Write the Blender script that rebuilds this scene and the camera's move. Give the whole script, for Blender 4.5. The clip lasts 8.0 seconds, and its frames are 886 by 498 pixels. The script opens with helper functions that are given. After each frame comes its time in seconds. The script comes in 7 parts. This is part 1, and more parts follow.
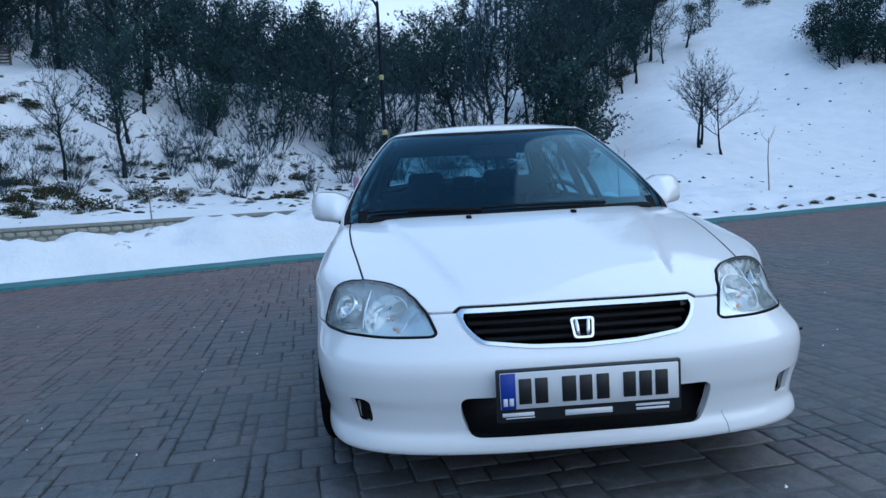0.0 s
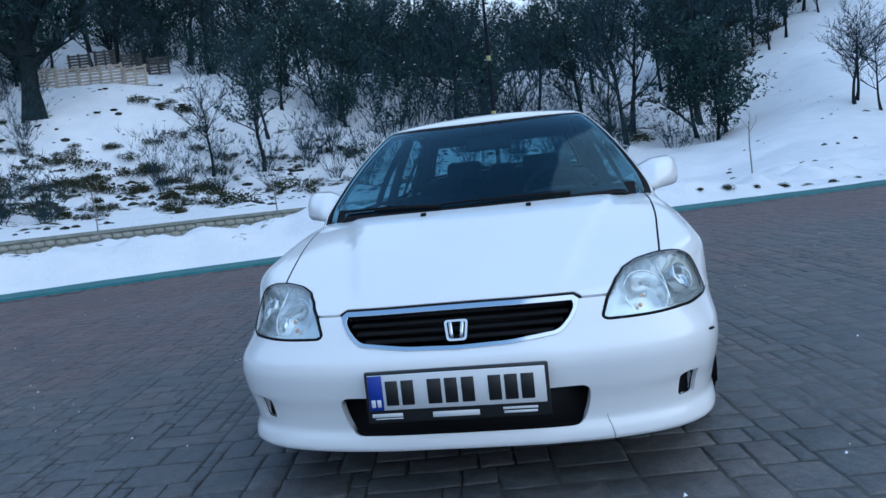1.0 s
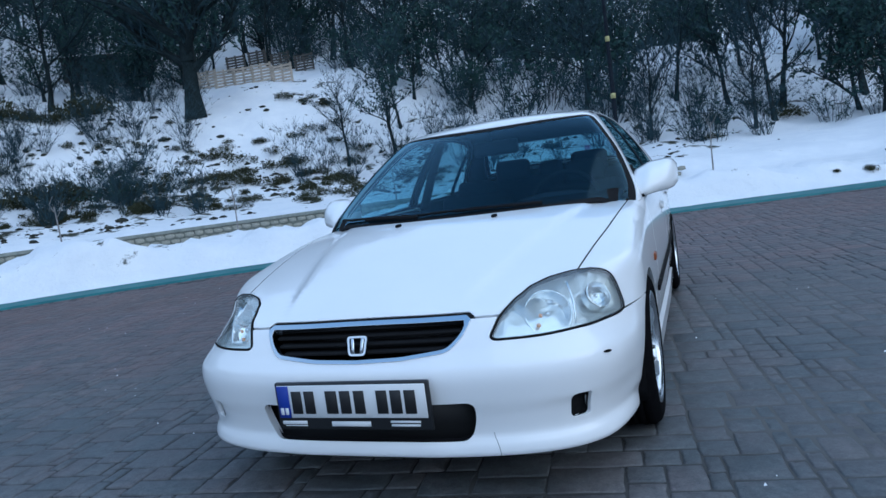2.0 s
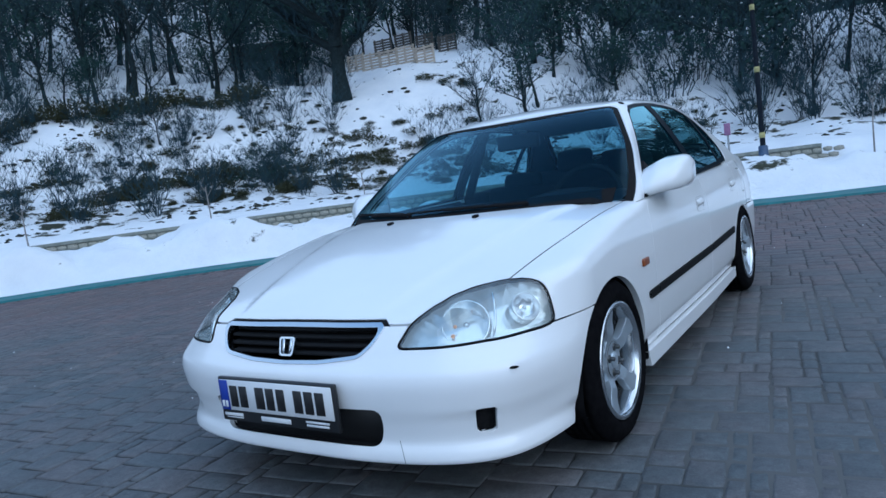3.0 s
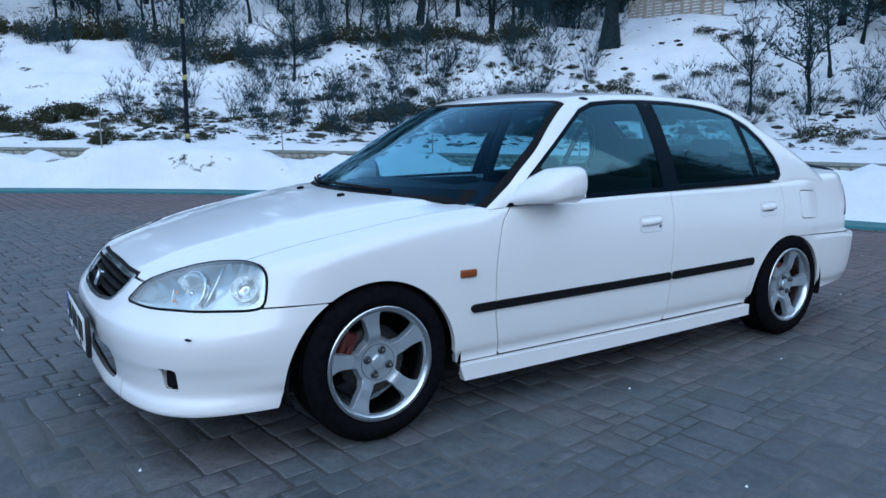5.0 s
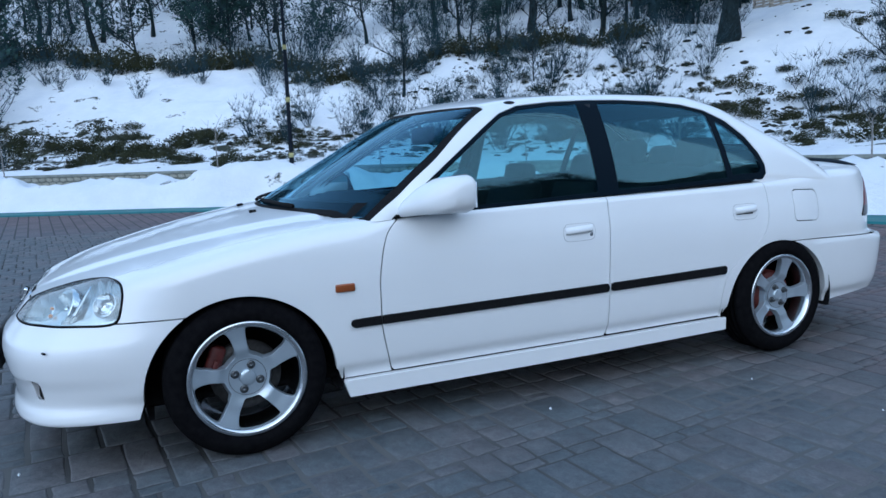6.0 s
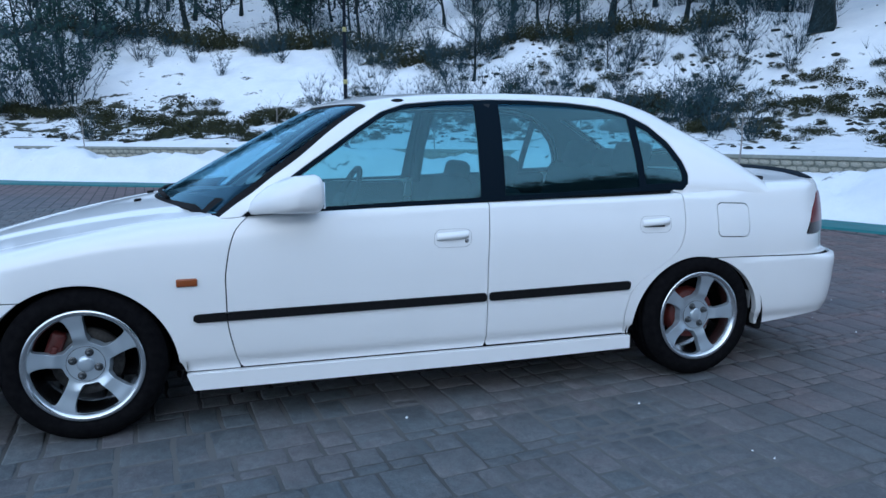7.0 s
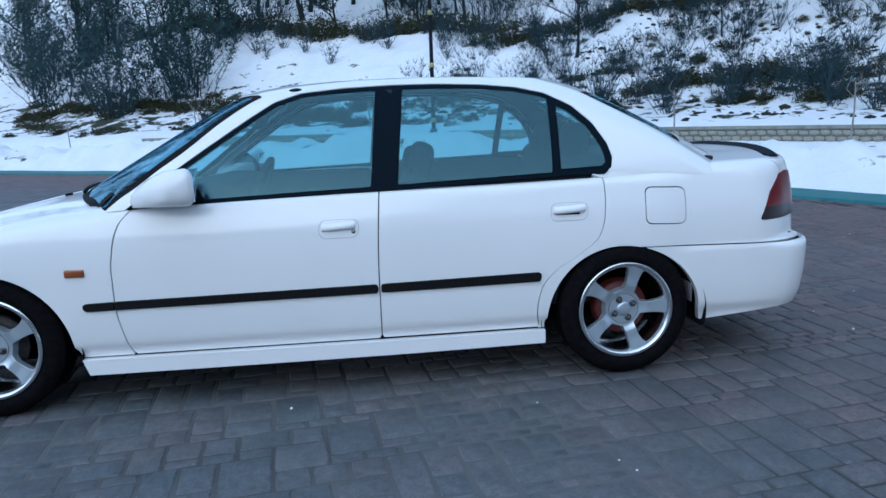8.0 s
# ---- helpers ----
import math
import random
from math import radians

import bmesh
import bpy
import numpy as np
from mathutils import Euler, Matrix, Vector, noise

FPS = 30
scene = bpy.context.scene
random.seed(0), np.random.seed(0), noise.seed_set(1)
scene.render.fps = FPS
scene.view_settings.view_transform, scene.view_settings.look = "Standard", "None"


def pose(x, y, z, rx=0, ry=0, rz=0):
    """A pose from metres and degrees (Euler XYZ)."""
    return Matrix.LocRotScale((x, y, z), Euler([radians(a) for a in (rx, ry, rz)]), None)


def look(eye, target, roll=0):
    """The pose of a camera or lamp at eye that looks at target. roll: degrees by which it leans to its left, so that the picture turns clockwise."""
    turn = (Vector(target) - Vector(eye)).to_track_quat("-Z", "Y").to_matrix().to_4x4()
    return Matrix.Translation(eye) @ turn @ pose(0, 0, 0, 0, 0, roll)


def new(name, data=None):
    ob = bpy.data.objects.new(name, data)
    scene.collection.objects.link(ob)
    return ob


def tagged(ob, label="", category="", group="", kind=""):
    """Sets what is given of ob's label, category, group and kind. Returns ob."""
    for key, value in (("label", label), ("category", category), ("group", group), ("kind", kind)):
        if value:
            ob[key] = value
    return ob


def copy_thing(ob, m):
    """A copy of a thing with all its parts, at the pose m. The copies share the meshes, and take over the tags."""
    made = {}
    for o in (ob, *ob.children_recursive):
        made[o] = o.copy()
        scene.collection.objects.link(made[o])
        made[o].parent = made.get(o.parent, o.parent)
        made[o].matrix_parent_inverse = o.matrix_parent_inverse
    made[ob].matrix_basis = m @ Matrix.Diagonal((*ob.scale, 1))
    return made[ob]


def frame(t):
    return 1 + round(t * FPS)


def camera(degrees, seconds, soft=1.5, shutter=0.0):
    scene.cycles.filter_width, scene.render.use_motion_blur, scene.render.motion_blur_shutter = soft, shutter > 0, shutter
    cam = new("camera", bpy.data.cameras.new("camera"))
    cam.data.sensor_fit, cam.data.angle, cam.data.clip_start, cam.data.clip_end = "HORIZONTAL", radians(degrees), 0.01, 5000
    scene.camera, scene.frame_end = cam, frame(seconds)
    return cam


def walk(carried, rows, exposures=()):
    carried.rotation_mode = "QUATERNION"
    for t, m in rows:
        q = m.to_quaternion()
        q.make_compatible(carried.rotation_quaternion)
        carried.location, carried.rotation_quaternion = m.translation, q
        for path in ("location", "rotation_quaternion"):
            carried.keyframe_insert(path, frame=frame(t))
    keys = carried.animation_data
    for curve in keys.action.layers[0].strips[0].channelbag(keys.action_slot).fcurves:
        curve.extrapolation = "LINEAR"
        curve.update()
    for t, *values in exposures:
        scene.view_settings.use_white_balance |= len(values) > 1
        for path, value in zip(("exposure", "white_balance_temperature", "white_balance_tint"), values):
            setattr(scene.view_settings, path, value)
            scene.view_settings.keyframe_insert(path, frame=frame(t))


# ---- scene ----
cam = camera(65.5, 8.0)
PATH = [
    (0, (-0.514, -2.727, 0.952), (-0.391, -0.738, 0.782), -3.1),
    (0.5, (-0.124, -2.711, 0.962), (-0.209, -0.723, 0.761), -4.4),
    (1, (0.285, -2.743, 0.974), (-0.015, -0.776, 0.774), -6.1),
    (1.5, (0.67, -2.673, 0.99), (0.152, -0.753, 0.781), -6.8),
    (2, (1.043, -2.65, 1.014), (0.33, -0.792, 0.814), -7.5),
    (2.2, (1.161, -2.61, 1.01), (0.36, -0.788, 0.811), -7.5),
    (3.3, (1.863, -2.169, 1.013), (0.649, -0.594, 0.8), -7.2),
    (3.5, (1.978, -2.059, 1.011), (0.682, -0.552, 0.791), -6.8),
    (4, (2.285, -1.771, 1.051), (0.785, -0.472, 0.797), -3.8),
    (4.5, (2.63, -1.509, 1.086), (1.054, -0.309, 0.81), -0.1),
    (5, (2.893, -1.133, 1.085), (1.255, -0.031, 0.763), 0.8),
    (5.2, (2.992, -0.963, 1.076), (1.323, 0.089, 0.752), 0.5),
    (6.3, (3.396, 0.002, 1.091), (1.526, 0.639, 0.779), -1.8),
    (6.5, (3.466, 0.185, 1.138), (1.576, 0.749, 0.802), -1.1),
    (7, (3.509, 0.59, 1.134), (1.615, 1.137, 0.8), 0.2),
    (7.5, (3.556, 1.038, 1.121), (1.627, 1.451, 0.794), -1.2),
    (8, (3.615, 1.552, 1.146), (1.662, 1.747, 0.763), -1.9),
]
walk(cam, [(t, look(eye, target, roll)) for t, eye, target, roll in PATH], [(0, 0.02, 5620, 5), (3.5, 0.10, 5530, 5), (6.5, 0.18, 5530, 5), (8, 0.20, 5550, 5)])

# ---- light: a cold overcast evening ----
SUN_UP, SUN_TURN = 30.0, 100.0
world = bpy.data.worlds.new("winter_sky")
scene.world = world
world.use_nodes = True
wn, wl = world.node_tree.nodes, world.node_tree.links
sky = wn.new("ShaderNodeTexSky")
sky.sky_type, sky.sun_disc = "NISHITA", False
sky.sun_elevation, sky.sun_rotation = radians(SUN_UP), radians(SUN_TURN)
sky.air_density, sky.dust_density, sky.ozone_density = 1.0, 2.0, 2.0
cloud = wn.new("ShaderNodeMixRGB")
cloud.inputs[0].default_value = 0.72
cloud.inputs[2].default_value = (6.8, 8.0, 9.5, 1)
wl.new(sky.outputs[0], cloud.inputs[1])
# the evening sky is paler towards the horizon, bluer overhead
sky_at = wn.new("ShaderNodeTexCoord")
sky_z = wn.new("ShaderNodeSeparateXYZ")
sky_fade = wn.new("ShaderNodeMapRange")
sky_fade.inputs["From Min"].default_value, sky_fade.inputs["From Max"].default_value = 0.05, 0.9
sky_hue = wn.new("ShaderNodeMixRGB")
sky_hue.inputs[1].default_value, sky_hue.inputs[2].default_value = (1.68, 1.58, 1.50, 1), (0.44, 0.65, 0.92, 1)
sky_tone = wn.new("ShaderNodeMixRGB")
sky_tone.blend_type = "MULTIPLY"
sky_tone.inputs[0].default_value = 1.0
wl.new(sky_at.outputs["Generated"], sky_z.inputs[0])
wl.new(sky_z.outputs["Z"], sky_fade.inputs["Value"])
wl.new(sky_fade.outputs["Result"], sky_hue.inputs[0])
wl.new(cloud.outputs[0], sky_tone.inputs[1])
wl.new(sky_hue.outputs[0], sky_tone.inputs[2])
wl.new(sky_tone.outputs[0], wn["Background"].inputs[0])
wn["Background"].inputs[1].default_value = 0.105
sun = new("sun", bpy.data.lights.new("sun", "SUN"))
sun.data.energy, sun.data.angle, sun.data.color = 1.75, radians(120), (1.0, 0.985, 0.96)
sun.matrix_world = look((0, 0, 30), Vector((0, 0, 30)) - Vector((math.sin(radians(SUN_TURN)) * math.cos(radians(SUN_UP)), math.cos(radians(SUN_TURN)) * math.cos(radians(SUN_UP)), math.sin(radians(SUN_UP)))))

# ---- materials ----
def mat(name, colour, rough=0.5, metal=0.0, coat=0.0, spec=0.5):
    m = bpy.data.materials.new(name)
    m.use_nodes = True
    b = m.node_tree.nodes["Principled BSDF"]
    b.inputs["Base Color"].default_value = (*colour, 1)
    b.inputs["Roughness"].default_value = rough
    b.inputs["Metallic"].default_value = metal
    b.inputs["Coat Weight"].default_value = coat
    b.inputs["Coat Roughness"].default_value = 0.06
    b.inputs["Specular IOR Level"].default_value = spec
    return m


def node(m, kind, **values):
    n = m.node_tree.nodes.new(kind)
    for key, value in values.items():
        n.inputs[key].default_value = value
    return n


def wire(m, a, out, b, into):
    m.node_tree.links.new(a.outputs[out], b.inputs[into])


def noise_of(m, scale, detail=4.0, rough=0.55, coords="Object"):
    c = m.node_tree.nodes.new("ShaderNodeTexCoord")
    n = node(m, "ShaderNodeTexNoise", Scale=scale, Detail=detail, Roughness=rough)
    wire(m, c, coords, n, "Vector")
    return n


def ramp_of(m, source, out, stops):
    r = m.node_tree.nodes.new("ShaderNodeValToRGB")
    while len(r.color_ramp.elements) < len(stops):
        r.color_ramp.elements.new(0.5)
    for e, (at, c) in zip(r.color_ramp.elements, stops):
        e.position, e.color = at, (*c, 1)
    wire(m, source, out, r, "Fac")
    return r


def mix_of(m, fac, a, b, blend="MIX"):
    x = m.node_tree.nodes.new("ShaderNodeMixRGB")
    x.blend_type = blend
    for i, v in enumerate((fac, a, b)):
        if isinstance(v, tuple) and hasattr(v[0], "outputs"):
            m.node_tree.links.new(v[0].outputs[v[1]], x.inputs[i])
        elif isinstance(v, tuple):
            x.inputs[i].default_value = (*v, 1)
        else:
            x.inputs[i].default_value = v
    return x


def bump_of(m, source, out, strength, distance):
    b = node(m, "ShaderNodeBump", Strength=strength, Distance=distance)
    wire(m, source, out, b, "Height")
    wire(m, b, "Normal", m.node_tree.nodes["Principled BSDF"], "Normal")
    return b


def base_of(m, source, out="Color"):
    wire(m, source, out, m.node_tree.nodes["Principled BSDF"], "Base Color")


def speckled(name, dark, light, scale, rough=0.8, bump=0.4, depth=0.01, detail=6.0, metal=0.0, spec=0.4):
    m = mat(name, light, rough, metal, spec=spec)
    n = noise_of(m, scale, detail, 0.6)
    base_of(m, ramp_of(m, n, "Fac", [(0.3, dark), (0.7, light)]))
    if bump:
        bump_of(m, noise_of(m, scale * 3.1, detail), "Fac", bump, depth)
    return m


def glass_mat(name, tint, f0=0.04, gloss_rough=0.0, sheen=(1, 1, 1), rise=5.0, haze=0.0):
    """A thin pane: clear and tinted, with a mirror sheen that grows towards grazing view."""
    m = bpy.data.materials.new(name)
    m.use_nodes = True
    t = m.node_tree
    t.nodes.remove(t.nodes["Principled BSDF"])
    clear = node(m, "ShaderNodeBsdfTransparent", Color=(*tint, 1))
    gloss = node(m, "ShaderNodeBsdfGlossy", Color=(*sheen, 1), Roughness=gloss_rough)
    facing = node(m, "ShaderNodeLayerWeight", Blend=0.5)
    power = t.nodes.new("ShaderNodeMath")
    power.operation = "POWER"
    wire(m, facing, "Facing", power, 0)
    power.inputs[1].default_value = rise
    grow = t.nodes.new("ShaderNodeMath")
    grow.operation = "MULTIPLY_ADD"
    wire(m, power, 0, grow, 0)
    grow.inputs[1].default_value, grow.inputs[2].default_value = 1 - f0, f0
    mix = t.nodes.new("ShaderNodeMixShader")
    wire(m, grow, 0, mix, 0)
    wire(m, clear, 0, mix, 1)
    wire(m, gloss, 0, mix, 2)
    if haze:
        # fine weathering of the plastic scatters some of the light
        cloud = t.nodes.new("ShaderNodeMixShader")
        cloud.inputs[0].default_value = haze
        wire(m, mix, 0, cloud, 1)
        wire(m, node(m, "ShaderNodeBsdfDiffuse", Color=(0.78, 0.84, 0.86, 1)), 0, cloud, 2)
        mix = cloud
    wire(m, mix, 0, t.nodes["Material Output"], 0)
    return m


def paint_mat():
    m = mat("white_paint", (0.80, 0.81, 0.82), 0.38, coat=0.9)
    big = noise_of(m, 1.7, 3.0)
    base_of(m, ramp_of(m, big, "Fac", [(0.3, (0.815, 0.825, 0.83)), (0.75, (0.86, 0.865, 0.87))]))
    m.node_tree.nodes["Principled BSDF"].inputs["Coat Roughness"].default_value = 0.035
    dust = noise_of(m, 60.0, 4.0)
    wire(m, ramp_of(m, dust, "Fac", [(0.35, (0.32, 0.32, 0.32)), (0.8, (0.46, 0.46, 0.46))]), "Color", m.node_tree.nodes["Principled BSDF"], "Roughness")
    return m


PAINT = paint_mat()
BLACK_TRIM = speckled("black_rubber_trim", (0.007, 0.007, 0.008), (0.014, 0.014, 0.015), 90, 0.70, 0.15, 0.002, spec=0.08)
GAP = mat("dark_inner_metal", (0.006, 0.006, 0.007), 0.9, spec=0.1)
GLOSS_BLACK = mat("black_pillar_film", (0.003, 0.008, 0.014), 0.5, spec=0.04)
GLASS = glass_mat("green_tinted_glass", (0.44, 0.68, 0.73), 0.082, 0.0, (0.48, 0.88, 1.0), 3.4)
SHIELD = glass_mat("windscreen_glass", (0.46, 0.68, 0.78), 0.006, 0.0, (0.45, 0.78, 1.0), 4.4)
LENS = glass_mat("clear_lamp_lens", (0.93, 0.97, 0.97), 0.06, 0.02, haze=0.09)
CHROME = mat("chrome", (0.70, 0.73, 0.76), 0.12, 1.0)
NUT = mat("dark_steel_nut", (0.10, 0.105, 0.11), 0.35, 0.8)
GREY_SEAM = mat("shaded_seam", (0.16, 0.165, 0.17), 0.7)
REFLECTOR = mat("lamp_reflector", (0.80, 0.82, 0.84), 0.14, 1.0)
LAMP_BODY = mat("lamp_bezel_silver", (0.74, 0.79, 0.80), 0.22, 0.7, coat=0.2)
for lamp_metal, size, much in ((REFLECTOR, 34.0, 0.55), (LAMP_BODY, 22.0, 0.35)):
    facets = lamp_metal.node_tree.nodes.new("ShaderNodeTexVoronoi")
    facets.inputs["Scale"].default_value = size
    facet_at = lamp_metal.node_tree.nodes.new("ShaderNodeTexCoord")
    wire(lamp_metal, facet_at, "Object", facets, "Vector")
    bump_of(lamp_metal, facets, "Distance", much, 0.006)
AMBER = mat("amber_plastic", (0.25, 0.060, 0.010), 0.3, coat=0.3)
AMBER_GLINT = mat("amber_glint", (0.75, 0.30, 0.10), 0.22, coat=0.5)
RED_LENS = mat("red_lamp_plastic", (0.13, 0.008, 0.010), 0.3, coat=0.15, spec=0.3)
SMOKE_LENS = mat("smoked_lamp_plastic", (0.014, 0.007, 0.008), 0.3, coat=0.15, spec=0.3)
ALLOY = mat("silver_alloy_paint", (0.50, 0.57, 0.63), 0.28, 0.6, coat=0.6)
ALLOY_LIP = mat("machined_alloy", (0.62, 0.64, 0.66), 0.20, 1.0)
TYRE = speckled("tyre_rubber", (0.004, 0.004, 0.005), (0.009, 0.009, 0.010), 40, 0.95, 0.3, 0.002, spec=0.02)
BRAKE = speckled("brake_iron", (0.022, 0.021, 0.020), (0.055, 0.052, 0.050), 60, 0.5, 0.2, 0.001, metal=0.7)
BRAKE_RED = speckled("red_brake_paint", (0.055, 0.009, 0.007), (0.110, 0.017, 0.013), 30, 0.5, 0.1, 0.001)
CLOTH = speckled("grey_seat_cloth", (0.018, 0.020, 0.023), (0.040, 0.043, 0.048), 220, 0.95, 0.3, 0.002, spec=0.1)
DASH = speckled("dark_dashboard_vinyl", (0.014, 0.016, 0.018), (0.026, 0.028, 0.032), 150, 0.75, 0.3, 0.002, spec=0.25)
LINER = speckled("grey_headliner", (0.055, 0.058, 0.062), (0.085, 0.088, 0.092), 120, 0.95, 0.2, 0.001, spec=0.1)
PLATE_WHITE = mat("plate_white", (0.70, 0.71, 0.72), 0.45)
PLATE_BLUE = mat("plate_blue", (0.008, 0.035, 0.30), 0.45)
PLATE_BLACK = mat("plate_black", (0.010, 0.010, 0.011), 0.5)
PLATE_HOLDER = mat("black_plate_holder", (0.012, 0.013, 0.015), 0.4)
STEEL = mat("grey_galvanised_steel", (0.30, 0.31, 0.32), 0.45, 0.8)

# ---- building tools ----
def link_mesh(name, bm, materials, parent=None, label="", smooth=True):
    me = bpy.data.meshes.new(name)
    bm.to_mesh(me)
    bm.free()
    for m in materials if isinstance(materials, (list, tuple)) else [materials]:
        me.materials.append(m)
    if smooth:
        me.shade_smooth()
    ob = new(name, me)
    ob.parent = parent
    return tagged(ob, label)


def part(name, bm, material, parent, label="", smooth=True):
    return link_mesh(name, bm, material, parent, label, smooth)


def raw_mesh(name, verts, faces, materials, parent=None, label="", smooth=False):
    me = bpy.data.meshes.new(name)
    me.from_pydata([tuple(v) for v in verts], [], faces)
    for m in materials if isinstance(materials, (list, tuple)) else [materials]:
        me.materials.append(m)
    if smooth:
        me.shade_smooth()
    ob = new(name, me)
    ob.parent = parent
    return tagged(ob, label)


def thing(name, m=None, label="", category="", group="", kind=""):
    ob = new(name)
    ob.empty_display_size = 0.2
    if m is not None:
        ob.matrix_basis = m
    return tagged(ob, label, category, group, kind)


def box(bm, size, m=None, bevel=0.0, segments=2):
    made = bmesh.ops.create_cube(bm, size=1.0)["verts"]
    bmesh.ops.scale(bm, vec=size, verts=made)
    if bevel:
        edges = list({e for v in made for e in v.link_edges})
        out = bmesh.ops.bevel(bm, geom=edges, offset=bevel, segments=segments, profile=0.5, affect="EDGES")
        made = list({v for f in out["faces"] for v in f.verts} | {v for v in made if v.is_valid})
    if m is not None:
        bmesh.ops.transform(bm, matrix=m, verts=made)
    return made


def revolve(bm, profile, steps, axis="x"):
    """A closed-in-angle surface of (along, radius) pairs turned about an axis."""
    rings = []
    for k in range(steps):
        a = 2 * math.pi * k / steps
        ring = []
        for u, r in profile:
            p = (u, r * math.cos(a), r * math.sin(a)) if axis == "x" else (r * math.cos(a), r * math.sin(a), u)
            ring.append(bm.verts.new(p))
        rings.append(ring)
    for k in range(steps):
        a, b = rings[k], rings[(k + 1) % steps]
        for i in range(len(profile) - 1):
            bm.faces.new((a[i], a[i + 1], b[i + 1], b[i]))
    return rings


def tube(bm, points, radii, sides=6, cap=True):
    pts = [Vector(p) for p in points]
    rings = []
    up = Vector((0.31, 0.17, 0.93))
    for i, p in enumerate(pts):
        d = (pts[min(i + 1, len(pts) - 1)] - pts[max(i - 1, 0)]).normalized()
        s = d.cross(up)
        if s.length < 1e-3:
            s = d.cross(Vector((1, 0, 0)))
        s.normalize()
        t = d.cross(s)
        r = radii[i] if isinstance(radii, (list, tuple)) else radii
        rings.append([bm.verts.new(p + r * (math.cos(2 * math.pi * k / sides) * s + math.sin(2 * math.pi * k / sides) * t)) for k in range(sides)])
    for a, b in zip(rings, rings[1:]):
        for k in range(sides):
            bm.faces.new((a[k], a[(k + 1) % sides], b[(k + 1) % sides], b[k]))
    if cap:
        bm.faces.new(rings[0][::-1])
        bm.faces.new(rings[-1])
    return rings


def pchip(x, xs, ys):
    """Monotone cubic through a few knots."""
    xs, ys = np.asarray(xs, float), np.asarray(ys, float)
    h, d = np.diff(xs), np.diff(ys) / np.diff(xs)
    m = np.zeros_like(ys)
    m[0], m[-1] = d[0], d[-1]
    for i in range(1, len(xs) - 1):
        if d[i - 1] * d[i] > 0:
            w1, w2 = 2 * h[i] + h[i - 1], h[i] + 2 * h[i - 1]
            m[i] = (w1 + w2) / (w1 / d[i - 1] + w2 / d[i])
    x = np.clip(np.asarray(x, float), xs[0], xs[-1])
    i = np.clip(np.searchsorted(xs, x) - 1, 0, len(xs) - 2)
    t = (x - xs[i]) / h[i]
    return ((2 * t ** 3 - 3 * t ** 2 + 1) * ys[i] + (t ** 3 - 2 * t ** 2 + t) * h[i] * m[i] + (-2 * t ** 3 + 3 * t ** 2) * ys[i + 1] + (t ** 3 - t ** 2) * h[i] * m[i + 1])


def step(x, a, b):
    t = np.clip((np.asarray(x, float) - a) / (b - a), 0, 1)
    return t * t * (3 - 2 * t)


def poly_inside(px, py, corners, rounding=0.0):
    """Signed distance to a closed polygon, positive inside; rounding softens its corners."""
    c = np.asarray(corners, float)
    if rounding:
        out = []
        for before, here, after in zip(np.roll(c, 1, 0), c, np.roll(c, -1, 0)):
            u, v = before - here, after - here
            lu, lv = np.linalg.norm(u), np.linalg.norm(v)
            u, v = here + u / lu * min(rounding, 0.48 * lu), here + v / lv * min(rounding, 0.48 * lv)
            out += [u * (1 - t) ** 2 + here * 2 * t * (1 - t) + v * t * t for t in (0, 0.2, 0.4, 0.6, 0.8, 1)]
        c = np.array(out)
    px, py = np.asarray(px, float), np.asarray(py, float)
    best = np.full(px.shape, 1e9)
    inside = np.zeros(px.shape, bool)
    for (ax, ay), (bx, by) in zip(c, np.roll(c, -1, 0)):
        ex, ey = bx - ax, by - ay
        t = np.clip(((px - ax) * ex + (py - ay) * ey) / (ex * ex + ey * ey + 1e-12), 0, 1)
        best = np.minimum(best, np.hypot(px - ax - t * ex, py - ay - t * ey))
        cross = ((ay > py) != (by > py)) & (px < ex * (py - ay) / (ey if abs(ey) > 1e-12 else 1e-12) + ax)
        inside ^= cross
    return np.where(inside, best, -best)


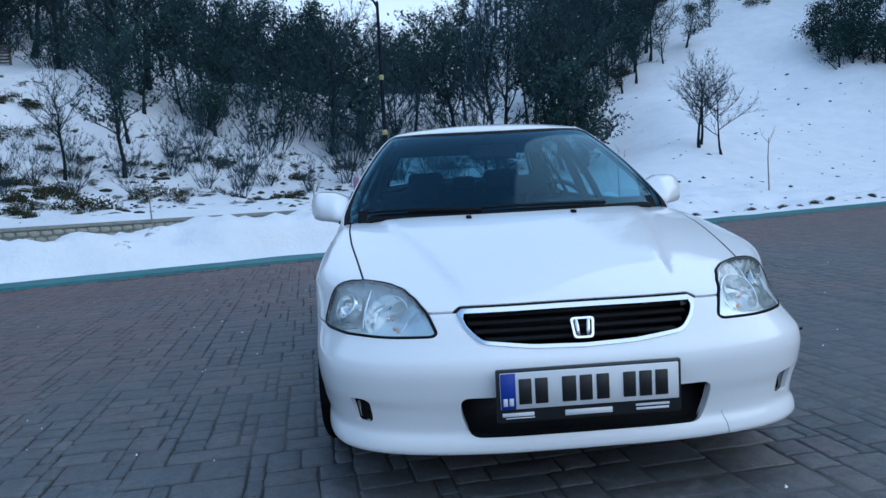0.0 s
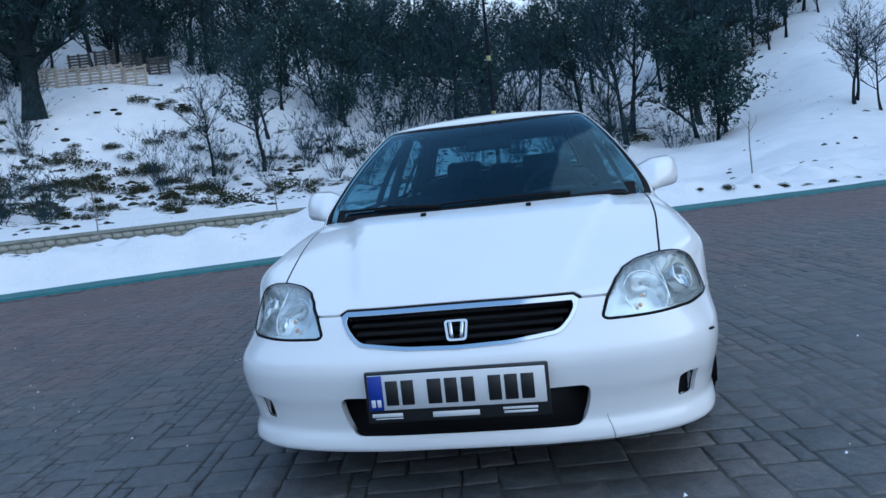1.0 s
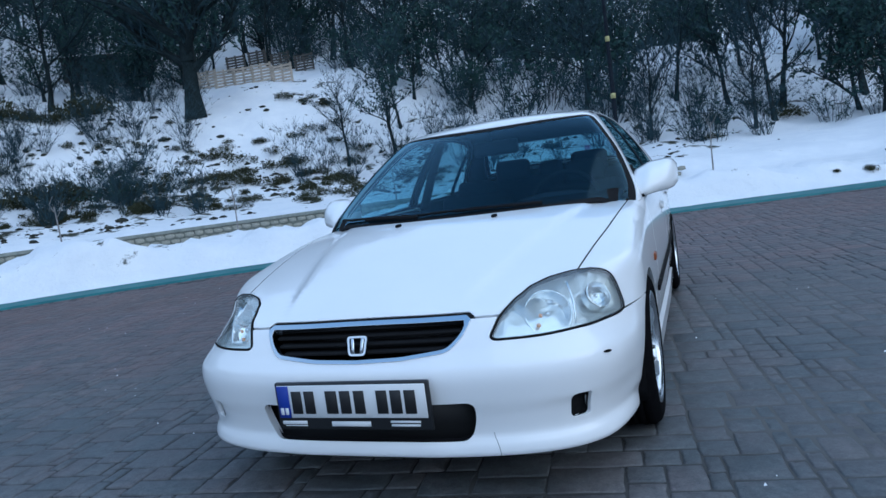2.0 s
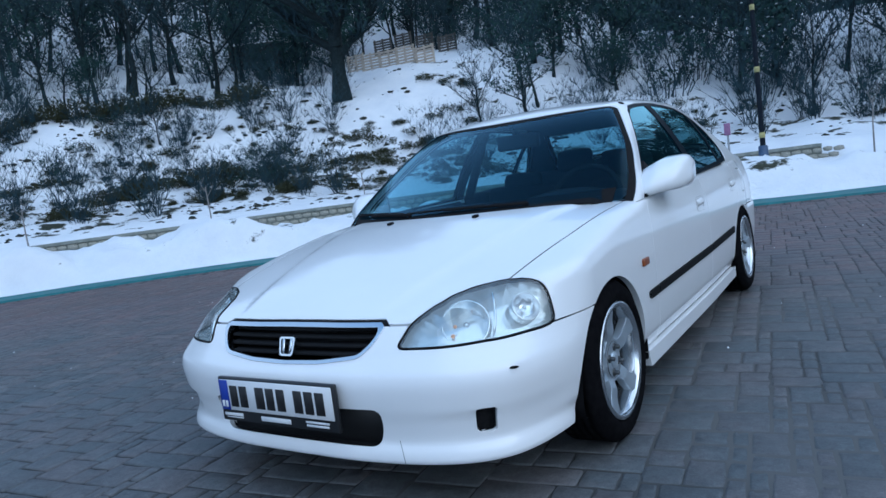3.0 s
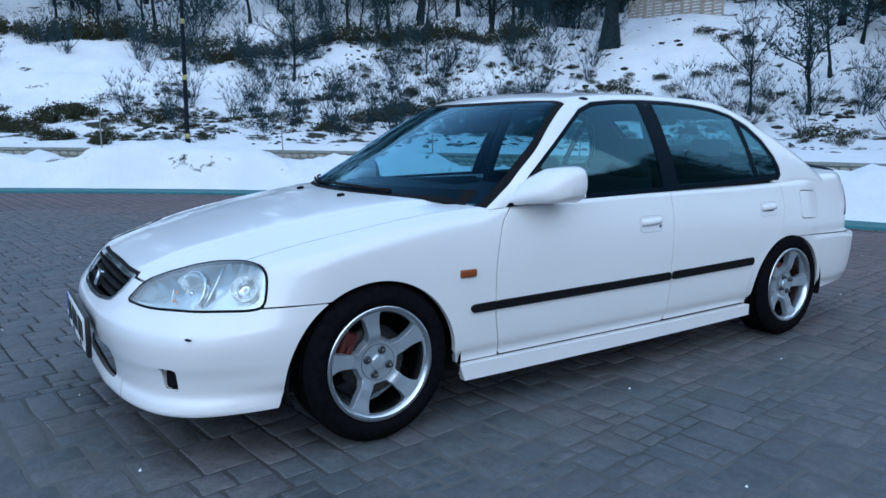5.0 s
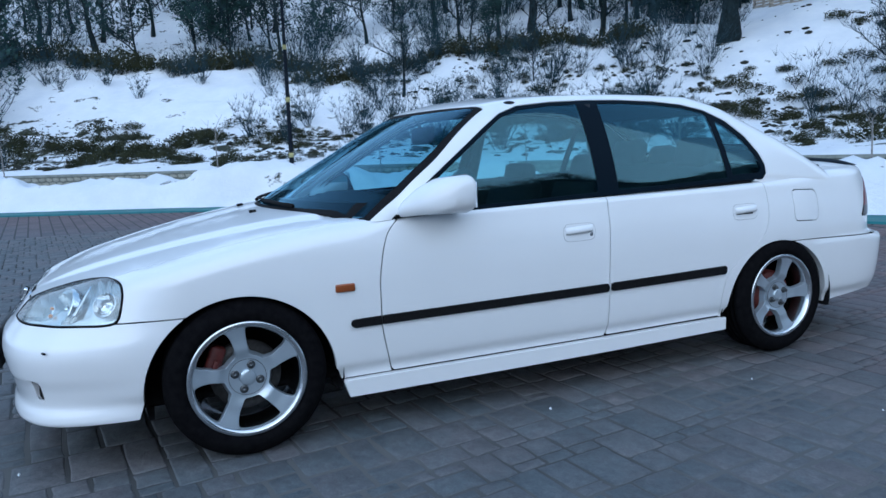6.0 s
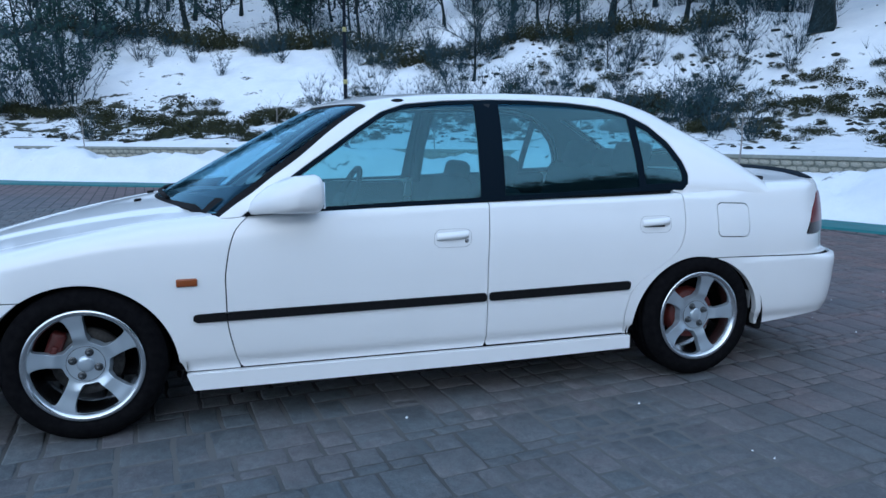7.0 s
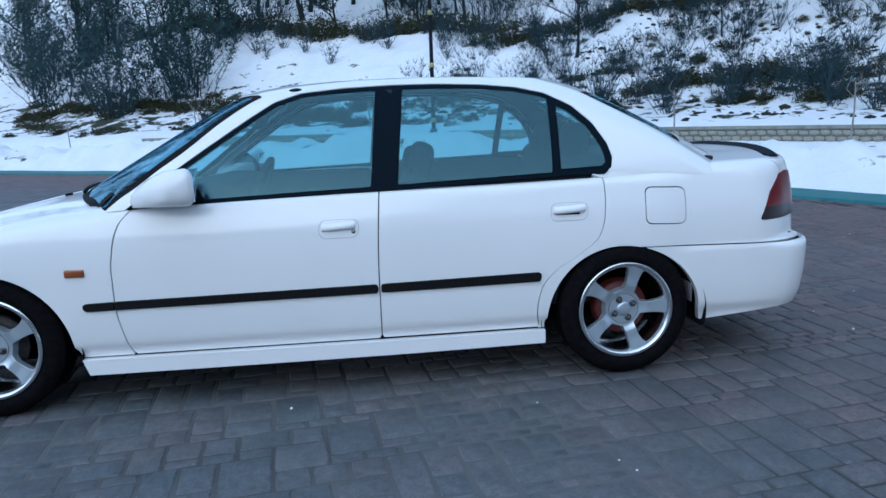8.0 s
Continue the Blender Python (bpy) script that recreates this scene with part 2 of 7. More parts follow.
class Sheet:
    """A surface as vertices, normals, one chart value a vertex, and faces; it can be cut along any smooth line."""

    def __init__(self, p, n, a, faces):
        self.p, self.n, self.a, self.faces = p, n, a, faces

    @staticmethod
    def grid(p, a, flip=False):
        nu, nv = p.shape[:2]
        du, dv = np.gradient(p, axis=0), np.gradient(p, axis=1)
        n = np.cross(du, dv)
        n /= np.linalg.norm(n, axis=2, keepdims=True) + 1e-12
        if flip:
            n = -n
        ids = np.arange(nu * nv).reshape(nu, nv)
        q = np.stack([ids[:-1, :-1], ids[1:, :-1], ids[1:, 1:], ids[:-1, 1:]], -1).reshape(-1, 4)
        if flip:
            q = q[:, ::-1]
        return Sheet(p.reshape(-1, 3), n.reshape(-1, 3), a.reshape(-1), [tuple(f) for f in q.tolist()])

    def cut(self, f, side=1.0):
        """The part of the sheet where side * f is positive."""
        f = np.asarray(f, float) * side
        f = np.where(np.abs(f) < 1e-6, 1e-6, f)
        ok = (f > 0).tolist()
        p, n, a = [self.p], [self.n], [self.a]
        extra_p, extra_n, extra_a, made, faces = [], [], [], {}, []
        base = len(self.p)
        for face in self.faces:
            flags = [ok[i] for i in face]
            if all(flags):
                faces.append(face)
                continue
            if not any(flags):
                continue
            out = []
            for k, i in enumerate(face):
                j = face[(k + 1) % len(face)]
                if ok[i]:
                    out.append(i)
                if ok[i] != ok[j]:
                    key = (i, j) if i < j else (j, i)
                    if key not in made:
                        t = f[key[0]] / (f[key[0]] - f[key[1]])
                        extra_p.append(self.p[key[0]] * (1 - t) + self.p[key[1]] * t)
                        extra_n.append(self.n[key[0]] * (1 - t) + self.n[key[1]] * t)
                        extra_a.append(self.a[key[0]] * (1 - t) + self.a[key[1]] * t)
                        made[key] = base + len(extra_p) - 1
                    out.append(made[key])
            if len(out) > 2:
                faces.append(tuple(out))
        if extra_p:
            p.append(np.array(extra_p)), n.append(np.array(extra_n)), a.append(np.array(extra_a))
        s = Sheet(np.concatenate(p), np.concatenate(n), np.concatenate(a), faces)
        return s.packed()

    def packed(self):
        used = sorted({i for f in self.faces for i in f})
        index = {i: k for k, i in enumerate(used)}
        u = np.array(used, int)
        if not len(u):
            return Sheet(np.zeros((0, 3)), np.zeros((0, 3)), np.zeros(0), [])
        return Sheet(self.p[u], self.n[u], self.a[u], [tuple(index[i] for i in f) for f in self.faces])

    def moved(self, by):
        """Shifted along the normals."""
        n = self.n / (np.linalg.norm(self.n, axis=1, keepdims=True) + 1e-12)
        return Sheet(self.p + n * np.reshape(by, (-1, 1)), self.n, self.a, self.faces)

    def mirrored(self):
        m = np.array([-1, 1, 1])
        return Sheet(self.p * m, self.n * m, self.a, [f[::-1] for f in self.faces])

    def both(self):
        """The sheet with its mirror image, joined at the centre line."""
        o = self.mirrored()
        k = len(self.p)
        target = {}
        for i, v in enumerate(self.p):
            if abs(v[0]) < 1e-5:
                target[i + k] = i
        faces = self.faces + [tuple(target.get(i + k, i + k) for i in f) for f in o.faces]
        return Sheet(np.concatenate([self.p, o.p]), np.concatenate([self.n, o.n]), np.concatenate([self.a, o.a]), faces).packed()

    def build(self, name, material, parent, rim=0.012, label="", plain=None):
        """A mesh of the sheet whose border is folded inwards by rim, so that it has an edge of real depth."""
        p, n, faces = self.p, self.n / (np.linalg.norm(self.n, axis=1, keepdims=True) + 1e-12), list(self.faces)
        if rim:
            count = {}
            for f in faces:
                for i, j in zip(f, f[1:] + f[:1]):
                    key = (i, j) if i < j else (j, i)
                    count[key] = None if key in count else (i, j)
            edges = [e for e in count.values() if e is not None and not (abs(p[e[0]][0]) < 1e-5 and abs(p[e[1]][0]) < 1e-5)]
            if plain is not None:
                edges = [e for e in edges if not (plain(p[e[0]]) and plain(p[e[1]]))]
            new_p, new_n = [], []
            at = len(p)
            for i, j in edges:
                along = p[j] - p[i]
                out = np.cross(along, n[i])
                out = out / (np.linalg.norm(out) + 1e-12)
                r = min(0.0022, rim * 0.3)
                for w in (i, j):
                    new_p += [p[w], p[w] + out * r * 0.7 - n[w] * r, p[w] - n[w] * rim + out * r * 0.7]
                    new_n += [n[w], out, out]
                faces.append((j, i, at + 1, at + 4))
                faces.append((at + 4, at + 1, at + 2, at + 5))
                at += 6
            if new_p:
                p, n = np.concatenate([p, new_p]), np.concatenate([n, new_n])
        me = bpy.data.meshes.new(name)
        me.from_pydata(p.tolist(), [], faces)
        me.materials.append(material)
        me.shade_smooth()
        me.normals_split_custom_set_from_vertices(n.tolist())
        ob = new(name, me)
        ob.parent = parent
        return tagged(ob, label)

# ---- the car: its nose points to -y, its left side to +x, the front axle at y = 0 ----
WHEELBASE, TYRE_R = 2.62, 0.287
car = thing("sedan_car", None, "white four-door sedan with silver alloy wheels on stone paving", "car")

# outline of the body at bumper height, from the middle of the nose to the middle of the tail
OUTLINE = np.array([(0, -0.838), (0.2, -0.834), (0.4, -0.812), (0.55, -0.775), (0.66, -0.722), (0.743, -0.637), (0.79, -0.52), (0.821, -0.36), (0.832, -0.2),
                    (0.834, 0.0), (0.834, 0.4), (0.834, 1.4), (0.822, 2.25), (0.815, 2.62), (0.803, 3.0), (0.787, 3.25), (0.765, 3.395), (0.70, 3.51), (0.6, 3.578), (0.4, 3.623), (0, 3.638)])


def outline(count):
    """Evenly spaced points on the outline, with their distance from the nose."""
    seg = np.concatenate([[0], np.cumsum(np.linalg.norm(np.diff(OUTLINE, axis=0), axis=1))])
    fine = np.linspace(0, seg[-1], 3000)
    # the ends of the outline cross the middle at a right angle
    x, y = pchip(fine, seg, OUTLINE[:, 0]), pchip(fine, seg, OUTLINE[:, 1])
    run = np.concatenate([[0], np.cumsum(np.hypot(np.diff(x), np.diff(y)))])
    at = np.linspace(0, run[-1], count)
    return np.interp(at, run, x), np.interp(at, run, y), at


def wall_in(z, y, x):
    """How far the body's wall stands inside the outline at height z."""
    front = pchip(z, [0.10, 0.172, 0.182, 0.195, 0.22, 0.25, 0.30, 0.36, 0.42, 0.455, 0.485, 0.505, 0.53, 0.56, 0.595, 0.63, 0.67, 0.72, 0.9],
                  [0.12, 0.060, 0.030, 0.018, 0.022, 0.034, 0.026, 0.008, 0.0, 0.006, 0.028, 0.046, 0.066, 0.092, 0.122, 0.155, 0.20, 0.26, 0.5])
    side = pchip(z, [0.10, 0.15, 0.2, 0.228, 0.25, 0.275, 0.31, 0.4, 0.5, 0.58, 0.65, 0.705, 0.735, 0.79, 0.83, 0.86, 0.90], [0.05, 0.036, 0.036, 0.036, 0.028, 0.015, 0.009, 0.002, 0.0, 0.0, 0.003, 0.008, 0.014, 0.030, 0.043, 0.056, 0.076])
    rear = pchip(z, [0.10, 0.19, 0.215, 0.24, 0.30, 0.40, 0.50, 0.53, 0.546, 0.56, 0.60, 0.7, 0.8, 0.9, 0.96, 1.1], [0.12, 0.08, 0.050, 0.036, 0.016, 0.004, 0.0, 0.008, 0.058, 0.070, 0.074, 0.080, 0.096, 0.127, 0.157, 0.27])
    wf, wr = 1 - step(y, -0.66, -0.18), step(y, 3.22, 3.50)
    t = np.maximum(z - 0.86, 0)
    side = np.where(z > 0.86, 0.056 + 0.38 * t + 0.5 * t * t, side)
    side = side + 0.010 * step(z, 0.532, 0.552) * step(y, 2.80, 2.95) * (1 - wr)
    return wf * front + wr * rear + (1 - wf - wr) * side


def deck_z(x, y):
    """Height of the bonnet, the waist and the boot lid."""
    z = pchip(y, [-0.86, -0.78, -0.70, -0.6, -0.4, -0.2, 0.0, 0.136, 0.3, 0.5, 1.0, 2.6, 2.85, 3.0, 3.2, 3.4, 3.5, 3.62],
              [0.545, 0.582, 0.612, 0.648, 0.706, 0.756, 0.798, 0.823, 0.846, 0.862, 0.88, 0.905, 0.930, 0.935, 0.938, 0.938, 0.932, 0.915])
    crown = 0.078 * x * x
    ridge = 0.30 + 0.30 * np.clip((y + 0.75) / 1.15, 0, 1)
    bulge = 0.011 * (1 - step(np.abs(x), ridge - 0.020, ridge + 0.020)) * (1 - step(y, 0.3, 0.5)) * step(y, -0.74, -0.5)
    return z - crown + bulge


def body_sheet(inset=0.0, count=430, low=52, top=44):
    bx, by, run = outline(count)
    spine = pchip(by, [-0.84, -0.5, -0.1, 0.3, 2.4, 2.9, 3.3, 3.62], [-0.30, -0.24, -0.06, 0.3, 2.4, 2.82, 3.02, 3.10])
    dx, dy = bx, by - spine
    reach = np.hypot(dx, dy)
    dx, dy = dx / reach, dy / reach
    z0 = 0.46
    low_z = pchip(by, [-0.84, -0.6, -0.36, 0.0, 0.45, 2.3, 2.9, 3.0, 3.4, 3.62], [0.174, 0.178, 0.178, 0.146, 0.136, 0.144, 0.188, 0.196, 0.222, 0.230])
    bottom = np.arctan2(low_z - z0, reach)
    edge_z = deck_z(dx * reach * 0.93, spine + dy * reach * 0.93)
    corner = np.arctan2(edge_z - z0, reach * 0.93)
    u = np.concatenate([np.linspace(0, 1, low)[:-1] * 0.999, 1 + np.linspace(0, 1, top) ** 1.15])
    phi = np.where(u[None, :] <= 1, bottom[:, None] + (corner - bottom)[:, None] * np.clip(u, 0, 1)[None, :],
                   corner[:, None] + (math.pi / 2 - corner)[:, None] * np.clip(u - 1, 0, 1)[None, :])
    c, s = np.cos(phi), np.sin(phi)
    nose = (1 - step(by, -0.55, -0.15))[:, None]
    tail = step(by, 3.2, 3.5)[:, None]
    sill_k = pchip(by, [-0.9, 0.42, 0.62, 2.5, 2.8, 3.6], [0.055, 0.055, 0.010, 0.010, 0.035, 0.035])[:, None]
    k = sill_k * (1 - nose - tail) + 0.022 * nose + 0.03 * tail
    lo, hi = np.full(phi.shape, 0.05), np.full(phi.shape, 1.6)
    for _ in range(44):
        r = 0.5 * (lo + hi)
        rho, z = r * c, z0 + r * s
        x, y = rho * dx[:, None], spine[:, None] + rho * dy[:, None]
        a = rho - (reach[:, None] - wall_in(z, by[:, None], bx[:, None]) - inset)
        b = z - (deck_z(x, y) - inset)
        f = np.where((a > -k) & (b > -k), np.hypot(np.maximum(a + k, 0), np.maximum(b + k, 0)) - k, np.maximum(a, b))
        hi, lo = np.where(f > 0, r, hi), np.where(f > 0, lo, r)
    p = np.stack([rho * dx[:, None], spine[:, None] + rho * dy[:, None], z], -1)
    p[0, :, 0] = p[-1, :, 0] = p[:, -1, 0] = 0
    up = np.concatenate([np.zeros((count, 1)), np.cumsum(np.linalg.norm(np.diff(p, axis=1), axis=2), 1)], 1)
    return Sheet.grid(p, run[:, None] + 1j * up)


def arch_f(y, z):
    """Positive inside the front wheel opening."""
    return np.maximum(0.338 - np.hypot(y + 0.011, z - 0.250), np.where(z < 0.26, np.minimum(0.338 + (0.26 - z) * 0.35 - np.abs(y + 0.004), 0.26 - z), -1))


def arch_r(y, z):
    return np.maximum(0.322 - np.hypot((y - 2.598) * np.where(y > 2.598, 0.865, 1.0), z - 0.248), np.where(z < 0.26, np.minimum(np.minimum(y - 2.266, 2.972 + (0.26 - z) * 0.25 - y), 0.26 - z), -1))


def shield_base(x):
    return 0.205 + 0.255 * (np.abs(x) / 0.71) ** 2


def waist_x(y):
    """Half width where the side glass meets the body."""
    return pchip(y, OUTLINE[8:17, 1], OUTLINE[8:17, 0]) - 0.056


def waist_z(y):
    """Height of the sill of the side windows."""
    return pchip(y, [0.3, 0.6, 1.1, 1.61, 2.2, 2.55, 2.7, 2.9, 3.1], [0.80, 0.8165, 0.8355, 0.8515, 0.8715, 0.8805, 0.868, 0.850, 0.84])


def boot_line(x):
    return 3.02 - 0.16 * (np.abs(x) / 0.70) ** 2.2


LAMP_SHAPE = [(0.462, 0.372), (0.61, 0.370), (0.755, 0.372), (0.885, 0.362), (0.985, 0.349), (1.038, 0.352), (1.050, 0.42), (1.052, 0.46), (1.038, 0.500), (0.968, 0.560), (0.87, 0.598), (0.77, 0.600), (0.66, 0.548), (0.535, 0.454)]
GRILLE_SHAPE = [(-0.366, 0.594), (0.366, 0.594), (0.338, 0.540), (0.298, 0.504), (0.15, 0.488), (0, 0.484), (-0.15, 0.488), (-0.298, 0.504), (-0.338, 0.540)]
MOUTH_SHAPE = [(-0.372, 0.356), (0.372, 0.356), (0.366, 0.29), (0.342, 0.232), (-0.342, 0.232), (-0.366, 0.29)]
TAIL_SHAPE = [(3.250, 0.645), (3.9, 0.635), (3.9, 0.80), (3.43, 0.848), (3.385, 0.838), (3.305, 0.76)]


def lamp_f(s):
    return np.where((s.p[:, 1] < 0.2), poly_inside(s.a.real, s.a.imag, LAMP_SHAPE, 0.03), -1)


def bonnet_edge(y):
    return pchip(y, [-0.7, -0.425, -0.22, 0.02, 0.27, 0.45], [0.60, 0.643, 0.673, 0.706, 0.727, 0.735])


def on_shoulder(p):
    """On the unbroken join of roof pillar and rear wing."""
    return p[1] > 2.55 and abs(p[2] - float(waist_z(np.array(p[1])))) < 0.004


skin = body_sheet()
X, Y, Z = skin.p.T
skin = skin.cut(np.where(X > 0.3, np.maximum(arch_f(Y, Z), arch_r(Y, Z)), -1), -1)
X, Y, Z = skin.p.T
cabin = np.minimum(np.minimum(waist_x(Y) - 0.06 - X, Y - shield_base(X) - 0.03), boot_line(X) - Y)
skin = skin.cut(np.where(Z > 0.74, cabin, -1), -1)
X, Y, Z = skin.p.T
skin = skin.cut(np.where(X > 0.6, np.minimum(np.minimum(Z - waist_z(Y), Y - 0.52), 2.585 - Y), -1), -1)

GAP_W = 0.0072


def bumper_top(s):
    """Height of the seam over the front bumper, by distance from the nose."""
    return np.where(s.a.real < 0.60, pchip(s.a.real, [0, 0.30, 0.36, 0.5], [0.600, 0.600, 0.592, 0.589]), pchip(s.a.real, [0.6, 0.9, 1.05, 1.3], [0.56, 0.53, 0.531, 0.533]))


def side_rest(s, *cuts):
    for c in cuts:
        s = s.cut(c(s) - GAP_W / 2)
    return s


def is_bumper(s):
    return np.minimum(bumper_top(s) - s.p[:, 2], 0.1 - s.p[:, 1])


def is_bonnet(s):
    x, y, z = s.p.T
    return np.minimum(np.minimum(bonnet_edge(y) - x, 0.9 - y), np.where(y < -0.3, z - bumper_top(s), 1))


def door_front(z):
    return pchip(z, [0.2, 0.3, 0.44, 0.57, 0.67, 0.76, 0.82, 0.9], [0.556, 0.528, 0.507, 0.507, 0.52, 0.548, 0.60, 0.66])


def door_mid(z):
    return pchip(z, [0.2, 0.5, 0.86, 0.9], [1.562, 1.562, 1.580, 1.585])


def is_front_door(s):
    x, y, z = s.p.T
    return np.where(x > 0.4, np.minimum(np.minimum(y - door_front(z), door_mid(z) - y), z - 0.220), -1)


def is_rear_door(s):
    x, y, z = s.p.T
    back = pchip(z, [0.2, 0.30, 0.40, 0.48, 0.545, 0.62, 0.70, 0.80, 0.9], [2.252, 2.232, 2.25, 2.315, 2.42, 2.505, 2.528, 2.535, 2.53])
    return np.where(x > 0.4, np.minimum(np.minimum(y - door_mid(z), back - y), z - 0.222), -1)


def is_sill(s):
    x, y, z = s.p.T
    return np.where(x > 0.3, np.minimum(np.minimum(0.218 - z, y - 0.2), 2.5 - y), -1)


def is_rear_bumper(s):
    x, y, z = s.p.T
    return np.where(y > 2.65, pchip(s.a.real, [0, 4.2, 4.4, 5.1, 6.2], [0.56, 0.557, 0.552, 0.538, 0.535]) - z, -1)


def is_tail_lamp(s):
    x, y, z = s.p.T
    return np.where((y > 2.9) & (x > 0.42), np.minimum(poly_inside(y, z, TAIL_SHAPE, 0), x - 0.50), -1)


def is_boot(s):
    x, y, z = s.p.T
    return np.where(y > 2.6, np.minimum(np.minimum(0.655 - x, y - boot_line(x) - 0.005), z - 0.56), -1)


def grille_f(s):
    x, y, z = s.p.T
    return np.where(y < -0.4, poly_inside(x, z, GRILLE_SHAPE, 0.02), -1)


def mouth_f(s):
    x, y, z = s.p.T
    return np.where(y < -0.4, poly_inside(x, z, MOUTH_SHAPE, 0.03), -1)


def fog_f(s):
    x, y, z = s.p.T
    return np.where(y < -0.3, poly_inside(s.a.real, z, [(0.676, 0.347), (0.744, 0.344), (0.748, 0.264), (0.682, 0.263)], 0.012), -1)


def less(f):
    return lambda s: -f(s)


H = GAP_W / 2
# front bumper with its openings
full = skin
bumper = full.cut(is_bumper(full) - H)
bumper = bumper.cut(-lamp_f(bumper) - 0.004)
bumper = bumper.cut(np.where(bumper.p[:, 1] < -0.4, np.maximum(bumper.p[:, 0] - 0.357, 0.587 - bumper.p[:, 2]), 1))
for hole in (grille_f, mouth_f, fog_f):
    bumper = bumper.cut(-hole(bumper))
dent = poly_inside(bumper.a.real, bumper.p[:, 2], [(0.42, 0.336), (0.69, 0.350), (0.755, 0.347), (0.758, 0.258), (0.72, 0.246), (0.59, 0.234), (0.44, 0.226)], 0.02)
bumper = bumper.moved(-0.018 * step(dent, -0.004, 0.030) * (bumper.p[:, 1] < -0.3) * step(bumper.a.real, 0.47, 0.70))
bumper.both().build("front_bumper", PAINT, car, 0.028)
# a crack in the lip
crack = lambda s: s.a.real - 0.432 - (0.28 - s.p[:, 2]) * 0.12
line_s = bumper.cut(np.where(bumper.p[:, 1] < -0.3, crack(bumper) + 0.0008, -1))
line_s = line_s.cut(0.0008 - crack(line_s))
line_s = line_s.cut(line_s.p[:, 2] - 0.186)
line_s = line_s.cut(0.255 - line_s.p[:, 2])
line_s.moved(0.0006).build("bumper_crack", GREY_SEAM, car, 0.001, "thin crack in the bumper lip")
# bonnet, wings, doors, sills
bonnet = side_rest(full, is_bonnet)
bonnet = bonnet.cut(-lamp_f(bonnet) - 0.004)
bonnet = bonnet.cut(-grille_f(bonnet) - 0.012)
bonnet.both().build("bonnet", PAINT, car, 0.02)
wing = full.cut(np.where(full.p[:, 1] < 1.0, 1.0, -1.0))
wing = wing.cut(-is_bonnet(wing) - 0.0050)
wing = side_rest(wing, less(is_bumper), less(is_front_door), less(is_sill))
wing = wing.cut(-lamp_f(wing) - 0.004)
# a near-black strip just below the surface stands in for the gap's shade
shut = full.cut(np.where((full.p[:, 1] > -0.62) & (full.p[:, 1] < 0.5), is_bonnet(full) + 0.0050, -1))
shut = shut.cut(0.0010 - is_bonnet(shut))
shut = shut.cut(-lamp_f(shut) - 0.006)
shut = shut.cut(np.where(shut.p[:, 0] > 0.55, 1.0, -1.0))
for half in (shut, shut.mirrored()):
    half.moved(-0.0012).build("bonnet_gap", GAP, car, 0, "dark strip for the shade in the gap between bonnet and wing")
door_a, door_b = side_rest(full, is_front_door), side_rest(full, is_rear_door)
sill = side_rest(full, is_sill).moved(0.024)
back = full.cut(full.p[:, 1] - 1.2)
tail_bumper = side_rest(back, is_rear_bumper)
tail_bumper.both().build("rear_bumper", PAINT, car, 0.03)
boot = side_rest(back, is_boot)
boot.both().build("boot_lid", PAINT, car, 0.02)
quarter = side_rest(back, less(is_rear_bumper), less(is_boot), less(is_rear_door), less(is_front_door), less(is_sill), less(is_tail_lamp))
fuel_shape = [(2.712, 0.814), (2.895, 0.806), (2.892, 0.650), (2.710, 0.658)]


def fuel_f(s):
    return np.where(s.p[:, 0] > 0.3, poly_inside(s.p[:, 1], s.p[:, 2], fuel_shape, 0.03), -1)


fuel = quarter.cut(fuel_f(quarter) - H)
lamp_tail = back.cut(is_tail_lamp(back) - 0.003).moved(0.003)
sides = {}
for sign, take in ((1, lambda s: s), (-1, lambda s: s.mirrored())):
    wing_ob = take(wing).build("front_wing", PAINT, car, 0.024)
    front_door = take(door_a).build("front_door", PAINT, car, 0.024)
    rear_door = take(door_b).build("rear_door", PAINT, car, 0.024)
    take(sill).build("side_skirt", PAINT, car, 0.03)
    q = quarter.cut(-fuel_f(quarter) - H) if sign > 0 else quarter
    quarter_ob = take(q).build("rear_wing", PAINT, car, 0.024, plain=on_shoulder)
    if sign > 0:
        fuel.build("fuel_flap", PAINT, quarter_ob, 0.012)
    lamp_ob = take(lamp_tail.cut(lamp_tail.p[:, 2] - 0.70)).build("tail_lamp", RED_LENS, car, 0.02, "red and smoked plastic tail lamp")
    take(lamp_tail.cut(0.70 - lamp_tail.p[:, 2])).build("lower_lens", SMOKE_LENS, lamp_ob, 0.02)
    sides[sign] = (wing_ob, front_door, rear_door, quarter_ob)

# the dark inner shell that shows through the gaps and closes the car below
inner = body_sheet(0.022, 170, 26, 18)
X, Y, Z = inner.p.T
inner = inner.cut(np.where(X > 0.3, np.maximum(arch_f(Y, Z), arch_r(Y, Z)), -1) + 0.004, -1)
X, Y, Z = inner.p.T
inner = inner.cut(np.where(Z > 0.72, np.minimum(np.minimum(waist_x(Y) + 0.03 - X, Y - shield_base(X) - 0.10), boot_line(X) - 0.06 - Y), -1), -1)
inner = inner.cut(-lamp_f(inner) - 0.025)
for test in (mouth_f, grille_f, fog_f):
    inner = inner.cut(-test(inner) + 0.004)
inner.both().build("inner_shell", GAP, car, 0)
bm = bmesh.new()
box(bm, (1.42, 3.50, 0.02), pose(0, 1.15, 0.21))
box(bm, (0.95, 0.55, 0.06), pose(0, -0.42, 0.20), 0.02)
part("underbody", bm, GAP, car)
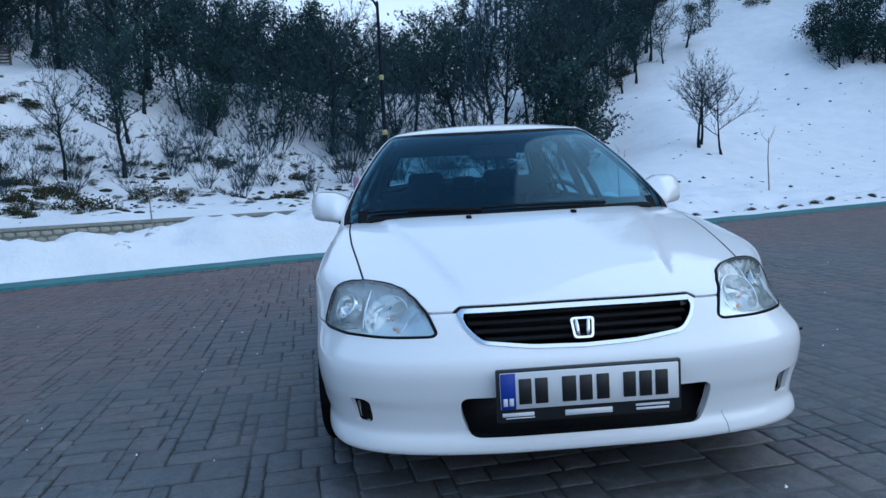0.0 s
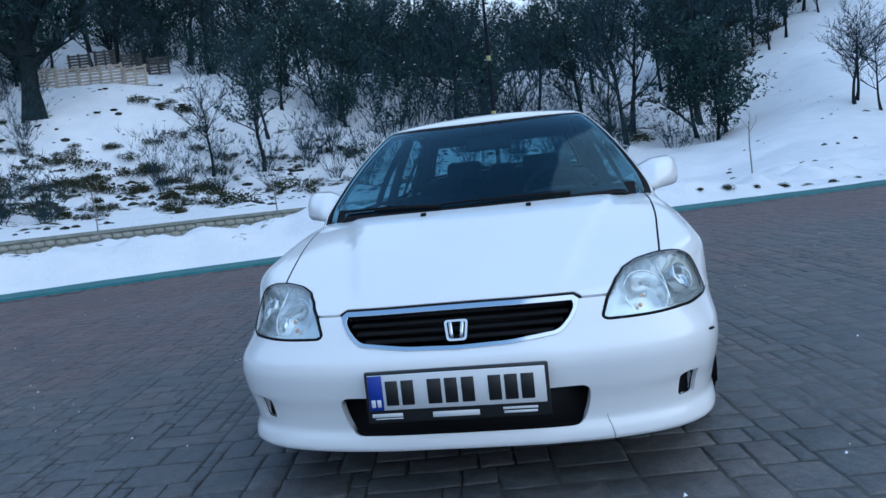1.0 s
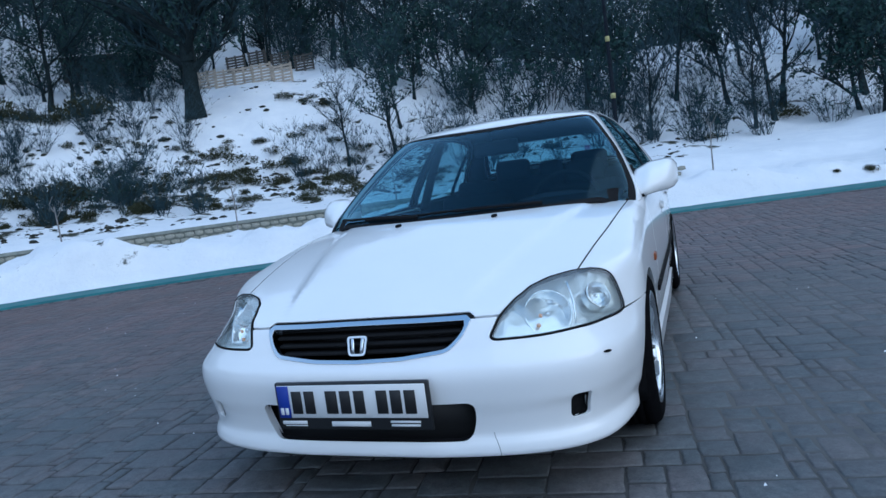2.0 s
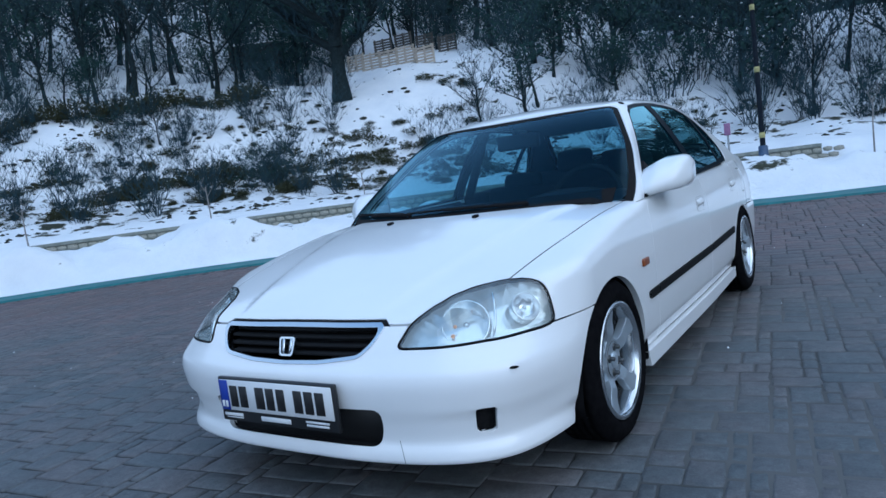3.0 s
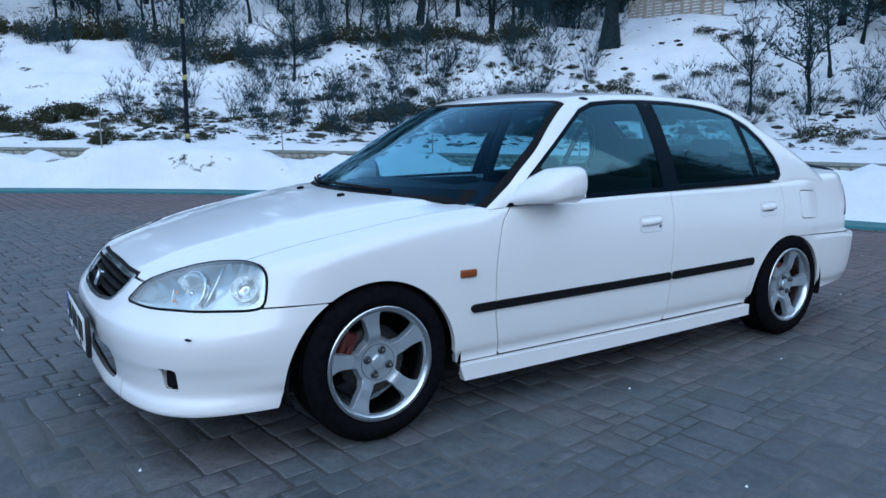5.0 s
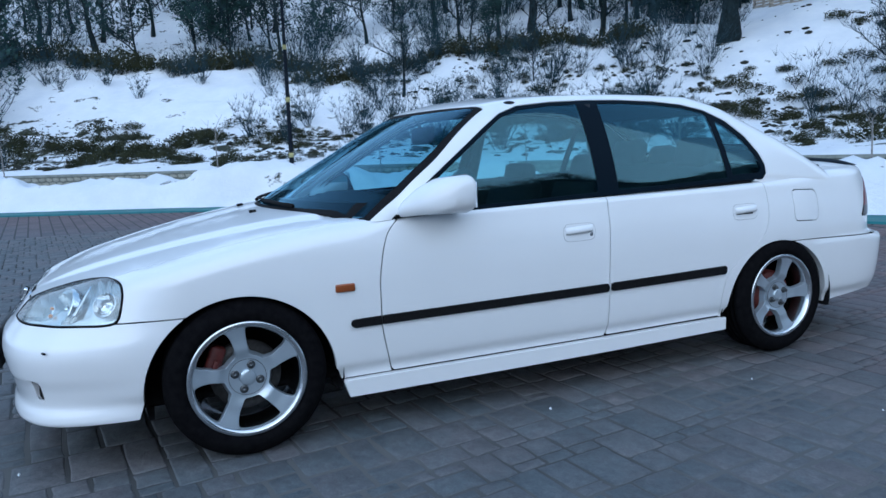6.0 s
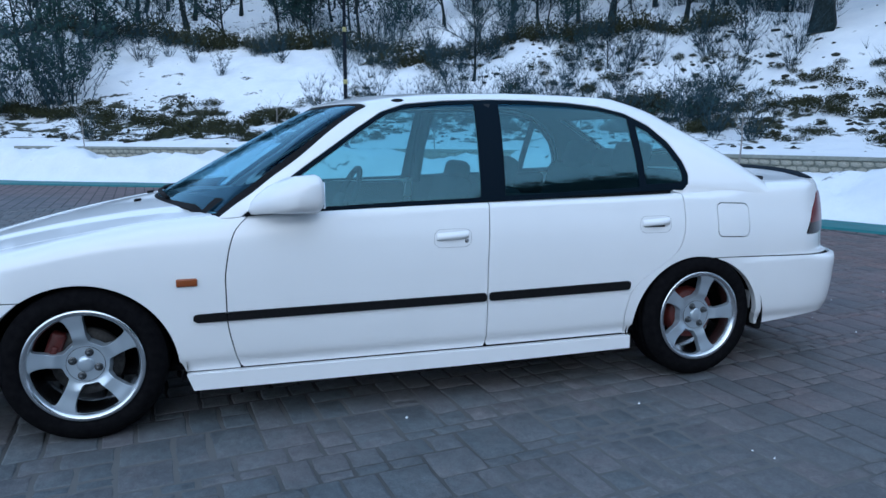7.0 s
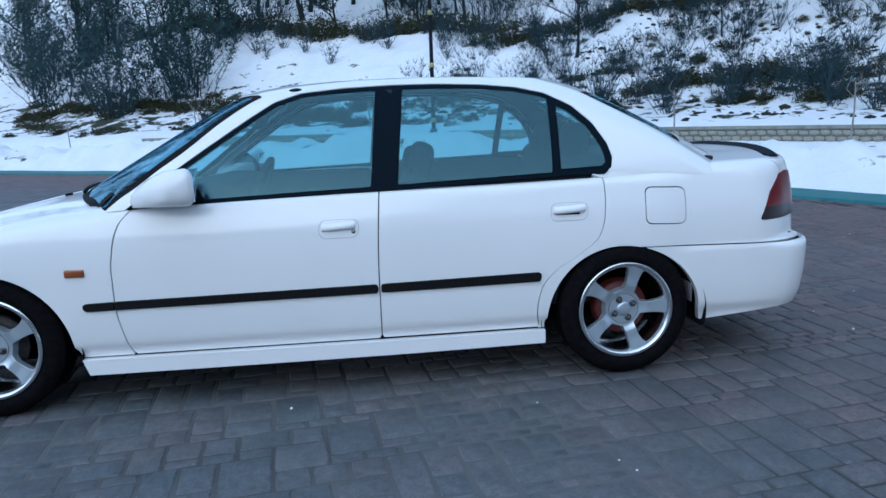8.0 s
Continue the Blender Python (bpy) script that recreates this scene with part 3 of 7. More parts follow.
for sign in (1, -1):
    for cy in (0.005, 2.600):
        bm = bmesh.new()
        rows = []
        for k in range(25):
            a = math.pi * (-0.12 + 1.24 * k / 24)
            y, z = cy + (0.400 if cy > 1 and math.cos(a) > 0 else 0.348) * math.cos(a), 0.250 + 0.346 * math.sin(a)
            rows.append([bm.verts.new((sign * x, y, max(z, 0.19))) for x in (0.818 if cy < 1 else 0.80, 0.56)])
        mid = bm.verts.new((sign * 0.56, cy, 0.25))
        for a, b in zip(rows, rows[1:]):
            bm.faces.new((a[0], b[0], b[1], a[1]))
            bm.faces.new((a[1], b[1], mid))
        part("wheel_housing", bm, GAP, car)

# ---- cabin top ----
def side_x(y, z):
    """Half width of the side glass at a height: it leans in and bows a little."""
    t = z - 0.86
    return waist_x(y) - 0.38 * t - 0.50 * t * t


def roof_z(x, y):
    ax = np.abs(x)
    front = y - 0.255 * (ax / 0.71) ** 2 * (1 - 0.25 * step(y, 0.5, 1.1))
    rise = pchip(front, [0.0, 0.205, 0.45, 0.70, 0.875, 0.95, 1.05, 1.2, 1.45, 1.75, 2.1, 2.4, 2.6, 9.0],
                 [0.742, 0.857, 0.997, 1.137, 1.229, 1.262, 1.288, 1.310, 1.328, 1.336, 1.330, 1.308, 1.28, 1.27])
    behind = y + 0.20 * (ax / 0.60) ** 2
    fall = pchip(behind, [0.0, 2.30, 2.50, 2.64, 2.72, 2.9, 3.1, 3.3, 3.6], [1.40, 1.345, 1.302, 1.254, 1.215, 1.122, 1.015, 0.905, 0.74])
    k = 0.02
    z = np.minimum(rise, fall) - k * np.exp(-((rise - fall) / 0.05) ** 2) * 0.5
    return z - 0.085 * x * x * step(y, 0.7, 1.3) * (1 - step(y, 2.5, 2.9))


def cabin_sheet(inset=0.0, count=280, turns=110):
    y = np.linspace(0.16, 3.24, count)
    z0 = 0.80
    # more samples round the roof rail
    u = np.linspace(0, 1, turns)
    phi = (math.pi / 2) * (u - 0.10 * np.sin(2 * math.pi * u))
    phi = np.repeat(phi[None, :], count, 0)
    c, s = np.cos(phi), np.sin(phi)
    yy = np.repeat(y[:, None], turns, 1)
    lo, hi = np.full(phi.shape, 0.0), np.full(phi.shape, 1.4)
    k = 0.042
    for _ in range(44):
        r = 0.5 * (lo + hi)
        x, z = r * c, z0 + r * s
        a = (x - side_x(yy, z) + inset) * 0.87
        b = (z - roof_z(x, yy) + inset) * 0.85
        f = np.where((a > -k) & (b > -k), np.hypot(np.maximum(a + k, 0), np.maximum(b + k, 0)) - k, np.maximum(a, b))
        hi, lo = np.where(f > 0, r, hi), np.where(f > 0, lo, r)
    p = np.stack([x, yy, z], -1)
    p[:, -1, 0] = 0
    return Sheet.grid(p, yy)


WINDOW_LINE = [(0.567, 0.811), (0.734, 0.940), (0.85, 1.020), (1.06, 1.160), (1.16, 1.222), (1.27, 1.258), (1.45, 1.275), (1.66, 1.283), (1.85, 1.283), (2.05, 1.274), (2.20, 1.258), (2.33, 1.228),
               (2.44, 1.170), (2.52, 1.093), (2.572, 1.005), (2.588, 0.945), (2.578, 0.902), (2.545, 0.878), (2.2, 0.867), (1.61, 0.847), (1.1, 0.831)]


def window_f(s):
    x, y, z = s.p.T
    return np.where((x > 0.42) & (s.n[:, 0] > 0.45), poly_inside(y, z, WINDOW_LINE, 0), -1)


def shield_f(s):
    """Positive within the windscreen opening."""
    x, y, z = s.p.T
    corner = pchip(y, [0.2, 0.44, 0.53, 0.60, 0.69, 0.765, 0.81, 0.95, 1.08, 1.2], [0.785, 0.776, 0.774, 0.762, 0.734, 0.710, 0.693, 0.622, 0.557, 0.50])
    top = 0.925 + 0.17 * (x / 0.52) ** 2
    return np.where(y < 1.5, np.minimum(np.minimum(corner - x, top - y), y - shield_base(x) + 0.035), -1)


def back_f(s):
    x, y, z = s.p.T
    corner = pchip(y, [2.3, 2.5, 2.8, 3.1], [0.46, 0.50, 0.585, 0.655])
    top = 2.655 - 0.155 * (x / 0.5) ** 2
    low = boot_line(x) + 0.04
    return np.where(y > 2.0, np.minimum(np.minimum(corner - x, y - top), low - y), -1)


top = cabin_sheet()
X, Y, Z = top.p.T
top.p[:, 2] -= 0.034 * (1 - step(Y, 0.43, 0.57)) * step(X, 0.62, 0.70)
Z = top.p[:, 2]
body_top = deck_z(X, Y) - 0.012
outer = step(X, waist_x(Y) - 0.10, waist_x(Y) - 0.05)
top = top.cut(Z - (outer * (waist_z(Y) - 0.02 * step(Y, 2.47, 2.54)) + (1 - outer) * body_top))
shell = top.cut(-window_f(top))
shell = shell.cut(-shield_f(shell))
shell = shell.cut(-back_f(shell))
X, Y, Z = shell.p.T
shell = shell.cut(np.where(Y < 0.9, Y - shield_base(X) + 0.09 * step(X, 0.70, 0.75), 1.0))
# the foot of the rear pillar sinks into the wing
X, Y, Z = shell.p.T
shell.p[:, 0] -= np.where(X > 0.6, 0.012 * (1 - step(Z, waist_z(Y), waist_z(Y) + 0.022)) * step(Y, 2.46, 2.54), 0)
shell.both().build("roof", PAINT, car, 0.02, plain=on_shoulder)
# windscreen: a black band round clear glass
band = top.cut(shield_f(top) - 0.002).moved(-0.004)
glass = band.cut(shield_f(band) - 0.032)
shield_ob = glass.both().moved(-0.001).build("windscreen", SHIELD, car, 0)
band.cut(0.033 - shield_f(band)).both().build("windscreen_seal", BLACK_TRIM, shield_ob, 0.008)
band = top.cut(back_f(top) - 0.002).moved(-0.004)
glass = band.cut(back_f(band) - 0.028)
rear_ob = glass.both().moved(-0.001).build("rear_window", GLASS, car, 0)
band.cut(0.029 - back_f(band)).both().build("rear_window_seal", BLACK_TRIM, rear_ob, 0.010)


# side windows
def pane_front(s):
    x, y, z = s.p.T
    w = poly_inside(y, z, WINDOW_LINE, 0) - 0.019
    return np.minimum(np.minimum(w, 1.548 + 0.10 * (z - 0.86) - y), y - 0.66 - 0.12 * (z - 0.83))


def pane_rear(s):
    x, y, z = s.p.T
    w = poly_inside(y, z, WINDOW_LINE, 0) - 0.019
    return np.minimum(np.minimum(w, y - 1.656 - 0.115 * (z - 0.86)), 2.318 + 0.06 * (z - 0.87) - y)


def pane_quarter(s):
    x, y, z = s.p.T
    w = poly_inside(y, z, WINDOW_LINE, 0) - 0.030
    return np.minimum(w, y - 2.352 - 0.06 * (z - 0.87))


dlo = top.cut(window_f(top) - 0.001).moved(-0.005)
frame_all = dlo
for f in (pane_front, pane_rear, pane_quarter):
    frame_all = frame_all.cut(-f(frame_all))
for sign, take in ((1, lambda s: s), (-1, lambda s: s.mirrored())):
    wing_ob, front_door, rear_door, quarter_ob = sides[sign]
    split = frame_all.p[:, 1] - 1.603 - 0.03 * (frame_all.p[:, 2] - 0.86)
    take(frame_all.cut(split - 0.002, -1)).build("window_frame", GLOSS_BLACK, front_door, 0.014, "black window frame and centre pillar cover")
    take(frame_all.cut(split - 0.002)).build("window_frame", GLOSS_BLACK, rear_door, 0.014, "black window frame and centre pillar cover")
    take(dlo.cut(pane_front(dlo)).moved(-0.003)).build("door_glass", GLASS, front_door, 0)
    take(dlo.cut(pane_rear(dlo)).moved(-0.003)).build("door_glass", GLASS, rear_door, 0)
    take(dlo.cut(pane_quarter(dlo)).moved(-0.003)).build("quarter_glass", GLASS, rear_door, 0)

# ---- lamps, grille, plate and fittings of the car ----
def nose_y(x, z):
    """Where the nose stands at a height, for places near the middle."""
    x = abs(x)
    base = float(pchip(x, OUTLINE[:5, 0], OUTLINE[:5, 1]))
    return base + float(wall_in(np.array([z]), np.array([-0.8]), np.array([x]))[0])


for sign, take in ((1, lambda s: s), (-1, lambda s: s.mirrored())):
    lens = full.cut(lamp_f(full) - 0.001)
    headlamp = take(lens.cut(lamp_f(lens) - 0.0035).moved(0.0005)).build("headlamp", LENS, car, 0, "clear polycarbonate headlamp with silver reflectors inside")
    take(lens.cut(0.0044 - lamp_f(lens)).moved(0.0022)).build("lamp_seal", BLACK_TRIM, headlamp, 0.02)
    deep = lens.moved(-0.006 - 0.065 * step(lamp_f(lens), 0.0, 0.05))
    ribs = 0.004 * np.sin(deep.a.real * 2 * math.pi / 0.022) * (deep.a.real > 0.83) * step(lamp_f(deep), 0.02, 0.05)
    deep = deep.moved(ribs)
    take(deep).build("lamp_housing", LAMP_BODY, headlamp, 0)
    for cx, cy, cz, r, turn in ((0.565, -0.577, 0.558, 0.070, 24), (0.698, -0.437, 0.579, 0.042, 52)):
        bm = bmesh.new()
        revolve(bm, [(0.012 - 0.9 * r * math.cos(k * math.pi / 2 / 9), r * math.sin(k * math.pi / 2 / 9) + 0.001) for k in range(10)] + [(0.016, r * 1.04), (0.010, r * 1.09), (-0.02, r * 1.10)], 40)
        m = pose(sign * cx, cy, cz, 0, 0, -90 + sign * turn) @ pose(0, 0, 0, 0, -28, 0)
        bm.transform(m)
        part("reflector", bm, REFLECTOR, headlamp)
        bm = bmesh.new()
        bmesh.ops.create_uvsphere(bm, u_segments=14, v_segments=8, radius=0.011 if r > 0.05 else 0.009, matrix=m @ pose(-0.012, 0, 0) @ Matrix.Diagonal((1.7, 1, 1, 1)))
        part("bulb", bm, CHROME, headlamp)
    # two added amber beads imitate the orange glints in the main reflector
    bm = bmesh.new()
    bmesh.ops.create_uvsphere(bm, u_segments=12, v_segments=8, radius=0.007, matrix=pose(sign * 0.545, -0.628, 0.535))
    part("marker_bulb", bm, AMBER_GLINT, headlamp)
    bm = bmesh.new()
    bmesh.ops.create_uvsphere(bm, u_segments=12, v_segments=8, radius=0.006, matrix=pose(sign * 0.552, -0.620, 0.563))
    part("marker_bulb", bm, AMBER_GLINT, headlamp)
    # divider between main beam and turn signal
    bm = bmesh.new()
    tube(bm, [(sign * (0.646 - 0.03 * t * t), -0.560 + 0.075 * t, 0.518 + 0.120 * t) for t in (0, 0.25, 0.5, 0.75, 1)], 0.004, 8)
    part("lamp_divider", bm, REFLECTOR, headlamp)
    # lower side opening of the bumper
    bm = bmesh.new()
    box(bm, (0.150, 0.012, 0.13), pose(sign * 0.646, -0.650, 0.303, 0, 0, sign * 40))
    part("fog_lamp_cover", bm, BLACK_TRIM, car)

# grille
frame_sheet = full.cut(grille_f(full) + 0.001)
frame_sheet = frame_sheet.cut(np.where(frame_sheet.p[:, 2] > 0.57, 0.0100, 0.0075) - grille_f(frame_sheet))
grille = frame_sheet.both().moved(0.004).build("grille", CHROME, car, 0.03, "chrome-framed grille with black slats")
# a black strip over the grille paints the shade of the bonnet's gap
gap_sheet = full.cut(np.where(full.p[:, 2] > 0.55, grille_f(full) + 0.0125, -1))
gap_sheet = gap_sheet.cut(-0.0005 - grille_f(gap_sheet))
gap_sheet.both().moved(-0.004).build("bonnet_seal", BLACK_TRIM, car, 0.01, "black strip standing in for the shade between bonnet and grille")
for z in (0.508, 0.530, 0.552, 0.573):
    half = float(np.interp(z, [0.484, 0.504, 0.540, 0.594], [0.22, 0.29, 0.335, 0.36])) - 0.012
    bm = bmesh.new()
    rows = []
    for k in range(25):
        x = half * (k / 12 - 1)
        y = nose_y(x, z) + 0.022
        rows.append([bm.verts.new((x, y + dy, z + dz)) for dy, dz in ((-0.010, -0.004), (-0.012, 0.0), (-0.008, 0.005), (0.022, 0.008), (0.022, -0.002))])
    for a, b in zip(rows, rows[1:]):
        for i in range(5):
            bm.faces.new((a[i], a[(i + 1) % 5], b[(i + 1) % 5], b[i]))
    part("grille_slat", bm, BLACK_TRIM, grille)
bm = bmesh.new()
box(bm, (0.74, 0.01, 0.13), pose(0, -0.655, 0.545, -22, 0, 0))
part("grille_backing", bm, PLATE_BLACK, grille)
# badge: a plain chrome frame
bm = bmesh.new()
outer = [(-0.036, 0.031), (0.036, 0.031), (0.029, -0.031), (-0.029, -0.031)]


def rounded(corners, r, n=5):
    c = [Vector(p) for p in corners]
    out = []
    for before, here, after in zip(c[-1:] + c[:-1], c, c[1:] + c[:1]):
        u, v = here + (before - here).normalized() * r, here + (after - here).normalized() * r
        out += [u * (1 - t) ** 2 + here * 2 * t * (1 - t) + v * t * t for t in [k / n for k in range(n + 1)]]
    return out


def ring_plate(bm, outline_a, outline_b, depth, m):
    """A frame between two outlines of equal count, with depth."""
    a0 = [bm.verts.new(m @ Vector((p.x, 0, p.y))) for p in outline_a]
    b0 = [bm.verts.new(m @ Vector((p.x, 0, p.y))) for p in outline_b]
    a1 = [bm.verts.new(m @ Vector((p.x, depth, p.y))) for p in outline_a]
    b1 = [bm.verts.new(m @ Vector((p.x, depth, p.y))) for p in outline_b]
    n = len(a0)
    for i in range(n):
        j = (i + 1) % n
        for q in ((a0[i], a0[j], b0[j], b0[i]), (a1[j], a1[i], b1[i], b1[j]), (a0[j], a0[i], a1[i], a1[j]), (b0[i], b0[j], b1[j], b1[i])):
            bm.faces.new(q)


badge_at = pose(0, -0.787, 0.535, -20, 0, 0)
ring_plate(bm, rounded(outer, 0.012), rounded([(x * 0.78, z * 0.80) for x, z in outer], 0.008), 0.012, badge_at)
bmesh.ops.recalc_face_normals(bm, faces=bm.faces)
badge = part("badge", bm, CHROME, grille, "plain chrome badge frame", smooth=False)
bm = bmesh.new()
for sx in (-1, 1):
    box(bm, (0.011, 0.008, 0.052), badge_at @ pose(sx * 0.016, 0.004, 0, 0, sx * 5, 0), 0.002, 1)
part("badge_bar", bm, CHROME, badge)

# lower air intake
bm = bmesh.new()
box(bm, (0.78, 0.01, 0.17), pose(0, -0.735, 0.295))
part("lower_intake", bm, PLATE_BLACK, car)

# number plate, its characters as plain bars
PX, PY, PZ = -0.008, -0.868, 0.385
bm = bmesh.new()
box(bm, (0.528, 0.016, 0.152), pose(PX, PY + 0.010, PZ - 0.016), 0.005, 2)
holder = part("plate_holder", bm, PLATE_HOLDER, car, "black plastic number plate holder")
bm = bmesh.new()
box(bm, (0.508, 0.005, 0.104), pose(PX, PY - 0.0005, PZ), 0.002, 1)
plate = part("number_plate", bm, PLATE_WHITE, car, "white number plate with a blue band")
bm = bmesh.new()
box(bm, (0.042, 0.003, 0.102), pose(PX - 0.232, PY - 0.0035, PZ), 0.001, 1)
part("blue_band", bm, PLATE_BLUE, plate)
for dx in (-0.0085, 0.0085):
    bm = bmesh.new()
    box(bm, (0.012, 0.0025, 0.022), pose(PX - 0.232 + dx, PY - 0.0052, PZ - 0.030), 0.001, 1)
    part("band_bar", bm, PLATE_WHITE, plate)
for x, w in ((-0.184, 0.036), (-0.138, 0.036), (-0.060, 0.040), (-0.012, 0.036), (0.036, 0.036), (0.112, 0.036), (0.158, 0.036), (0.204, 0.036)):
    bm = bmesh.new()
    box(bm, (w, 0.0035, 0.072), pose(PX + x, PY - 0.004, PZ - 0.002), 0.0012, 1)
    part("plate_bar", bm, PLATE_BLACK, plate)
for x, w, h, z in ((-0.205, 0.090, 0.011, -0.068), (-0.200, 0.082, 0.003, -0.078), (-0.005, 0.135, 0.016, -0.072), (0.178, 0.098, 0.007, -0.065), (0.178, 0.094, 0.007, -0.076)):
    bm = bmesh.new()
    box(bm, (w, 0.003, h), pose(PX + x, PY + 0.0015, PZ + z), 0.001, 1)
    part("lettering_bar", bm, PLATE_WHITE, holder)

# washers, wipers, roof aerial base, boot spoiler
for sign in (1, -1):
    bm = bmesh.new()
    box(bm, (0.022, 0.030, 0.012), pose(sign * 0.222, 0.136, float(deck_z(np.array(0.222), np.array(0.136))) + 0.005, 6), 0.004, 2)
    part("washer_nozzle", bm, BLACK_TRIM, car)


def on_glass(x, y, lift):
    return Vector((x, y, float(roof_z(np.array(x), np.array(y))) + lift))


for x_from, x_to in ((0.40, -0.20), (-0.16, -0.66)):
    bm = bmesh.new()
    pts = []
    for k in range(9):
        x = x_from + (x_to - x_from) * k / 8
        pts.append(on_glass(x, float(shield_base(np.array(x))) - 0.008 + 0.012 * math.sin(math.pi * k / 8), 0.008))
    tube(bm, pts[:6], [0.009, 0.009, 0.008, 0.007, 0.006, 0.005], 6)
    arm = part("wiper_arm", bm, BLACK_TRIM, car)
    bm = bmesh.new()
    tube(bm, [on_glass(p.x + 0.01, p.y + 0.010, 0.006) for p in pts[1:]], 0.005, 6)
    part("wiper_blade", bm, BLACK_TRIM, arm)
# black cowl under the windscreen
cowl_rows = []
bm = bmesh.new()
for k in range(41):
    x = 0.70 * (k / 20 - 1)
    y0 = float(shield_base(np.array(x)))
    z1 = float(roof_z(np.array(x), np.array(y0 + 0.045)))
    z0 = float(deck_z(np.array(x), np.array(y0 - 0.02)))
    cowl_rows.append([bm.verts.new((x, y0 - 0.03, z0 - 0.016)), bm.verts.new((x, y0 + 0.028, max(z0 - 0.016, z1 - 0.030))), bm.verts.new((x, y0 + 0.060, z1 - 0.006))])
for a, b in zip(cowl_rows, cowl_rows[1:]):
    for i in range(2):
        bm.faces.new((a[i], b[i], b[i + 1], a[i + 1]))
part("cowl_panel", bm, BLACK_TRIM, car)
bm = bmesh.new()
bmesh.ops.create_uvsphere(bm, u_segments=20, v_segments=10, radius=1.0, matrix=pose(0.512, 1.245, 1.262, 4, 14, 0) @ Matrix.Diagonal((0.020, 0.036, 0.016, 1)))
part("aerial_base", bm, BLACK_TRIM, car)
bm = bmesh.new()
rows = []
for k in range(31):
    x = 0.615 * (k / 15 - 1)
    y, end = 3.505 - 0.30 * x * x, 1 - abs(k / 15 - 1) ** 6
    z = float(deck_z(np.array(x), np.array(y)))
    rows.append([bm.verts.new((x, y + dy, z + dz * end)) for dy, dz in ((-0.060, -0.004), (-0.02, 0.010), (0.012, 0.018), (0.020, 0.012), (0.010, -0.008))])
for a, b in zip(rows, rows[1:]):
    for i in range(5):
        bm.faces.new((a[i], a[(i + 1) % 5], b[(i + 1) % 5], b[i]))
bm.faces.new(rows[0])
bm.faces.new(rows[-1][::-1])
part("boot_spoiler", bm, GLOSS_BLACK, car, "low black lip spoiler")

# sides: mouldings, handles, marker lamps, mirrors
MOULD = (([(0.386, 0.4225), (0.512, 0.4235), (0.512, 0.4545), (0.386, 0.4515)], wing, 0), ([(0.502, 0.4235), (1.5555, 0.4315), (1.5555, 0.4655), (0.502, 0.4545)], door_a, 1), ([(1.5685, 0.4320), (2.246, 0.4385), (2.246, 0.4755), (1.5685, 0.4660)], door_b, 2))
for sign, take in ((1, lambda s: s), (-1, lambda s: s.mirrored())):
    for shape, panel, k in MOULD:
        strip = panel.cut(np.where(panel.p[:, 0] > 0.4, poly_inside(panel.p[:, 1], panel.p[:, 2], shape, 0.010), -1))
        hump = poly_inside(strip.p[:, 1], strip.p[:, 2], shape, 0.010)
        take(strip.moved(0.0095 + 0.003 * step(hump, 0, 0.014))).build("side_moulding", BLACK_TRIM, sides[sign][k], 0.012)
    for y0, z0, panel, k in ((1.407, 0.704, door_a, 1), (2.372, 0.727, door_b, 2)):
        oval = [(y0 - 0.080, z0 - 0.036), (y0 + 0.078, z0 - 0.036), (y0 + 0.082, z0 + 0.036), (y0 - 0.076, z0 + 0.036)]
        cup = panel.cut(np.where(panel.p[:, 0] > 0.4, poly_inside(panel.p[:, 1], panel.p[:, 2], oval, 0.03), -1))
        take(cup.moved(0.0016)).build("handle_cup", PAINT, sides[sign][k], 0.004)
        # a grey ribbon puts the shade along the cup's edge into colour
        oval_f = lambda s: np.where(s.p[:, 0] > 0.4, poly_inside(s.p[:, 1], s.p[:, 2], oval, 0.03), -1)
        edge_s = panel.cut(oval_f(panel) + 0.0016)
        edge_s = edge_s.cut(0.0010 - oval_f(edge_s))
        take(edge_s.moved(0.0007)).build("handle_seam", GREY_SEAM, sides[sign][k], 0)
        bm = bmesh.new()
        px = float(np.interp(y0, OUTLINE[8:17, 1], OUTLINE[8:17, 0])) - 0.010
        rows = []
        for j in range(13):
            u = j / 6 - 1
            yy, end = y0 + 0.068 * u, (1 - abs(u) ** 4)
            rows.append([bm.verts.new((sign * (px + dx * (0.35 + 0.65 * end)), yy, z0 + 0.004 * u + dz)) for dx, dz in ((0.001, 0.026), (0.015, 0.018), (0.018, 0.004), (0.013, -0.004), (0.001, 0.0))])
        for a, b in zip(rows, rows[1:]):
            for i in range(4):
                bm.faces.new((a[i], b[i], b[i + 1], a[i + 1]) if sign > 0 else (a[i], a[i + 1], b[i + 1], b[i]))
        bmesh.ops.recalc_face_normals(bm, faces=bm.faces)
        part("door_handle", bm, PAINT, sides[sign][k])
        # a flat dark bar stands in for the shade under the grip
        bm = bmesh.new()
        box(bm, (0.004, 0.105, 0.012), pose(sign * (px + 0.001), y0 - 0.008, z0 - 0.006), 0.001, 1)
        part("handle_recess", bm, GAP, sides[sign][k])
        if k == 1:
            bm = bmesh.new()
            revolve(bm, [(-0.004, 0.0005), (-0.001, 0.006), (0.004, 0.009), (0.004, 0.0005)], 16)
            bm.transform(pose(sign * (px + 0.002), y0 + 0.060, z0 - 0.012, 0, 0, 0 if sign > 0 else 180))
            part("door_lock", bm, STEEL, sides[sign][k])
    bm = bmesh.new()
    box(bm, (0.014, 0.074, 0.030), pose(sign * 0.836, 0.369, 0.578), 0.005, 3)
    part("side_marker", bm, AMBER, sides[sign][0], "amber turn signal repeater")


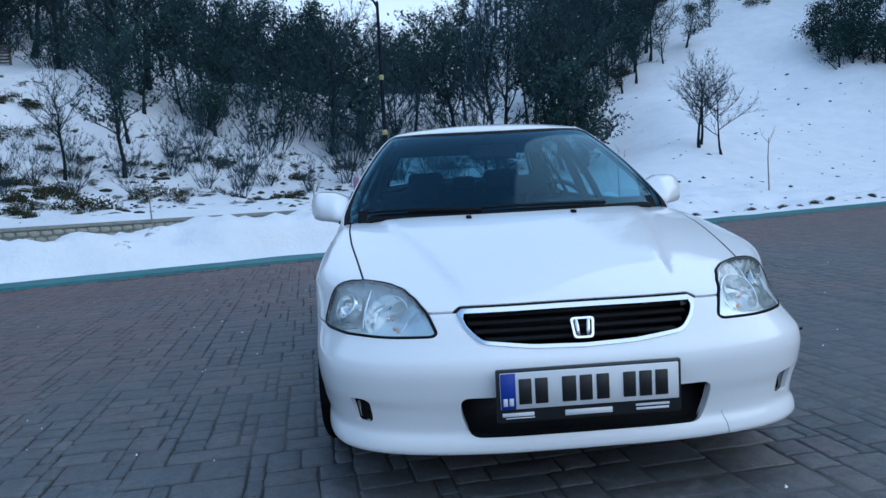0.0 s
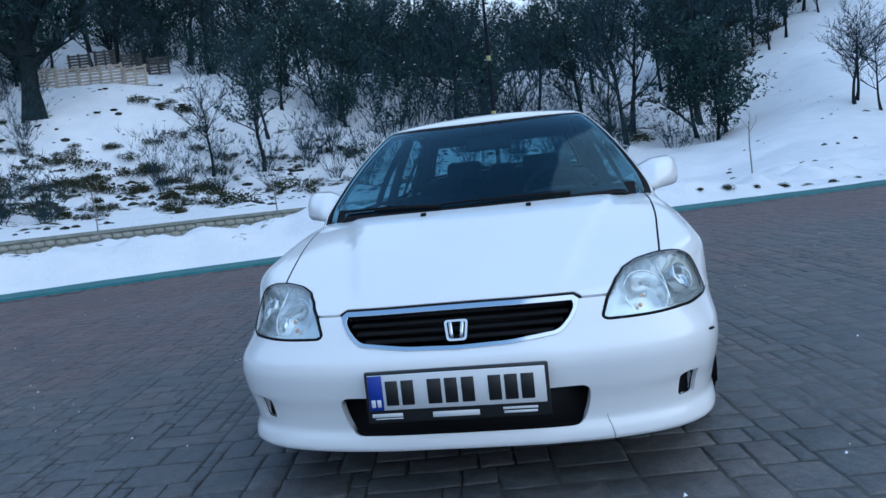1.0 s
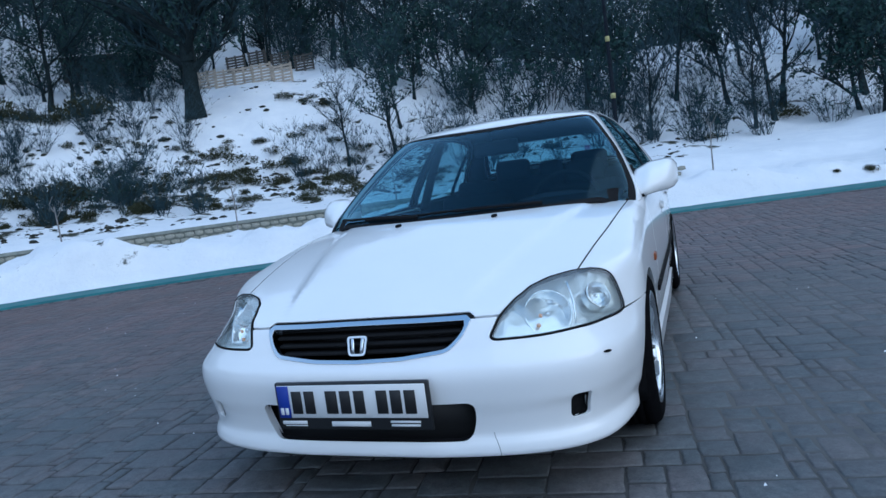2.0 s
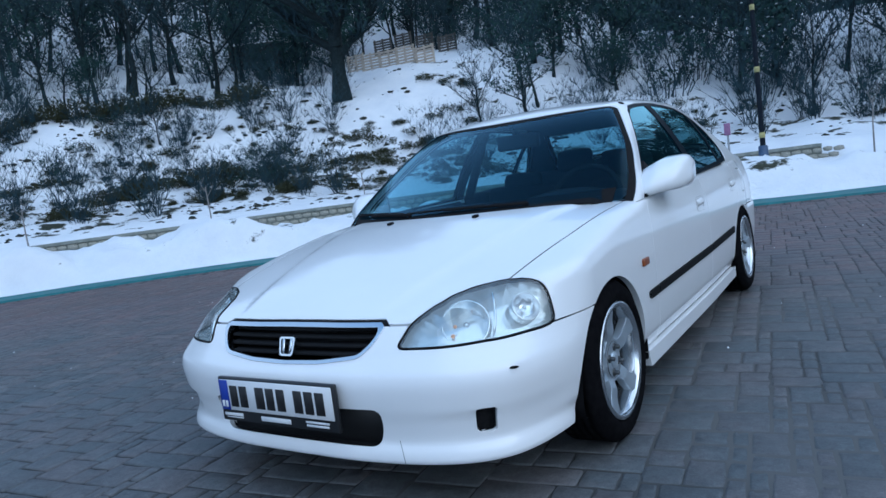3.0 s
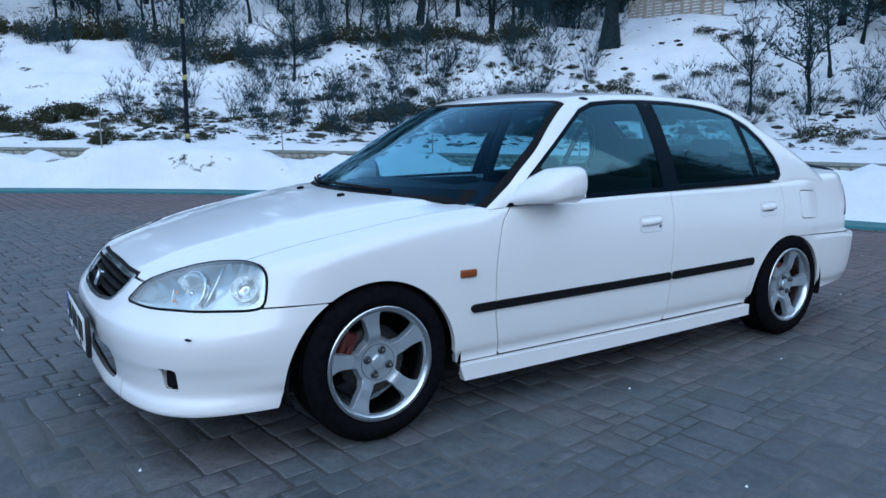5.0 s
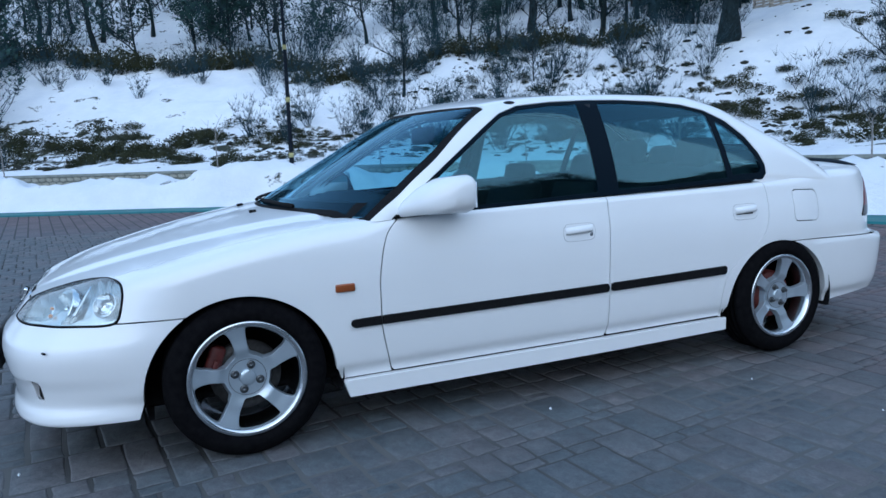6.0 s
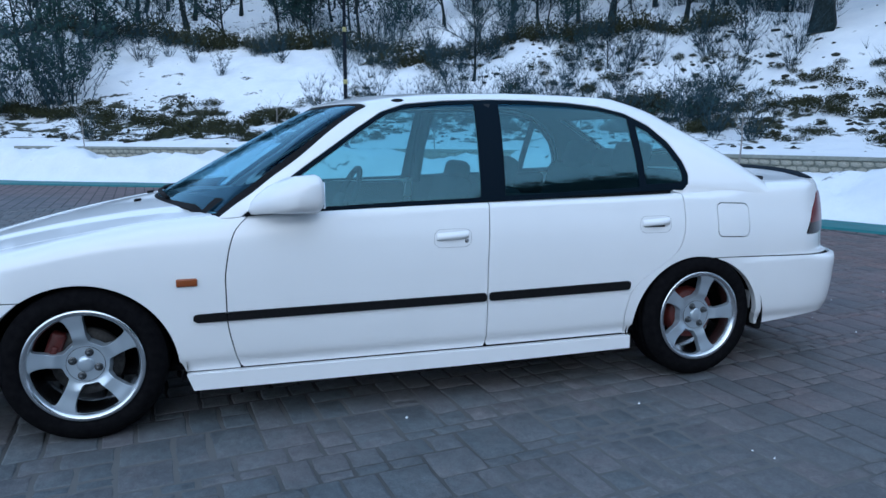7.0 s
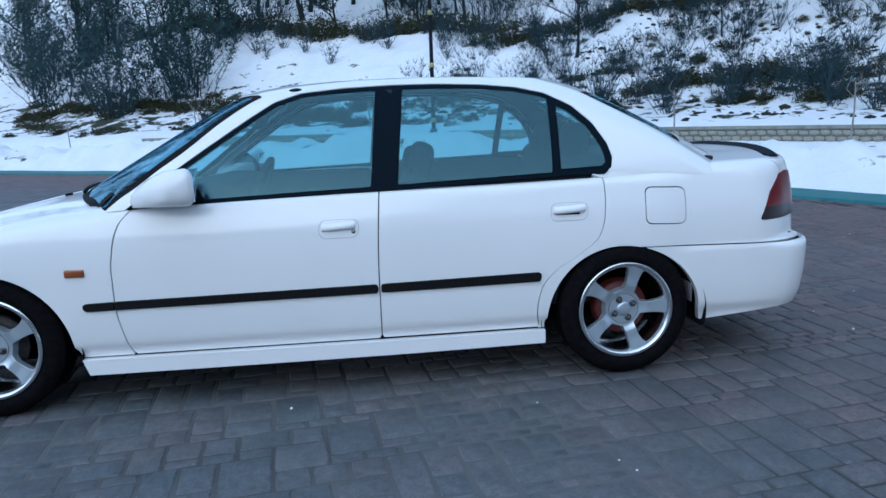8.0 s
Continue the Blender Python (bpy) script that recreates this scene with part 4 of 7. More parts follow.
def mirror_shell(sign):
    """A rounded tapering housing on a short foot at the front of the door window."""
    bm = bmesh.new()
    rows = []
    n = 18
    for j in range(13):
        u = j / 12
        x = 0.755 + 0.190 * u
        size = (1 - max(0, (u - 0.65) / 0.35) ** 3 * 0.38) * (0.80 + 0.20 * min(1, u / 0.35))
        if j == 12:
            size *= 0.80
        cy, cz = 0.795 + 0.045 * u, 0.895 + 0.012 * u - 0.012 * (1 - min(1, u / 0.4))
        ring = []
        for k in range(n):
            a = 2 * math.pi * k / n
            c, s = math.cos(a), math.sin(a)
            ey, ez = abs(c) ** 0.62 * math.copysign(1, c), abs(s) ** 0.62 * math.copysign(1, s)
            depth = 0.046 if c > 0 else 0.245 - 0.115 * u
            droop = 0.062 * (1 - 0.55 * u) * max(0.0, -c) ** 1.4
            ring.append(bm.verts.new((sign * x, cy + depth * ey * size, cz + 0.074 * ez * size * (1 - 0.50 * max(0.0, -c) * (1 - 0.6 * u)) - droop)))
        rows.append(ring)
    for a, b in zip(rows, rows[1:]):
        for k in range(n):
            bm.faces.new((a[k], a[(k + 1) % n], b[(k + 1) % n], b[k]))
    bm.faces.new(rows[-1])
    bm.faces.new(rows[0][::-1])
    bmesh.ops.recalc_face_normals(bm, faces=bm.faces)
    return bm


for sign in (1, -1):
    shell_ob = part("door_mirror", mirror_shell(sign), PAINT, sides[sign][1], "white painted door mirror")
    bm = bmesh.new()
    box(bm, (0.130, 0.006, 0.100), pose(sign * 0.860, 0.868, 0.900, 0, 0, sign * 8), 0.003, 2)
    part("mirror_glass", bm, mat("mirror_silver", (0.8, 0.82, 0.84), 0.02, 1.0) if sign > 0 else bpy.data.materials["mirror_silver"], shell_ob)
    bm = bmesh.new()
    sail = [(0.585, 0.818), (0.79, 0.968), (0.845, 0.915), (0.880, 0.838)]
    low = [bm.verts.new((sign * (float(side_x(np.array(y), np.array(z))) - 0.001), y, z)) for y, z in sail]
    out = [bm.verts.new((sign * (float(side_x(np.array(y), np.array(z))) + 0.010), y, z)) for y, z in sail]
    for i in range(4):
        j = (i + 1) % 4
        bm.faces.new((low[i], low[j], out[j], out[i]))
    bm.faces.new(out)
    bmesh.ops.recalc_face_normals(bm, faces=bm.faces)
    part("mirror_base", bm, BLACK_TRIM, sides[sign][1])


# wheels
def wheel_parts(root, rear, turned):
    w = 0.185
    bm = bmesh.new()
    prof = [(-w / 2 + 0.012, 0.205), (-w / 2 - 0.004, 0.222), (-w / 2 - 0.006, 0.250), (-w / 2 + 0.008, 0.274), (-w / 2 + 0.028, TYRE_R)]
    for k in range(5):
        u = -0.058 + 0.029 * k
        prof += [(u - 0.010, TYRE_R), (u + 0.010, TYRE_R), (u + 0.0125, TYRE_R - 0.007), (u + 0.0165, TYRE_R - 0.007)] if k < 4 else [(u - 0.010, TYRE_R), (u + 0.010, TYRE_R)]
    prof = prof + [(w / 2 - 0.020, TYRE_R - 0.004), (w / 2 - 0.006, 0.272), (w / 2 + 0.003, 0.252), (w / 2 + 0.0045, 0.236), (w / 2 + 0.001, 0.222), (w / 2 - 0.006, 0.210), (w / 2 - 0.016, 0.205)]
    revolve(bm, prof, 72)
    part("tyre", bm, TYRE, root, "black low-profile tyre")
    bm = bmesh.new()
    revolve(bm, [(0.085, 0.190), (0.094, 0.196), (0.094, 0.2085), (0.088, 0.2115), (0.078, 0.209)], 72)
    revolve(bm, [(0.092, 0.1975), (0.084, 0.189), (0.066, 0.184), (0.030, 0.178), (-0.02, 0.172), (-0.085, 0.185), (-0.09, 0.205)], 72)
    rim = part("rim", bm, ALLOY_LIP, root, "silver five-spoke alloy rim")
    # the spoked face: a dished disc with five rounded openings
    nr, na = 34, 240
    r = np.linspace(0.018, 0.1885, nr)
    th = np.linspace(0, 2 * math.pi, na + 1)
    R, T = np.meshgrid(r, th, indexing="ij")
    dish = 0.060 + 0.014 * step(R, 0.066, 0.11) + 0.008 * step(R, 0.13, 0.188)
    p = np.stack([dish, R * np.cos(T), R * np.sin(T)], -1)
    disc = Sheet.grid(p, R + 0j)
    if disc.n[:, 0].mean() < 0:
        disc = Sheet.grid(p, R + 0j, True)

    def open_f(s):
        y, z = s.p[:, 1], s.p[:, 2]
        rad, ang = np.hypot(y, z), np.arctan2(z, y)
        d = (ang + math.pi / 5) % (2 * math.pi / 5) - math.pi / 5
        # one edge of a spoke runs straight, the other sweeps out towards the rim
        u = rad * np.sin(d)
        ahead = pchip(rad, [0.05, 0.085, 0.12, 0.155, 0.185], [0.025, 0.0225, 0.0242, 0.031, 0.044])
        after = pchip(rad, [0.05, 0.085, 0.12, 0.155, 0.185], [0.025, 0.0222, 0.0218, 0.0228, 0.026])
        across = np.where(u > 0, u - ahead, -u - after)
        a, b, c = across, rad - 0.076, 0.1865 - rad
        k = 260.0
        return -np.log(np.exp(-k * a) + np.exp(-k * b) + np.exp(-k * c)) / k

    face = disc.cut(-open_f(disc))
    edge = -open_f(face)
    face = face.moved(-0.007 * (1 - step(edge, 0.0, 0.010)))
    face.build("spokes", ALLOY, rim, 0.030)
    bm = bmesh.new()
    revolve(bm, [(0.058, 0.0675), (0.0612, 0.0665), (0.0616, 0.0655), (0.058, 0.0645)], 48)
    part("hub_ring", bm, NUT, rim)
    bm = bmesh.new()
    revolve(bm, [(0.050, 0.0305), (0.063, 0.030), (0.067, 0.026), (0.069, 0.014), (0.0695, 0.0005)], 32)
    part("hub_cap", bm, ALLOY, rim, "plain silver hub cap")
    for k in range(4):
        a = math.pi / 4 + k * math.pi / 2
        bm = bmesh.new()
        revolve(bm, [(0.0, 0.0085), (0.018, 0.0085), (0.021, 0.0065), (0.022, 0.0005)], 6)
        revolve(bm, [(0.0, 0.0155), (0.0035, 0.0145), (0.0035, 0.008)], 18)
        bm.transform(pose(0.0605, 0.046 * math.cos(a), 0.046 * math.sin(a)))
        part("wheel_nut", bm, NUT, rim)
    # what shows behind the spokes keeps upright while the wheel is turned
    level = pose(0, 0, 0, -turned, 0, 0)
    if rear:
        bm = bmesh.new()
        revolve(bm, [(-0.03, 0.122), (0.018, 0.118), (0.026, 0.108), (0.028, 0.070), (0.034, 0.066), (0.034, 0.040), (0.036, 0.0005)], 48)
        part("brake_drum", bm, BRAKE_RED, root, "red-painted brake drum")
    else:
        bm = bmesh.new()
        revolve(bm, [(0.020, 0.055), (0.022, 0.0560), (0.022, 0.126), (0.012, 0.128), (0.0, 0.126)], 48)
        part("brake_disc", bm, BRAKE, root)
        bm = bmesh.new()
        box(bm, (0.05, 0.055, 0.14), level @ pose(0.012, -0.112, 0.050, -22, 0, 0), 0.012, 2)
        box(bm, (0.03, 0.022, 0.05), level @ pose(0.036, -0.108, 0.045, -22, 0, 0), 0.006, 2)
        part("brake_caliper", bm, BRAKE_RED, root, "red-painted brake caliper")


for rear in (False, True):
    first = None
    for sign in (1, -1):
        y = WHEELBASE if rear else 0.0
        lean, hub_x = (1.5, 0.736) if rear else (1.0, 0.742)
        turned = (72 if rear else 26) if sign > 0 else (15 if rear else 130)
        m = pose(sign * hub_x, y, TYRE_R - 0.002, 0, 0, 0 if sign > 0 else 180) @ pose(0, 0, 0, 0, -lean, 0) @ pose(0, 0, 0, turned, 0, 0)
        if first is None:
            first = thing("wheel", m)
            wheel_parts(first, rear, turned)
            wheel = first
        else:
            wheel = copy_thing(first, m)
        wheel.parent = car
for sign in (1, -1):
    bm = bmesh.new()
    box(bm, (0.10, 0.010, 0.085), pose(sign * 0.728, 2.938, 0.335), 0.004, 1)
    part("mud_flap", bm, mat("grey_liner", (0.16, 0.165, 0.17), 0.8) if sign > 0 else bpy.data.materials["grey_liner"], car)
bm = bmesh.new()
bmesh.ops.create_uvsphere(bm, u_segments=8, v_segments=6, radius=1, matrix=pose(0.745, -0.636, 0.451, 0, 0, 38) @ Matrix.Diagonal((0.014, 0.0025, 0.0045, 1)))
part("paint_chip", bm, GAP, car, "dark chip in the bumper paint")


# ---- the inside of the car ----
def soft_box(bm, size, m, bevel):
    return box(bm, size, m, bevel, 4)


def front_seat(x, up):
    bm = bmesh.new()
    soft_box(bm, (0.50, 0.52, 0.16), pose(x, 1.38, 0.42, 8), 0.06)
    cushion = part("front_seat", bm, CLOTH, car, "dark grey cloth front seat with headrest")
    bm = bmesh.new()
    soft_box(bm, (0.48, 0.13, 0.56), pose(x, 1.69, 0.62, -18), 0.055)
    part("backrest", bm, CLOTH, cushion)
    bm = bmesh.new()
    soft_box(bm, (0.26, 0.10, 0.16), pose(x, 1.785, 0.945 + up, -14), 0.045)
    part("headrest", bm, CLOTH, cushion)
    for dx in (-0.06, 0.06):
        bm = bmesh.new()
        tube(bm, [(x + dx, 1.765, 0.84), (x + dx, 1.785, 0.945 + up)], 0.006, 8)
        part("headrest_post", bm, STEEL, cushion)


front_seat(0.36, 0.0)
front_seat(-0.36, -0.05)
bm = bmesh.new()
soft_box(bm, (1.30, 0.50, 0.18), pose(0, 2.28, 0.44, 6), 0.06)
rear_seat = part("rear_seat", bm, CLOTH, car, "dark grey cloth rear bench")
bm = bmesh.new()
soft_box(bm, (1.30, 0.14, 0.56), pose(0, 2.49, 0.68, -17), 0.05)
part("backrest", bm, CLOTH, rear_seat)
for x, y, z, wide, tall in ((-0.29, 2.540, 1.005, 0.27, 0.17), (0.29, 2.540, 1.005, 0.27, 0.17), (0.0, 2.560, 0.985, 0.19, 0.13)):
    bm = bmesh.new()
    soft_box(bm, (wide, 0.10, tall), pose(x, y, z, -15), 0.045)
    part("headrest", bm, CLOTH, rear_seat)
bm = bmesh.new()
box(bm, (1.26, 0.42, 0.02), pose(0, 2.88, 0.915), 0.006)
part("parcel_shelf", bm, DASH, car)
bm = bmesh.new()
rows = []
for k in range(21):
    x = 0.70 * (k / 10 - 1)
    y0 = 0.30 + 0.20 * (x / 0.7) ** 2
    hood = 0.030 * math.exp(-((x - 0.36) / 0.16) ** 4)
    rows.append([bm.verts.new((x, y, z)) for y, z in ((y0, 0.815), (y0 + 0.15, 0.835), (0.70, 0.850 + hood * 0.6), (0.84, 0.850 + hood), (0.90, 0.825 + hood * 0.8), (0.90, 0.74), (0.86, 0.60), (0.80, 0.42))])
for a, b in zip(rows, rows[1:]):
    for i in range(7):
        bm.faces.new((a[i], b[i], b[i + 1], a[i + 1]))
part("dashboard", bm, DASH, car)
bm = bmesh.new()
rings = []
for k in range(40):
    a = 2 * math.pi * k / 40
    rings.append([bm.verts.new(((0.185 + 0.014 * math.cos(b)) * math.cos(a), 0.014 * math.sin(b), (0.185 + 0.014 * math.cos(b)) * math.sin(a))) for b in [j * math.pi / 4 for j in range(8)]])
for k in range(40):
    a, b = rings[k], rings[(k + 1) % 40]
    for j in range(8):
        bm.faces.new((a[j], a[(j + 1) % 8], b[(j + 1) % 8], b[j]))
bm.transform(pose(0.36, 1.02, 0.80, -24))
steer = part("steering_wheel", bm, DASH, car)
bm = bmesh.new()
box(bm, (0.17, 0.05, 0.13), pose(0.36, 1.0, 0.80, -24), 0.03, 3)
box(bm, (0.34, 0.02, 0.035), pose(0.36, 1.01, 0.80, -24), 0.008, 2)
part("steering_hub", bm, DASH, steer)
bm = bmesh.new()
box(bm, (0.25, 0.032, 0.082), pose(0.02, 1.02, 1.145, -6), 0.016, 3)
tube(bm, [(0, 1.02, 1.18), (0, 0.985, 1.245)], 0.008, 8)
part("rear_view_mirror", bm, DASH, car)
for sign in (1, -1):
    for y0, y1, card_top in ((0.62, 1.55, 0.838), (1.60, 2.50, 0.872)):
        bm = bmesh.new()
        box(bm, (0.05, y1 - y0, card_top - 0.305), pose(sign * 0.715, (y0 + y1) / 2, (card_top + 0.305) / 2), 0.02, 2)
        part("door_card", bm, DASH, car)
    bm = bmesh.new()
    tube(bm, [(sign * 0.690, 1.62, 0.84), (sign * 0.605, 1.635, 1.06), (sign * 0.520, 1.65, 1.25)], [0.030, 0.028, 0.026], 8)
    part("centre_pillar_trim", bm, DASH, car)
lining = cabin_sheet(0.022, 90, 40)
keep = np.minimum(-window_f(lining) + 0.0, lining.p[:, 2] - 0.87)
lining = lining.cut(keep - 0.004)
lining = lining.cut(-shield_f(lining) + 0.0)
lining = lining.cut(-back_f(lining))
X, Y, Z = lining.p.T
lining = lining.cut(np.where(Y < 0.9, Y - shield_base(X) - 0.02, 1.0))
lining.both().build("roof_lining", LINER, car, 0)

# ---- the place: a paved square with a painted edge, and snowy wooded slopes round it ----
KERB = np.array([(-27, -40), (-20.5, -18), (-16.2, -9.5), (-13.4, -4.6), (-11.4, -0.6), (-10.0, 1.9), (-8.6, 3.7), (-7.1, 5.0), (-5.4, 6.1), (-3.7, 7.0), (-1.6, 8.0), (0.5, 8.8), (3, 9.7), (6, 10.9), (11, 13.2),
                 (19.5, 16.6), (25.5, 15.0), (30, 5), (33, -14), (30, -42), (10, -64), (-16, -60)], float)


def loop_points(corners, steps):
    """A closed smooth curve through the corners; steps gives the count on each stretch."""
    out = []
    n = len(corners)
    for i in range(n):
        p0, p1, p2, p3 = (corners[(i + k) % n] for k in (-1, 0, 1, 2))
        # centripetal spacing keeps the curve free of loops
        t0 = 0.0
        t1 = t0 + np.linalg.norm(p1 - p0) ** 0.5
        t2 = t1 + np.linalg.norm(p2 - p1) ** 0.5
        t3 = t2 + np.linalg.norm(p3 - p2) ** 0.5
        for t in np.linspace(t1, t2, steps[i], endpoint=False):
            a1 = (t1 - t) / (t1 - t0) * p0 + (t - t0) / (t1 - t0) * p1
            a2 = (t2 - t) / (t2 - t1) * p1 + (t - t1) / (t2 - t1) * p2
            a3 = (t3 - t) / (t3 - t2) * p2 + (t - t2) / (t3 - t2) * p3
            b1 = (t2 - t) / (t2 - t0) * a1 + (t - t0) / (t2 - t0) * a2
            b2 = (t3 - t) / (t3 - t1) * a2 + (t - t1) / (t3 - t1) * a3
            out.append((t2 - t) / (t2 - t1) * b1 + (t - t1) / (t2 - t1) * b2)
    return np.array(out)


def value_noise(x, y, seed=0):
    """Smooth noise in 0..1 on a unit lattice."""
    xi, yi = np.floor(x).astype(np.int64), np.floor(y).astype(np.int64)
    fx, fy = x - xi, y - yi
    fx, fy = fx * fx * (3 - 2 * fx), fy * fy * (3 - 2 * fy)

    def h(a, b):
        n = (a * 374761393 + b * 668265263 + seed * 1442695041) & 0xFFFFFFFF
        n = ((n ^ (n >> 13)) * 1274126177) & 0xFFFFFFFF
        return ((n ^ (n >> 16)) & 0xFFFF) / 65535.0
    return (h(xi, yi) * (1 - fx) + h(xi + 1, yi) * fx) * (1 - fy) + (h(xi, yi + 1) * (1 - fx) + h(xi + 1, yi + 1) * fx) * fy


def fbm(x, y, octaves=4, seed=0):
    total, amp, norm = 0, 1.0, 0
    for k in range(octaves):
        total = total + amp * value_noise(x * 2 ** k, y * 2 ** k, seed + k)
        norm += amp
        amp *= 0.5
    return total / norm


STEPS = [40, 34, 30, 26, 24, 22, 20, 18, 18, 20, 20, 20, 24, 32, 40, 34, 16, 14, 14, 14, 12, 12]
RING = loop_points(KERB, STEPS)
RING_T = np.roll(RING, -1, 0) - np.roll(RING, 1, 0)
RING_T /= np.linalg.norm(RING_T, axis=1, keepdims=True)
RING_N = np.stack([-RING_T[:, 1], RING_T[:, 0]], 1)


def kerb_gap(x, y):
    """Distance outwards from the kerb (minus inside the square)."""
    x, y = np.asarray(x, float), np.asarray(y, float)
    shape = x.shape
    x, y = x.ravel(), y.ravel()
    if len(x) < 64:
        gap2 = (x[:, None] - RING[None, :, 0]) ** 2 + (y[:, None] - RING[None, :, 1]) ** 2
        k = np.argmin(gap2, 1)
        side = (x - RING[k, 0]) * RING_N[k, 0] + (y - RING[k, 1]) * RING_N[k, 1]
        return (np.sqrt(gap2[np.arange(len(x)), k]) * np.sign(side)).reshape(shape)
    best, sign = np.full(x.shape, 1e9), np.zeros(x.shape)
    for (px, py), (nx, ny) in zip(RING, RING_N):
        d = np.hypot(x - px, y - py)
        near = d < best
        best = np.where(near, d, best)
        sign = np.where(near, (x - px) * nx + (y - py) * ny, sign)
    return (best * np.sign(sign)).reshape(shape)


def land_z(x, y, d):
    """Height of the land d metres outside the kerb."""
    az = np.degrees(np.arctan2(x, y + 2.7))
    right = step(az, 13, 24) * (1 - step(az, 75, 110))
    behind = np.maximum(step(az, 75, 110), 1 - step(az, -150, -120))
    left = pchip(d, [0, 0.8, 7.6, 8.6, 12, 16, 20, 23, 27, 35, 50, 80, 120, 420], [0.0, 0.02, 0.20, 0.55, 1.0, 1.9, 3.7, 5.3, 6.8, 10, 17, 31, 46, 90])
    low = step(az, -20, -11) * (1 - step(az, 1, 10))
    far = np.maximum(left - 6.0, 0)
    left = np.minimum(left, 6.0) + far * (1 - 0.80 * low)
    slope = pchip(d, [0, 2, 5, 12, 25, 45, 70, 110, 420], [0.02, 0.10, 0.55, 3.0, 9.0, 19.5, 42.0, 76.0, 150.0])
    back = pchip(d, [0, 4, 12, 30, 80, 420], [0.02, 0.3, 1.6, 6.5, 22, 60])
    z = left * (1 - right) + slope * right
    # the steep wooded side of the valley in the east
    east = step(az, 37, 46) * (1 - step(az, 58, 76))
    z = z * (1 - east) + east * pchip(d, [0, 4, 12, 25, 45, 70, 420], [0.02, 0.6, 6.0, 21, 47, 74, 130])
    z = z * (1 - behind) + back * behind
    rough = (fbm(x * 0.11, y * 0.11, 4, 3) - 0.5) * 2.4 * step(d, 8, 20) + (fbm(x * 0.6, y * 0.6, 3, 9) - 0.5) * 0.5 * step(d, 7, 12)
    # ploughed snow heaped beside the paint
    high = 0.24 + 0.30 * fbm(x * 0.5, y * 0.5, 2, 21) + (0.12 * step(az, -89, -80) + 0.22 * step(az, -71, -66)) * (1 - step(az, -61, -56))
    heap = step(d, 0.75, 1.5) * (1 - step(d, 2.2, 4.2)) * (1 - step(x, 1.5, 5.5)) * high
    lumps = (fbm(x * 1.3, y * 1.3, 4, 5) - 0.5 + 0.35 * np.abs(fbm(x * 2.3, y * 2.3, 2, 8) - 0.5)) * (0.58 * step(d, 0.9, 1.6) * (1 - step(d, 4, 6)) + 0.05 * step(d, 0.85, 1.2))
    return z + rough + heap + lumps + 0.03 * step(d, 0.8, 1.0)


def ground_at(x, y):
    x, y = np.asarray(x, float), np.asarray(y, float)
    d = kerb_gap(x, y)
    return np.where(d > 0, land_z(x, y, np.maximum(d, 0)), 0.0)


def snow_mat():
    m = mat("snow", (0.82, 0.84, 0.87), 0.7, spec=0.3)
    g = m.node_tree.nodes.new("ShaderNodeNewGeometry")
    fine = node(m, "ShaderNodeTexNoise", Scale=14.0, Detail=6.0, Roughness=0.65)
    wire(m, g, "Position", fine, "Vector")
    patch = node(m, "ShaderNodeTexNoise", Scale=1.15, Detail=9.0, Roughness=0.66)
    wire(m, g, "Position", patch, "Vector")
    cover = m.node_tree.nodes.new("ShaderNodeAttribute")
    cover.attribute_name = "cover"
    total = m.node_tree.nodes.new("ShaderNodeMath")
    total.operation = "ADD"
    wire(m, patch, "Fac", total, 0)
    wire(m, cover, "Fac", total, 1)
    mask = ramp_of(m, total, "Value", [(0.655, (0, 0, 0)), (0.70, (1, 1, 1))])
    soil = ramp_of(m, fine, "Fac", [(0.35, (0.014, 0.016, 0.010)), (0.55, (0.034, 0.038, 0.019)), (0.75, (0.072, 0.070, 0.040))])
    white = ramp_of(m, patch, "Fac", [(0.3, (0.70, 0.725, 0.76)), (0.65, (0.80, 0.815, 0.83))])
    base_of(m, mix_of(m, (mask, "Color"), (white, "Color"), (soil, "Color")))
    both = m.node_tree.nodes.new("ShaderNodeMath")
    both.operation = "ADD"
    wire(m, fine, "Fac", both, 0)
    wire(m, patch, "Fac", both, 1)
    bump_of(m, both, "Value", 0.5, 0.05)
    return m


def paving_far_mat():
    """Worn stamped paving where its single stones are too far off to tell."""
    m = mat("far_paving", (0.1, 0.1, 0.1), 0.75, spec=0.35)
    g = m.node_tree.nodes.new("ShaderNodeNewGeometry")
    turn = m.node_tree.nodes.new("ShaderNodeMapping")
    turn.inputs["Rotation"].default_value = (0, 0, radians(-PAVE_TURN))
    wire(m, g, "Position", turn, "Vector")
    bricks = node(m, "ShaderNodeTexBrick", Scale=1.0)
    bricks.inputs["Brick Width"].default_value = 0.225
    bricks.inputs["Row Height"].default_value = 0.17
    bricks.inputs["Mortar Size"].default_value = 0.012
    bricks.inputs["Color1"].default_value = (0.10, 0.098, 0.105, 1)
    bricks.inputs["Color2"].default_value = (0.15, 0.135, 0.14, 1)
    bricks.inputs["Mortar"].default_value = (0.04, 0.04, 0.042, 1)
    wire(m, turn, "Vector", bricks, "Vector")
    base_of(m, mix_of(m, 0.75, (bricks, "Color"), (stone_tone(m, g), "Color"), "MULTIPLY"))
    bump_of(m, bricks, "Fac", -0.4, 0.01)
    return m


